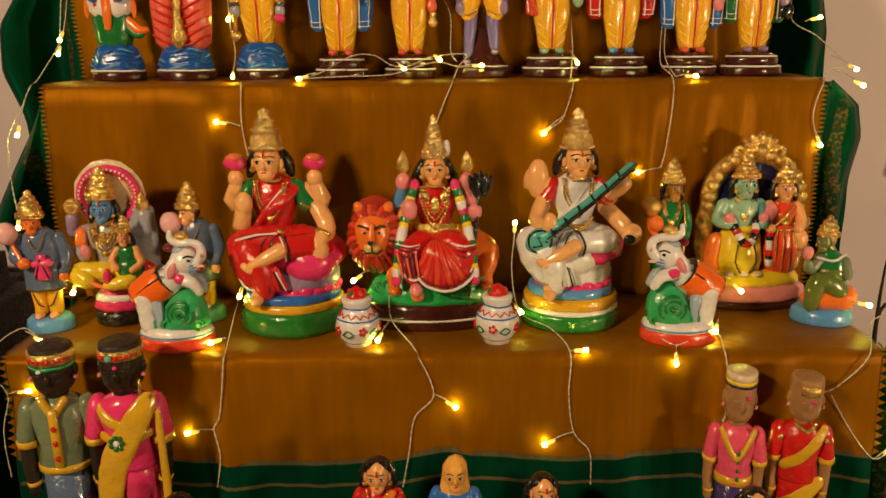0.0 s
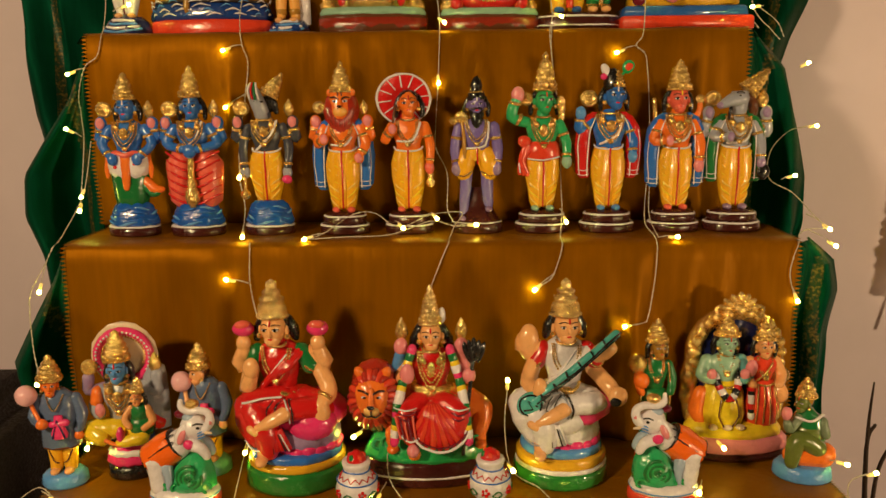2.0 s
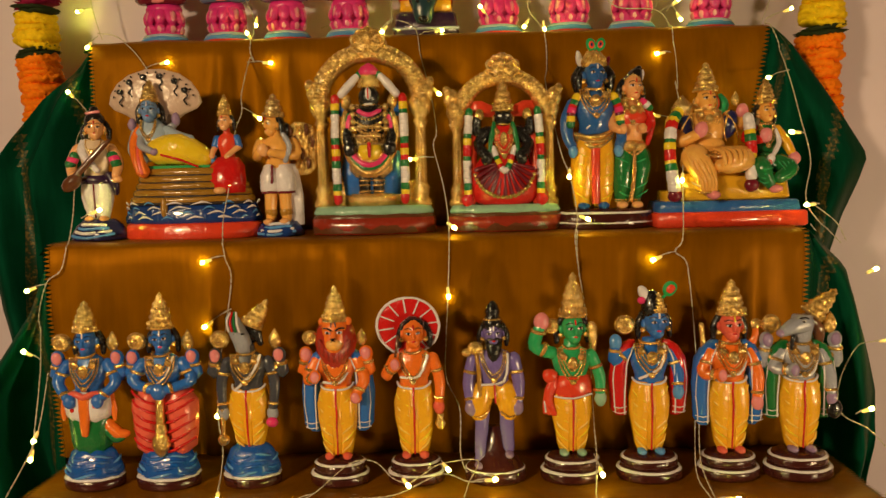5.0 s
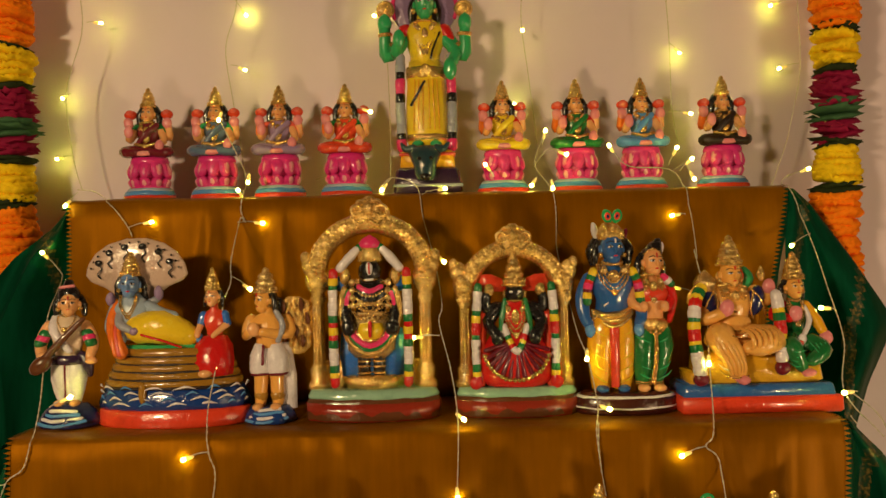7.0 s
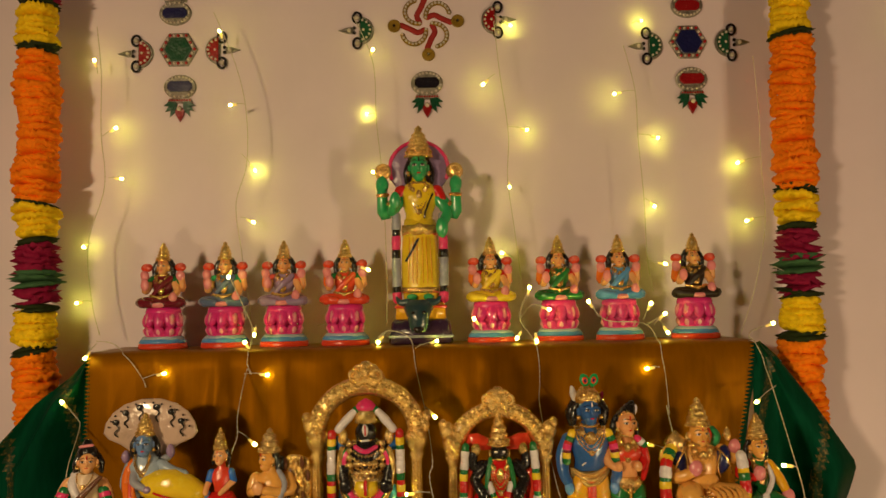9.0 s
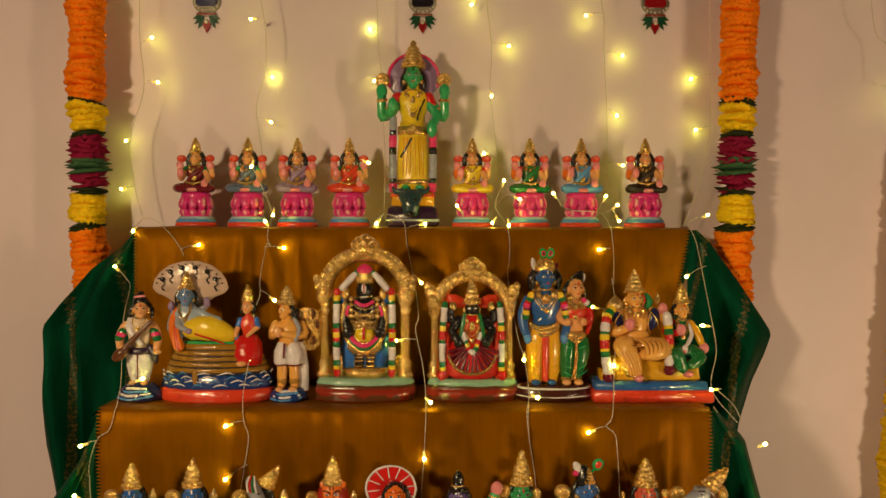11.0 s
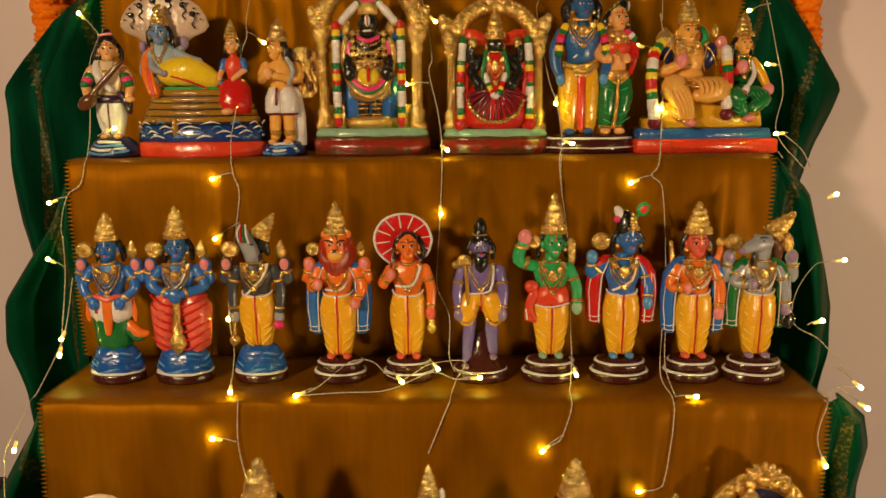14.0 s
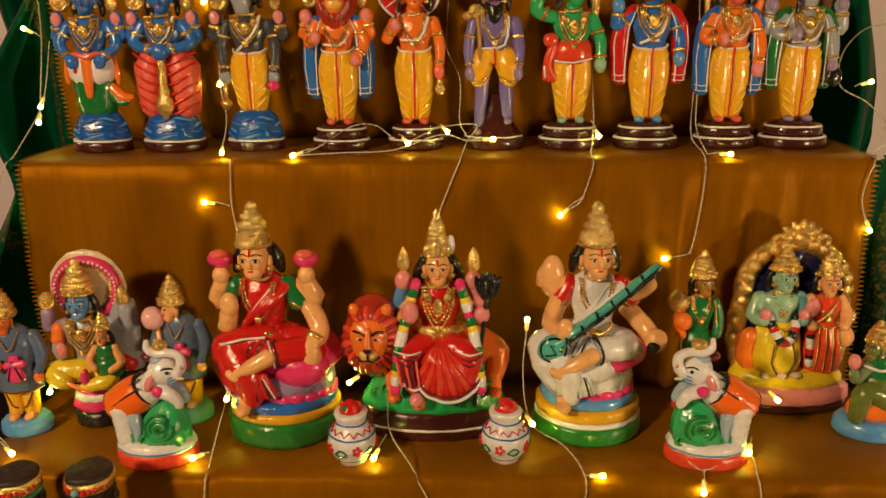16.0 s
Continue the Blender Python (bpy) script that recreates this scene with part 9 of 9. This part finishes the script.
LAMPS = [
    (-0.079, 1.468, 1.759, -0.073, 1.468, 1.768), (-0.068, 1.468, 1.656, -0.087, 1.468, 1.665),
    (-0.057, 1.468, 1.553, -0.076, 1.468, 1.558), (-0.092, 1.352, 1.392, -0.076, 1.352, 1.386),
    (-0.168, 1.44, 1.3, -0.133, 1.44, 1.307), (-0.047, 1.352, 1.292, -0.062, 1.352, 1.275),
    (-0.005, 1.33, 1.266, 0.027, 1.352, 1.275), (0.01, 1.274, 1.186, 0.023, 1.265, 1.173),
    (0.015, 1.203, 1.084, -0.017, 1.202, 1.082), (0.034, 1.145, 0.999, 0.041, 1.142, 0.994),
    (0.031, 1.134, 0.919, 0.032, 1.134, 0.909), (-0.118, 0.985, 0.717, -0.142, 0.974, 0.711),
    (-0.026, 1.007, 0.729, -0.015, 0.993, 0.721), (0.021, 1.024, 0.737, 0.029, 1.012, 0.731),
] + [
    (0.055, 0.997, 0.723, 0.081, 0.999, 0.724), (-0.051, 0.868, 0.502, -0.072, 0.862, 0.489),
    (-0.029, 0.809, 0.458, -0.039, 0.784, 0.447), (0.02, 0.76, 0.396, 0.043, 0.76, 0.381),
]
STRANDS.append((WIRES, LAMPS))
WIRES = [
    [(0.136, 1.468, 1.816), (0.144, 1.468, 1.724), (0.156, 1.468, 1.621), (0.153, 1.468, 1.541), (0.163, 1.468, 1.449), (0.174, 1.468, 1.347)],
    [(0.171, 1.352, 1.354), (0.155, 1.352, 1.307), (0.176, 1.344, 1.27), (0.18, 1.33, 1.214), (0.172, 1.27, 1.181), (0.183, 1.208, 1.09), (0.192, 1.184, 1.055), (0.196, 1.15, 1.006), (0.191, 1.134, 0.977), (0.196, 1.134, 0.93)],
    [(0.194, 1.137, 0.988), (0.194, 1.134, 0.949), (0.206, 1.134, 0.854), (0.199, 1.053, 0.771), (0.195, 1.012, 0.731), (0.181, 0.964, 0.669), (0.165, 0.964, 0.651)],
    [(0.155, 1.352, 1.307), (0.176, 1.352, 1.328), (0.197, 1.352, 1.32)],
] + [
    [(0.115, 0.887, 0.543), (0.11, 0.866, 0.498), (0.116, 0.824, 0.464), (0.147, 0.798, 0.453), (0.163, 0.765, 0.439), (0.162, 0.76, 0.395), (0.168, 0.76, 0.353), (0.186, 0.76, 0.328), (0.189, 0.76, 0.288)],
]
LAMPS = [
    (0.136, 1.468, 1.827, 0.166, 1.468, 1.816), (0.135, 1.468, 1.724, 0.115, 1.468, 1.707),
    (0.156, 1.468, 1.632, 0.189, 1.468, 1.628), (0.154, 1.468, 1.538, 0.154, 1.468, 1.526),
    (0.16, 1.468, 1.406, 0.141, 1.468, 1.416), (0.097, 1.352, 1.291, 0.085, 1.352, 1.308),
    (0.166, 1.352, 1.333, 0.171, 1.352, 1.354), (0.158, 1.352, 1.289, 0.15, 1.352, 1.277),
    (0.178, 1.352, 1.286, 0.18, 1.352, 1.271), (0.176, 1.352, 1.328, 0.2, 1.352, 1.32),
    (0.193, 1.191, 1.066, 0.191, 1.183, 1.054), (0.196, 1.15, 1.006, 0.209, 1.146, 1.001),
    (0.195, 1.03, 0.74, 0.2, 1.003, 0.726), (0.178, 0.964, 0.664, 0.155, 0.963, 0.644),
] + [
    (0.113, 0.878, 0.524, 0.115, 0.89, 0.549), (0.108, 0.839, 0.47, 0.117, 0.824, 0.463),
    (0.163, 0.767, 0.44, 0.179, 0.765, 0.439), (0.168, 0.76, 0.353, 0.138, 0.76, 0.338),
]
STRANDS.append((WIRES, LAMPS))
WIRES = [
    [(0.358, 1.468, 1.769), (0.375, 1.468, 1.689), (0.377, 1.468, 1.609), (0.383, 1.468, 1.506), (0.385, 1.468, 1.403), (0.393, 1.468, 1.347)],
    [(0.261, 1.352, 1.333), (0.287, 1.352, 1.302), (0.35, 1.352, 1.293), (0.365, 1.33, 1.242), (0.353, 1.265, 1.173), (0.351, 1.269, 1.18), (0.35, 1.229, 1.121), (0.336, 1.178, 1.047), (0.324, 1.134, 0.977), (0.315, 1.134, 0.959), (0.33, 1.134, 0.937), (0.325, 1.082, 0.847), (0.321, 1.056, 0.778), (0.312, 1.016, 0.733), (0.314, 0.972, 0.71)],
    [(0.316, 1.053, 0.769), (0.303, 1.002, 0.726), (0.31, 0.967, 0.707), (0.31, 0.964, 0.667), (0.305, 0.964, 0.623), (0.299, 0.964, 0.602)],
] + [
    [(0.35, 1.352, 1.293), (0.376, 1.352, 1.31)],
    [(0.257, 0.793, 0.451), (0.276, 0.774, 0.443), (0.32, 0.792, 0.451), (0.324, 0.767, 0.44), (0.33, 0.76, 0.392), (0.327, 0.76, 0.353)],
]
LAMPS = [
    (0.375, 1.468, 1.809, 0.396, 1.468, 1.821), (0.373, 1.468, 1.691, 0.341, 1.468, 1.687),
    (0.379, 1.468, 1.615, 0.415, 1.468, 1.611), (0.385, 1.468, 1.504, 0.404, 1.468, 1.492),
    (0.382, 1.468, 1.398, 0.411, 1.468, 1.391), (0.276, 1.352, 1.307, 0.261, 1.352, 1.331),
    (0.344, 1.352, 1.301, 0.357, 1.352, 1.326), (0.36, 1.352, 1.293, 0.378, 1.352, 1.31),
    (0.369, 1.352, 1.301, 0.381, 1.352, 1.281), (0.36, 1.33, 1.231, 0.341, 1.33, 1.229),
    (0.343, 1.232, 1.126, 0.311, 1.239, 1.135), (0.337, 1.183, 1.054, 0.335, 1.177, 1.046),
    (0.315, 1.134, 0.959, 0.287, 1.134, 0.949), (0.322, 1.061, 0.792, 0.321, 1.056, 0.778),
] + [
    (0.314, 0.972, 0.71, 0.338, 0.97, 0.709), (0.299, 0.964, 0.602, 0.271, 0.964, 0.596),
    (0.363, 0.859, 0.483, 0.37, 0.852, 0.476), (0.276, 0.774, 0.443, 0.273, 0.76, 0.428),
    (0.331, 0.809, 0.458, 0.323, 0.792, 0.451), (0.327, 0.76, 0.364, 0.327, 0.76, 0.347),
]
STRANDS.append((WIRES, LAMPS))
WIRES = [
    [(0.58, 1.468, 1.746), (0.585, 1.468, 1.654), (0.585, 1.468, 1.563), (0.587, 1.468, 1.46), (0.572, 1.468, 1.38), (0.56, 1.468, 1.335), (0.537, 1.468, 1.273)],
    [(0.539, 1.352, 1.291), (0.505, 1.352, 1.275), (0.517, 1.33, 1.232), (0.509, 1.272, 1.183), (0.508, 1.234, 1.128), (0.505, 1.193, 1.069), (0.485, 1.155, 1.013), (0.518, 1.134, 0.965)],
    [(0.492, 1.155, 1.013), (0.514, 1.14, 0.991), (0.524, 1.134, 0.968)],
    [(0.482, 1.138, 0.989), (0.487, 1.134, 0.981)],
    [(0.578, 1.134, 0.843), (0.545, 1.134, 0.838), (0.49, 1.069, 0.813), (0.484, 1.055, 0.776), (0.515, 1.048, 0.756), (0.528, 1.015, 0.733), (0.536, 0.985, 0.717)],
] + [
    [(0.536, 0.985, 0.717), (0.498, 0.978, 0.713), (0.481, 0.964, 0.669), (0.488, 0.964, 0.636)],
    [(0.531, 0.816, 0.461), (0.497, 0.805, 0.456), (0.473, 0.76, 0.435), (0.447, 0.76, 0.403), (0.431, 0.76, 0.394)],
    [(0.439, 0.76, 0.39), (0.46, 0.76, 0.355), (0.489, 0.76, 0.319), (0.509, 0.76, 0.33)],
]
LAMPS = [
    (0.602, 1.415, 1.753, 0.62, 1.415, 1.74), (0.595, 1.415, 1.664, 0.613, 1.415, 1.654),
    (0.585, 1.468, 1.572, 0.552, 1.468, 1.565), (0.587, 1.468, 1.469, 0.56, 1.468, 1.463),
    (0.571, 1.415, 1.383, 0.604, 1.415, 1.366), (0.512, 1.352, 1.28, 0.543, 1.352, 1.292),
    (0.532, 1.33, 1.2, 0.48, 1.272, 1.184), (0.507, 1.217, 1.104, 0.491, 1.219, 1.106),
    (0.5, 1.155, 1.013, 0.484, 1.154, 1.012), (0.549, 1.134, 0.926, 0.561, 1.134, 0.932),
    (0.556, 1.134, 0.84, 0.578, 1.134, 0.843), (0.501, 1.054, 0.774, 0.52, 1.056, 0.779),
    (0.521, 1.016, 0.732, 0.539, 0.985, 0.716), (0.486, 0.964, 0.643, 0.493, 0.964, 0.627),
] + [
    (0.508, 0.985, 0.717, 0.538, 0.964, 0.698), (0.488, 0.835, 0.468, 0.505, 0.828, 0.466),
    (0.504, 0.809, 0.458, 0.532, 0.816, 0.461), (0.491, 0.76, 0.319, 0.509, 0.76, 0.332),
]
STRANDS.append((WIRES, LAMPS))
WIRES = [
    [(0.906, 1.468, 1.837), (0.899, 1.468, 1.745), (0.91, 1.468, 1.653), (0.939, 1.468, 1.619), (0.945, 1.468, 1.539)],
]
LAMPS = [
    (0.9, 1.468, 1.825, 0.887, 1.468, 1.814), (0.92, 1.468, 1.55, 0.943, 1.468, 1.536),
]
STRANDS.append((WIRES, LAMPS))

WIRE = clear_plastic("clear_wire", (0.88, 0.80, 0.67))
LED = glow("led", (0.88, 0.89, 0.10), 80.0)
CAP = clear_plastic("emissive_lamp_cap", (0.95, 0.85, 0.6))
# The neck emits faintly itself, in place of lamp light scattered in its plastic.
CAP.node_tree.nodes["Principled BSDF"].inputs["Emission Color"].default_value = (1.0, 0.60, 0.08, 1)
CAP.node_tree.nodes["Principled BSDF"].inputs["Emission Strength"].default_value = 0.45


def clear(p, gap=0.003):
    """Brings a point that lies in or just behind a riser's cloth out in front of its folds."""
    if p.y > 1.45:
        return p
    for i, (_, zt, yt, _, _) in enumerate(STEPS):
        low = STEPS[i + 1][1] if i < 3 else LOW_Z
        if low < p.z < zt + 0.001:
            face = yt - 0.002 - abs(fold(p.x, p.z, i)) * 1.5 * max(0.0, min(1.0, (zt - p.z) / 0.10)) - slack(p.x, p.z, i) - gap
            if face < p.y < yt + 0.05:
                return Vector((p.x, face, p.z))
        if p.y > yt - 0.004 and zt - 0.02 < p.z < zt + gap:
            return Vector((p.x, p.y, zt + gap))
    return p


def wire_mesh(run, r=0.0012):
    """A flat pair of fine wires, twisted along the run."""
    verts, faces, seg, s = [], [], 6, 0.0
    pts = [Vector(p) for p in run]
    length = sum((b - a).length for a, b in zip(pts, pts[1:]))
    path, _ = smooth_path(pts, [1] * len(pts), max(3, int(length / len(pts) / 0.003)))
    path = [clear(p) for p in path]
    for i, p in enumerate(path):
        way = (path[min(i + 1, len(path) - 1)] - path[max(i - 1, 0)]).normalized()
        side = way.cross(Vector((0, 1, 0)))
        side = side.normalized() if side.length > 0.05 else Vector((1, 0, 0))
        up = way.cross(side)
        s += (p - path[i - 1]).length if i else 0
        a, k0 = s / 0.016 * 2 * math.pi, len(verts)
        u, v = side * math.cos(a) + up * math.sin(a), up * math.cos(a) - side * math.sin(a)
        verts += [p + u * r * math.cos(2 * math.pi * k / seg) + v * r * 0.5 * math.sin(2 * math.pi * k / seg) for k in range(seg)]
        if i:
            faces += [(k0 - seg + k, k0 - seg + (k + 1) % seg, k0 + (k + 1) % seg, k0 + k) for k in range(seg)]
    me = bpy.data.meshes.new("wire")
    me.from_pydata(verts, [], faces)
    me.polygons.foreach_set("use_smooth", [True] * len(faces))
    me.materials.append(WIRE)
    return me


def capsule(r, length, seg=10):
    """A rounded lamp head along +z."""
    bm = bmesh.new()
    prof = [(0, 0.55), (0.1, 0.8), (0.3, 1.0), (0.75, 1.0), (0.9, 0.8), (1.0, 0.25)]
    rings = [[bm.verts.new((r * k * math.cos(2 * math.pi * i / seg), r * k * math.sin(2 * math.pi * i / seg), f * length)) for i in range(seg)] for f, k in prof]
    for a, b in zip(rings, rings[1:]):
        for i in range(seg):
            bm.faces.new((a[i], a[(i + 1) % seg], b[(i + 1) % seg], b[i])).smooth = True
    bm.faces.new(rings[0][::-1])
    bm.faces.new(rings[-1])
    return bm


def shared_mesh(name, bm, material):
    me = bpy.data.meshes.new(name)
    bm.to_mesh(me)
    bm.free()
    me.materials.append(material)
    return me


LAMP_MESH = shared_mesh("lamp", capsule(0.0025, 0.0060), LED)
NECK_MESH = shared_mesh("lamp_neck", capsule(0.0022, 0.010), CAP)
jitter = random.Random(3)
for wires, lamps in STRANDS:
    lamps = [l if l[4] < 1.46 else (*l[:4], l[4] + jitter.uniform(-0.018, 0.027), l[5]) for l in lamps]
    strand = tagged(new("string_light"), "clear twisted wire with small glowing warm lamps draped over the steps", "string light", "strings of lamps")
    lamps = [(*clear(Vector(l[:3])), *clear(Vector(l[3:]), 0.0045)) for l in lamps]
    wires = [[(p[0] * 0.98, p[1] - 0.03, 1.30 + (p[2] - 1.30) * 0.98) if p[1] > 1.46 else p for p in run] for run in wires]
    branches = [[l[:3], [(a + b) / 2 + (0.002 if i == 2 else 0) for i, (a, b) in enumerate(zip(l[:3], l[3:]))], l[3:]] for l in lamps]
    for run in wires + branches:
        ob = new("wire", wire_mesh(run, 0.00105 if run[0][1] < 1.46 else 0.0009))
        ob.parent = strand
    for l in lamps:
        way = (Vector(l[3:]) - Vector(l[:3])).normalized()
        turn = way.to_track_quat("Z", "Y").to_matrix().to_4x4()
        lamp = new("lamp", LAMP_MESH)
        lamp.matrix_basis = Matrix.Translation(Vector(l[3:]) - way * 0.003) @ turn
        lamp.parent = strand
        neck = new("lamp_neck", NECK_MESH)
        neck.matrix_basis = Matrix.Translation(Vector(l[3:]) - way * 0.012) @ turn
        neck.parent = strand
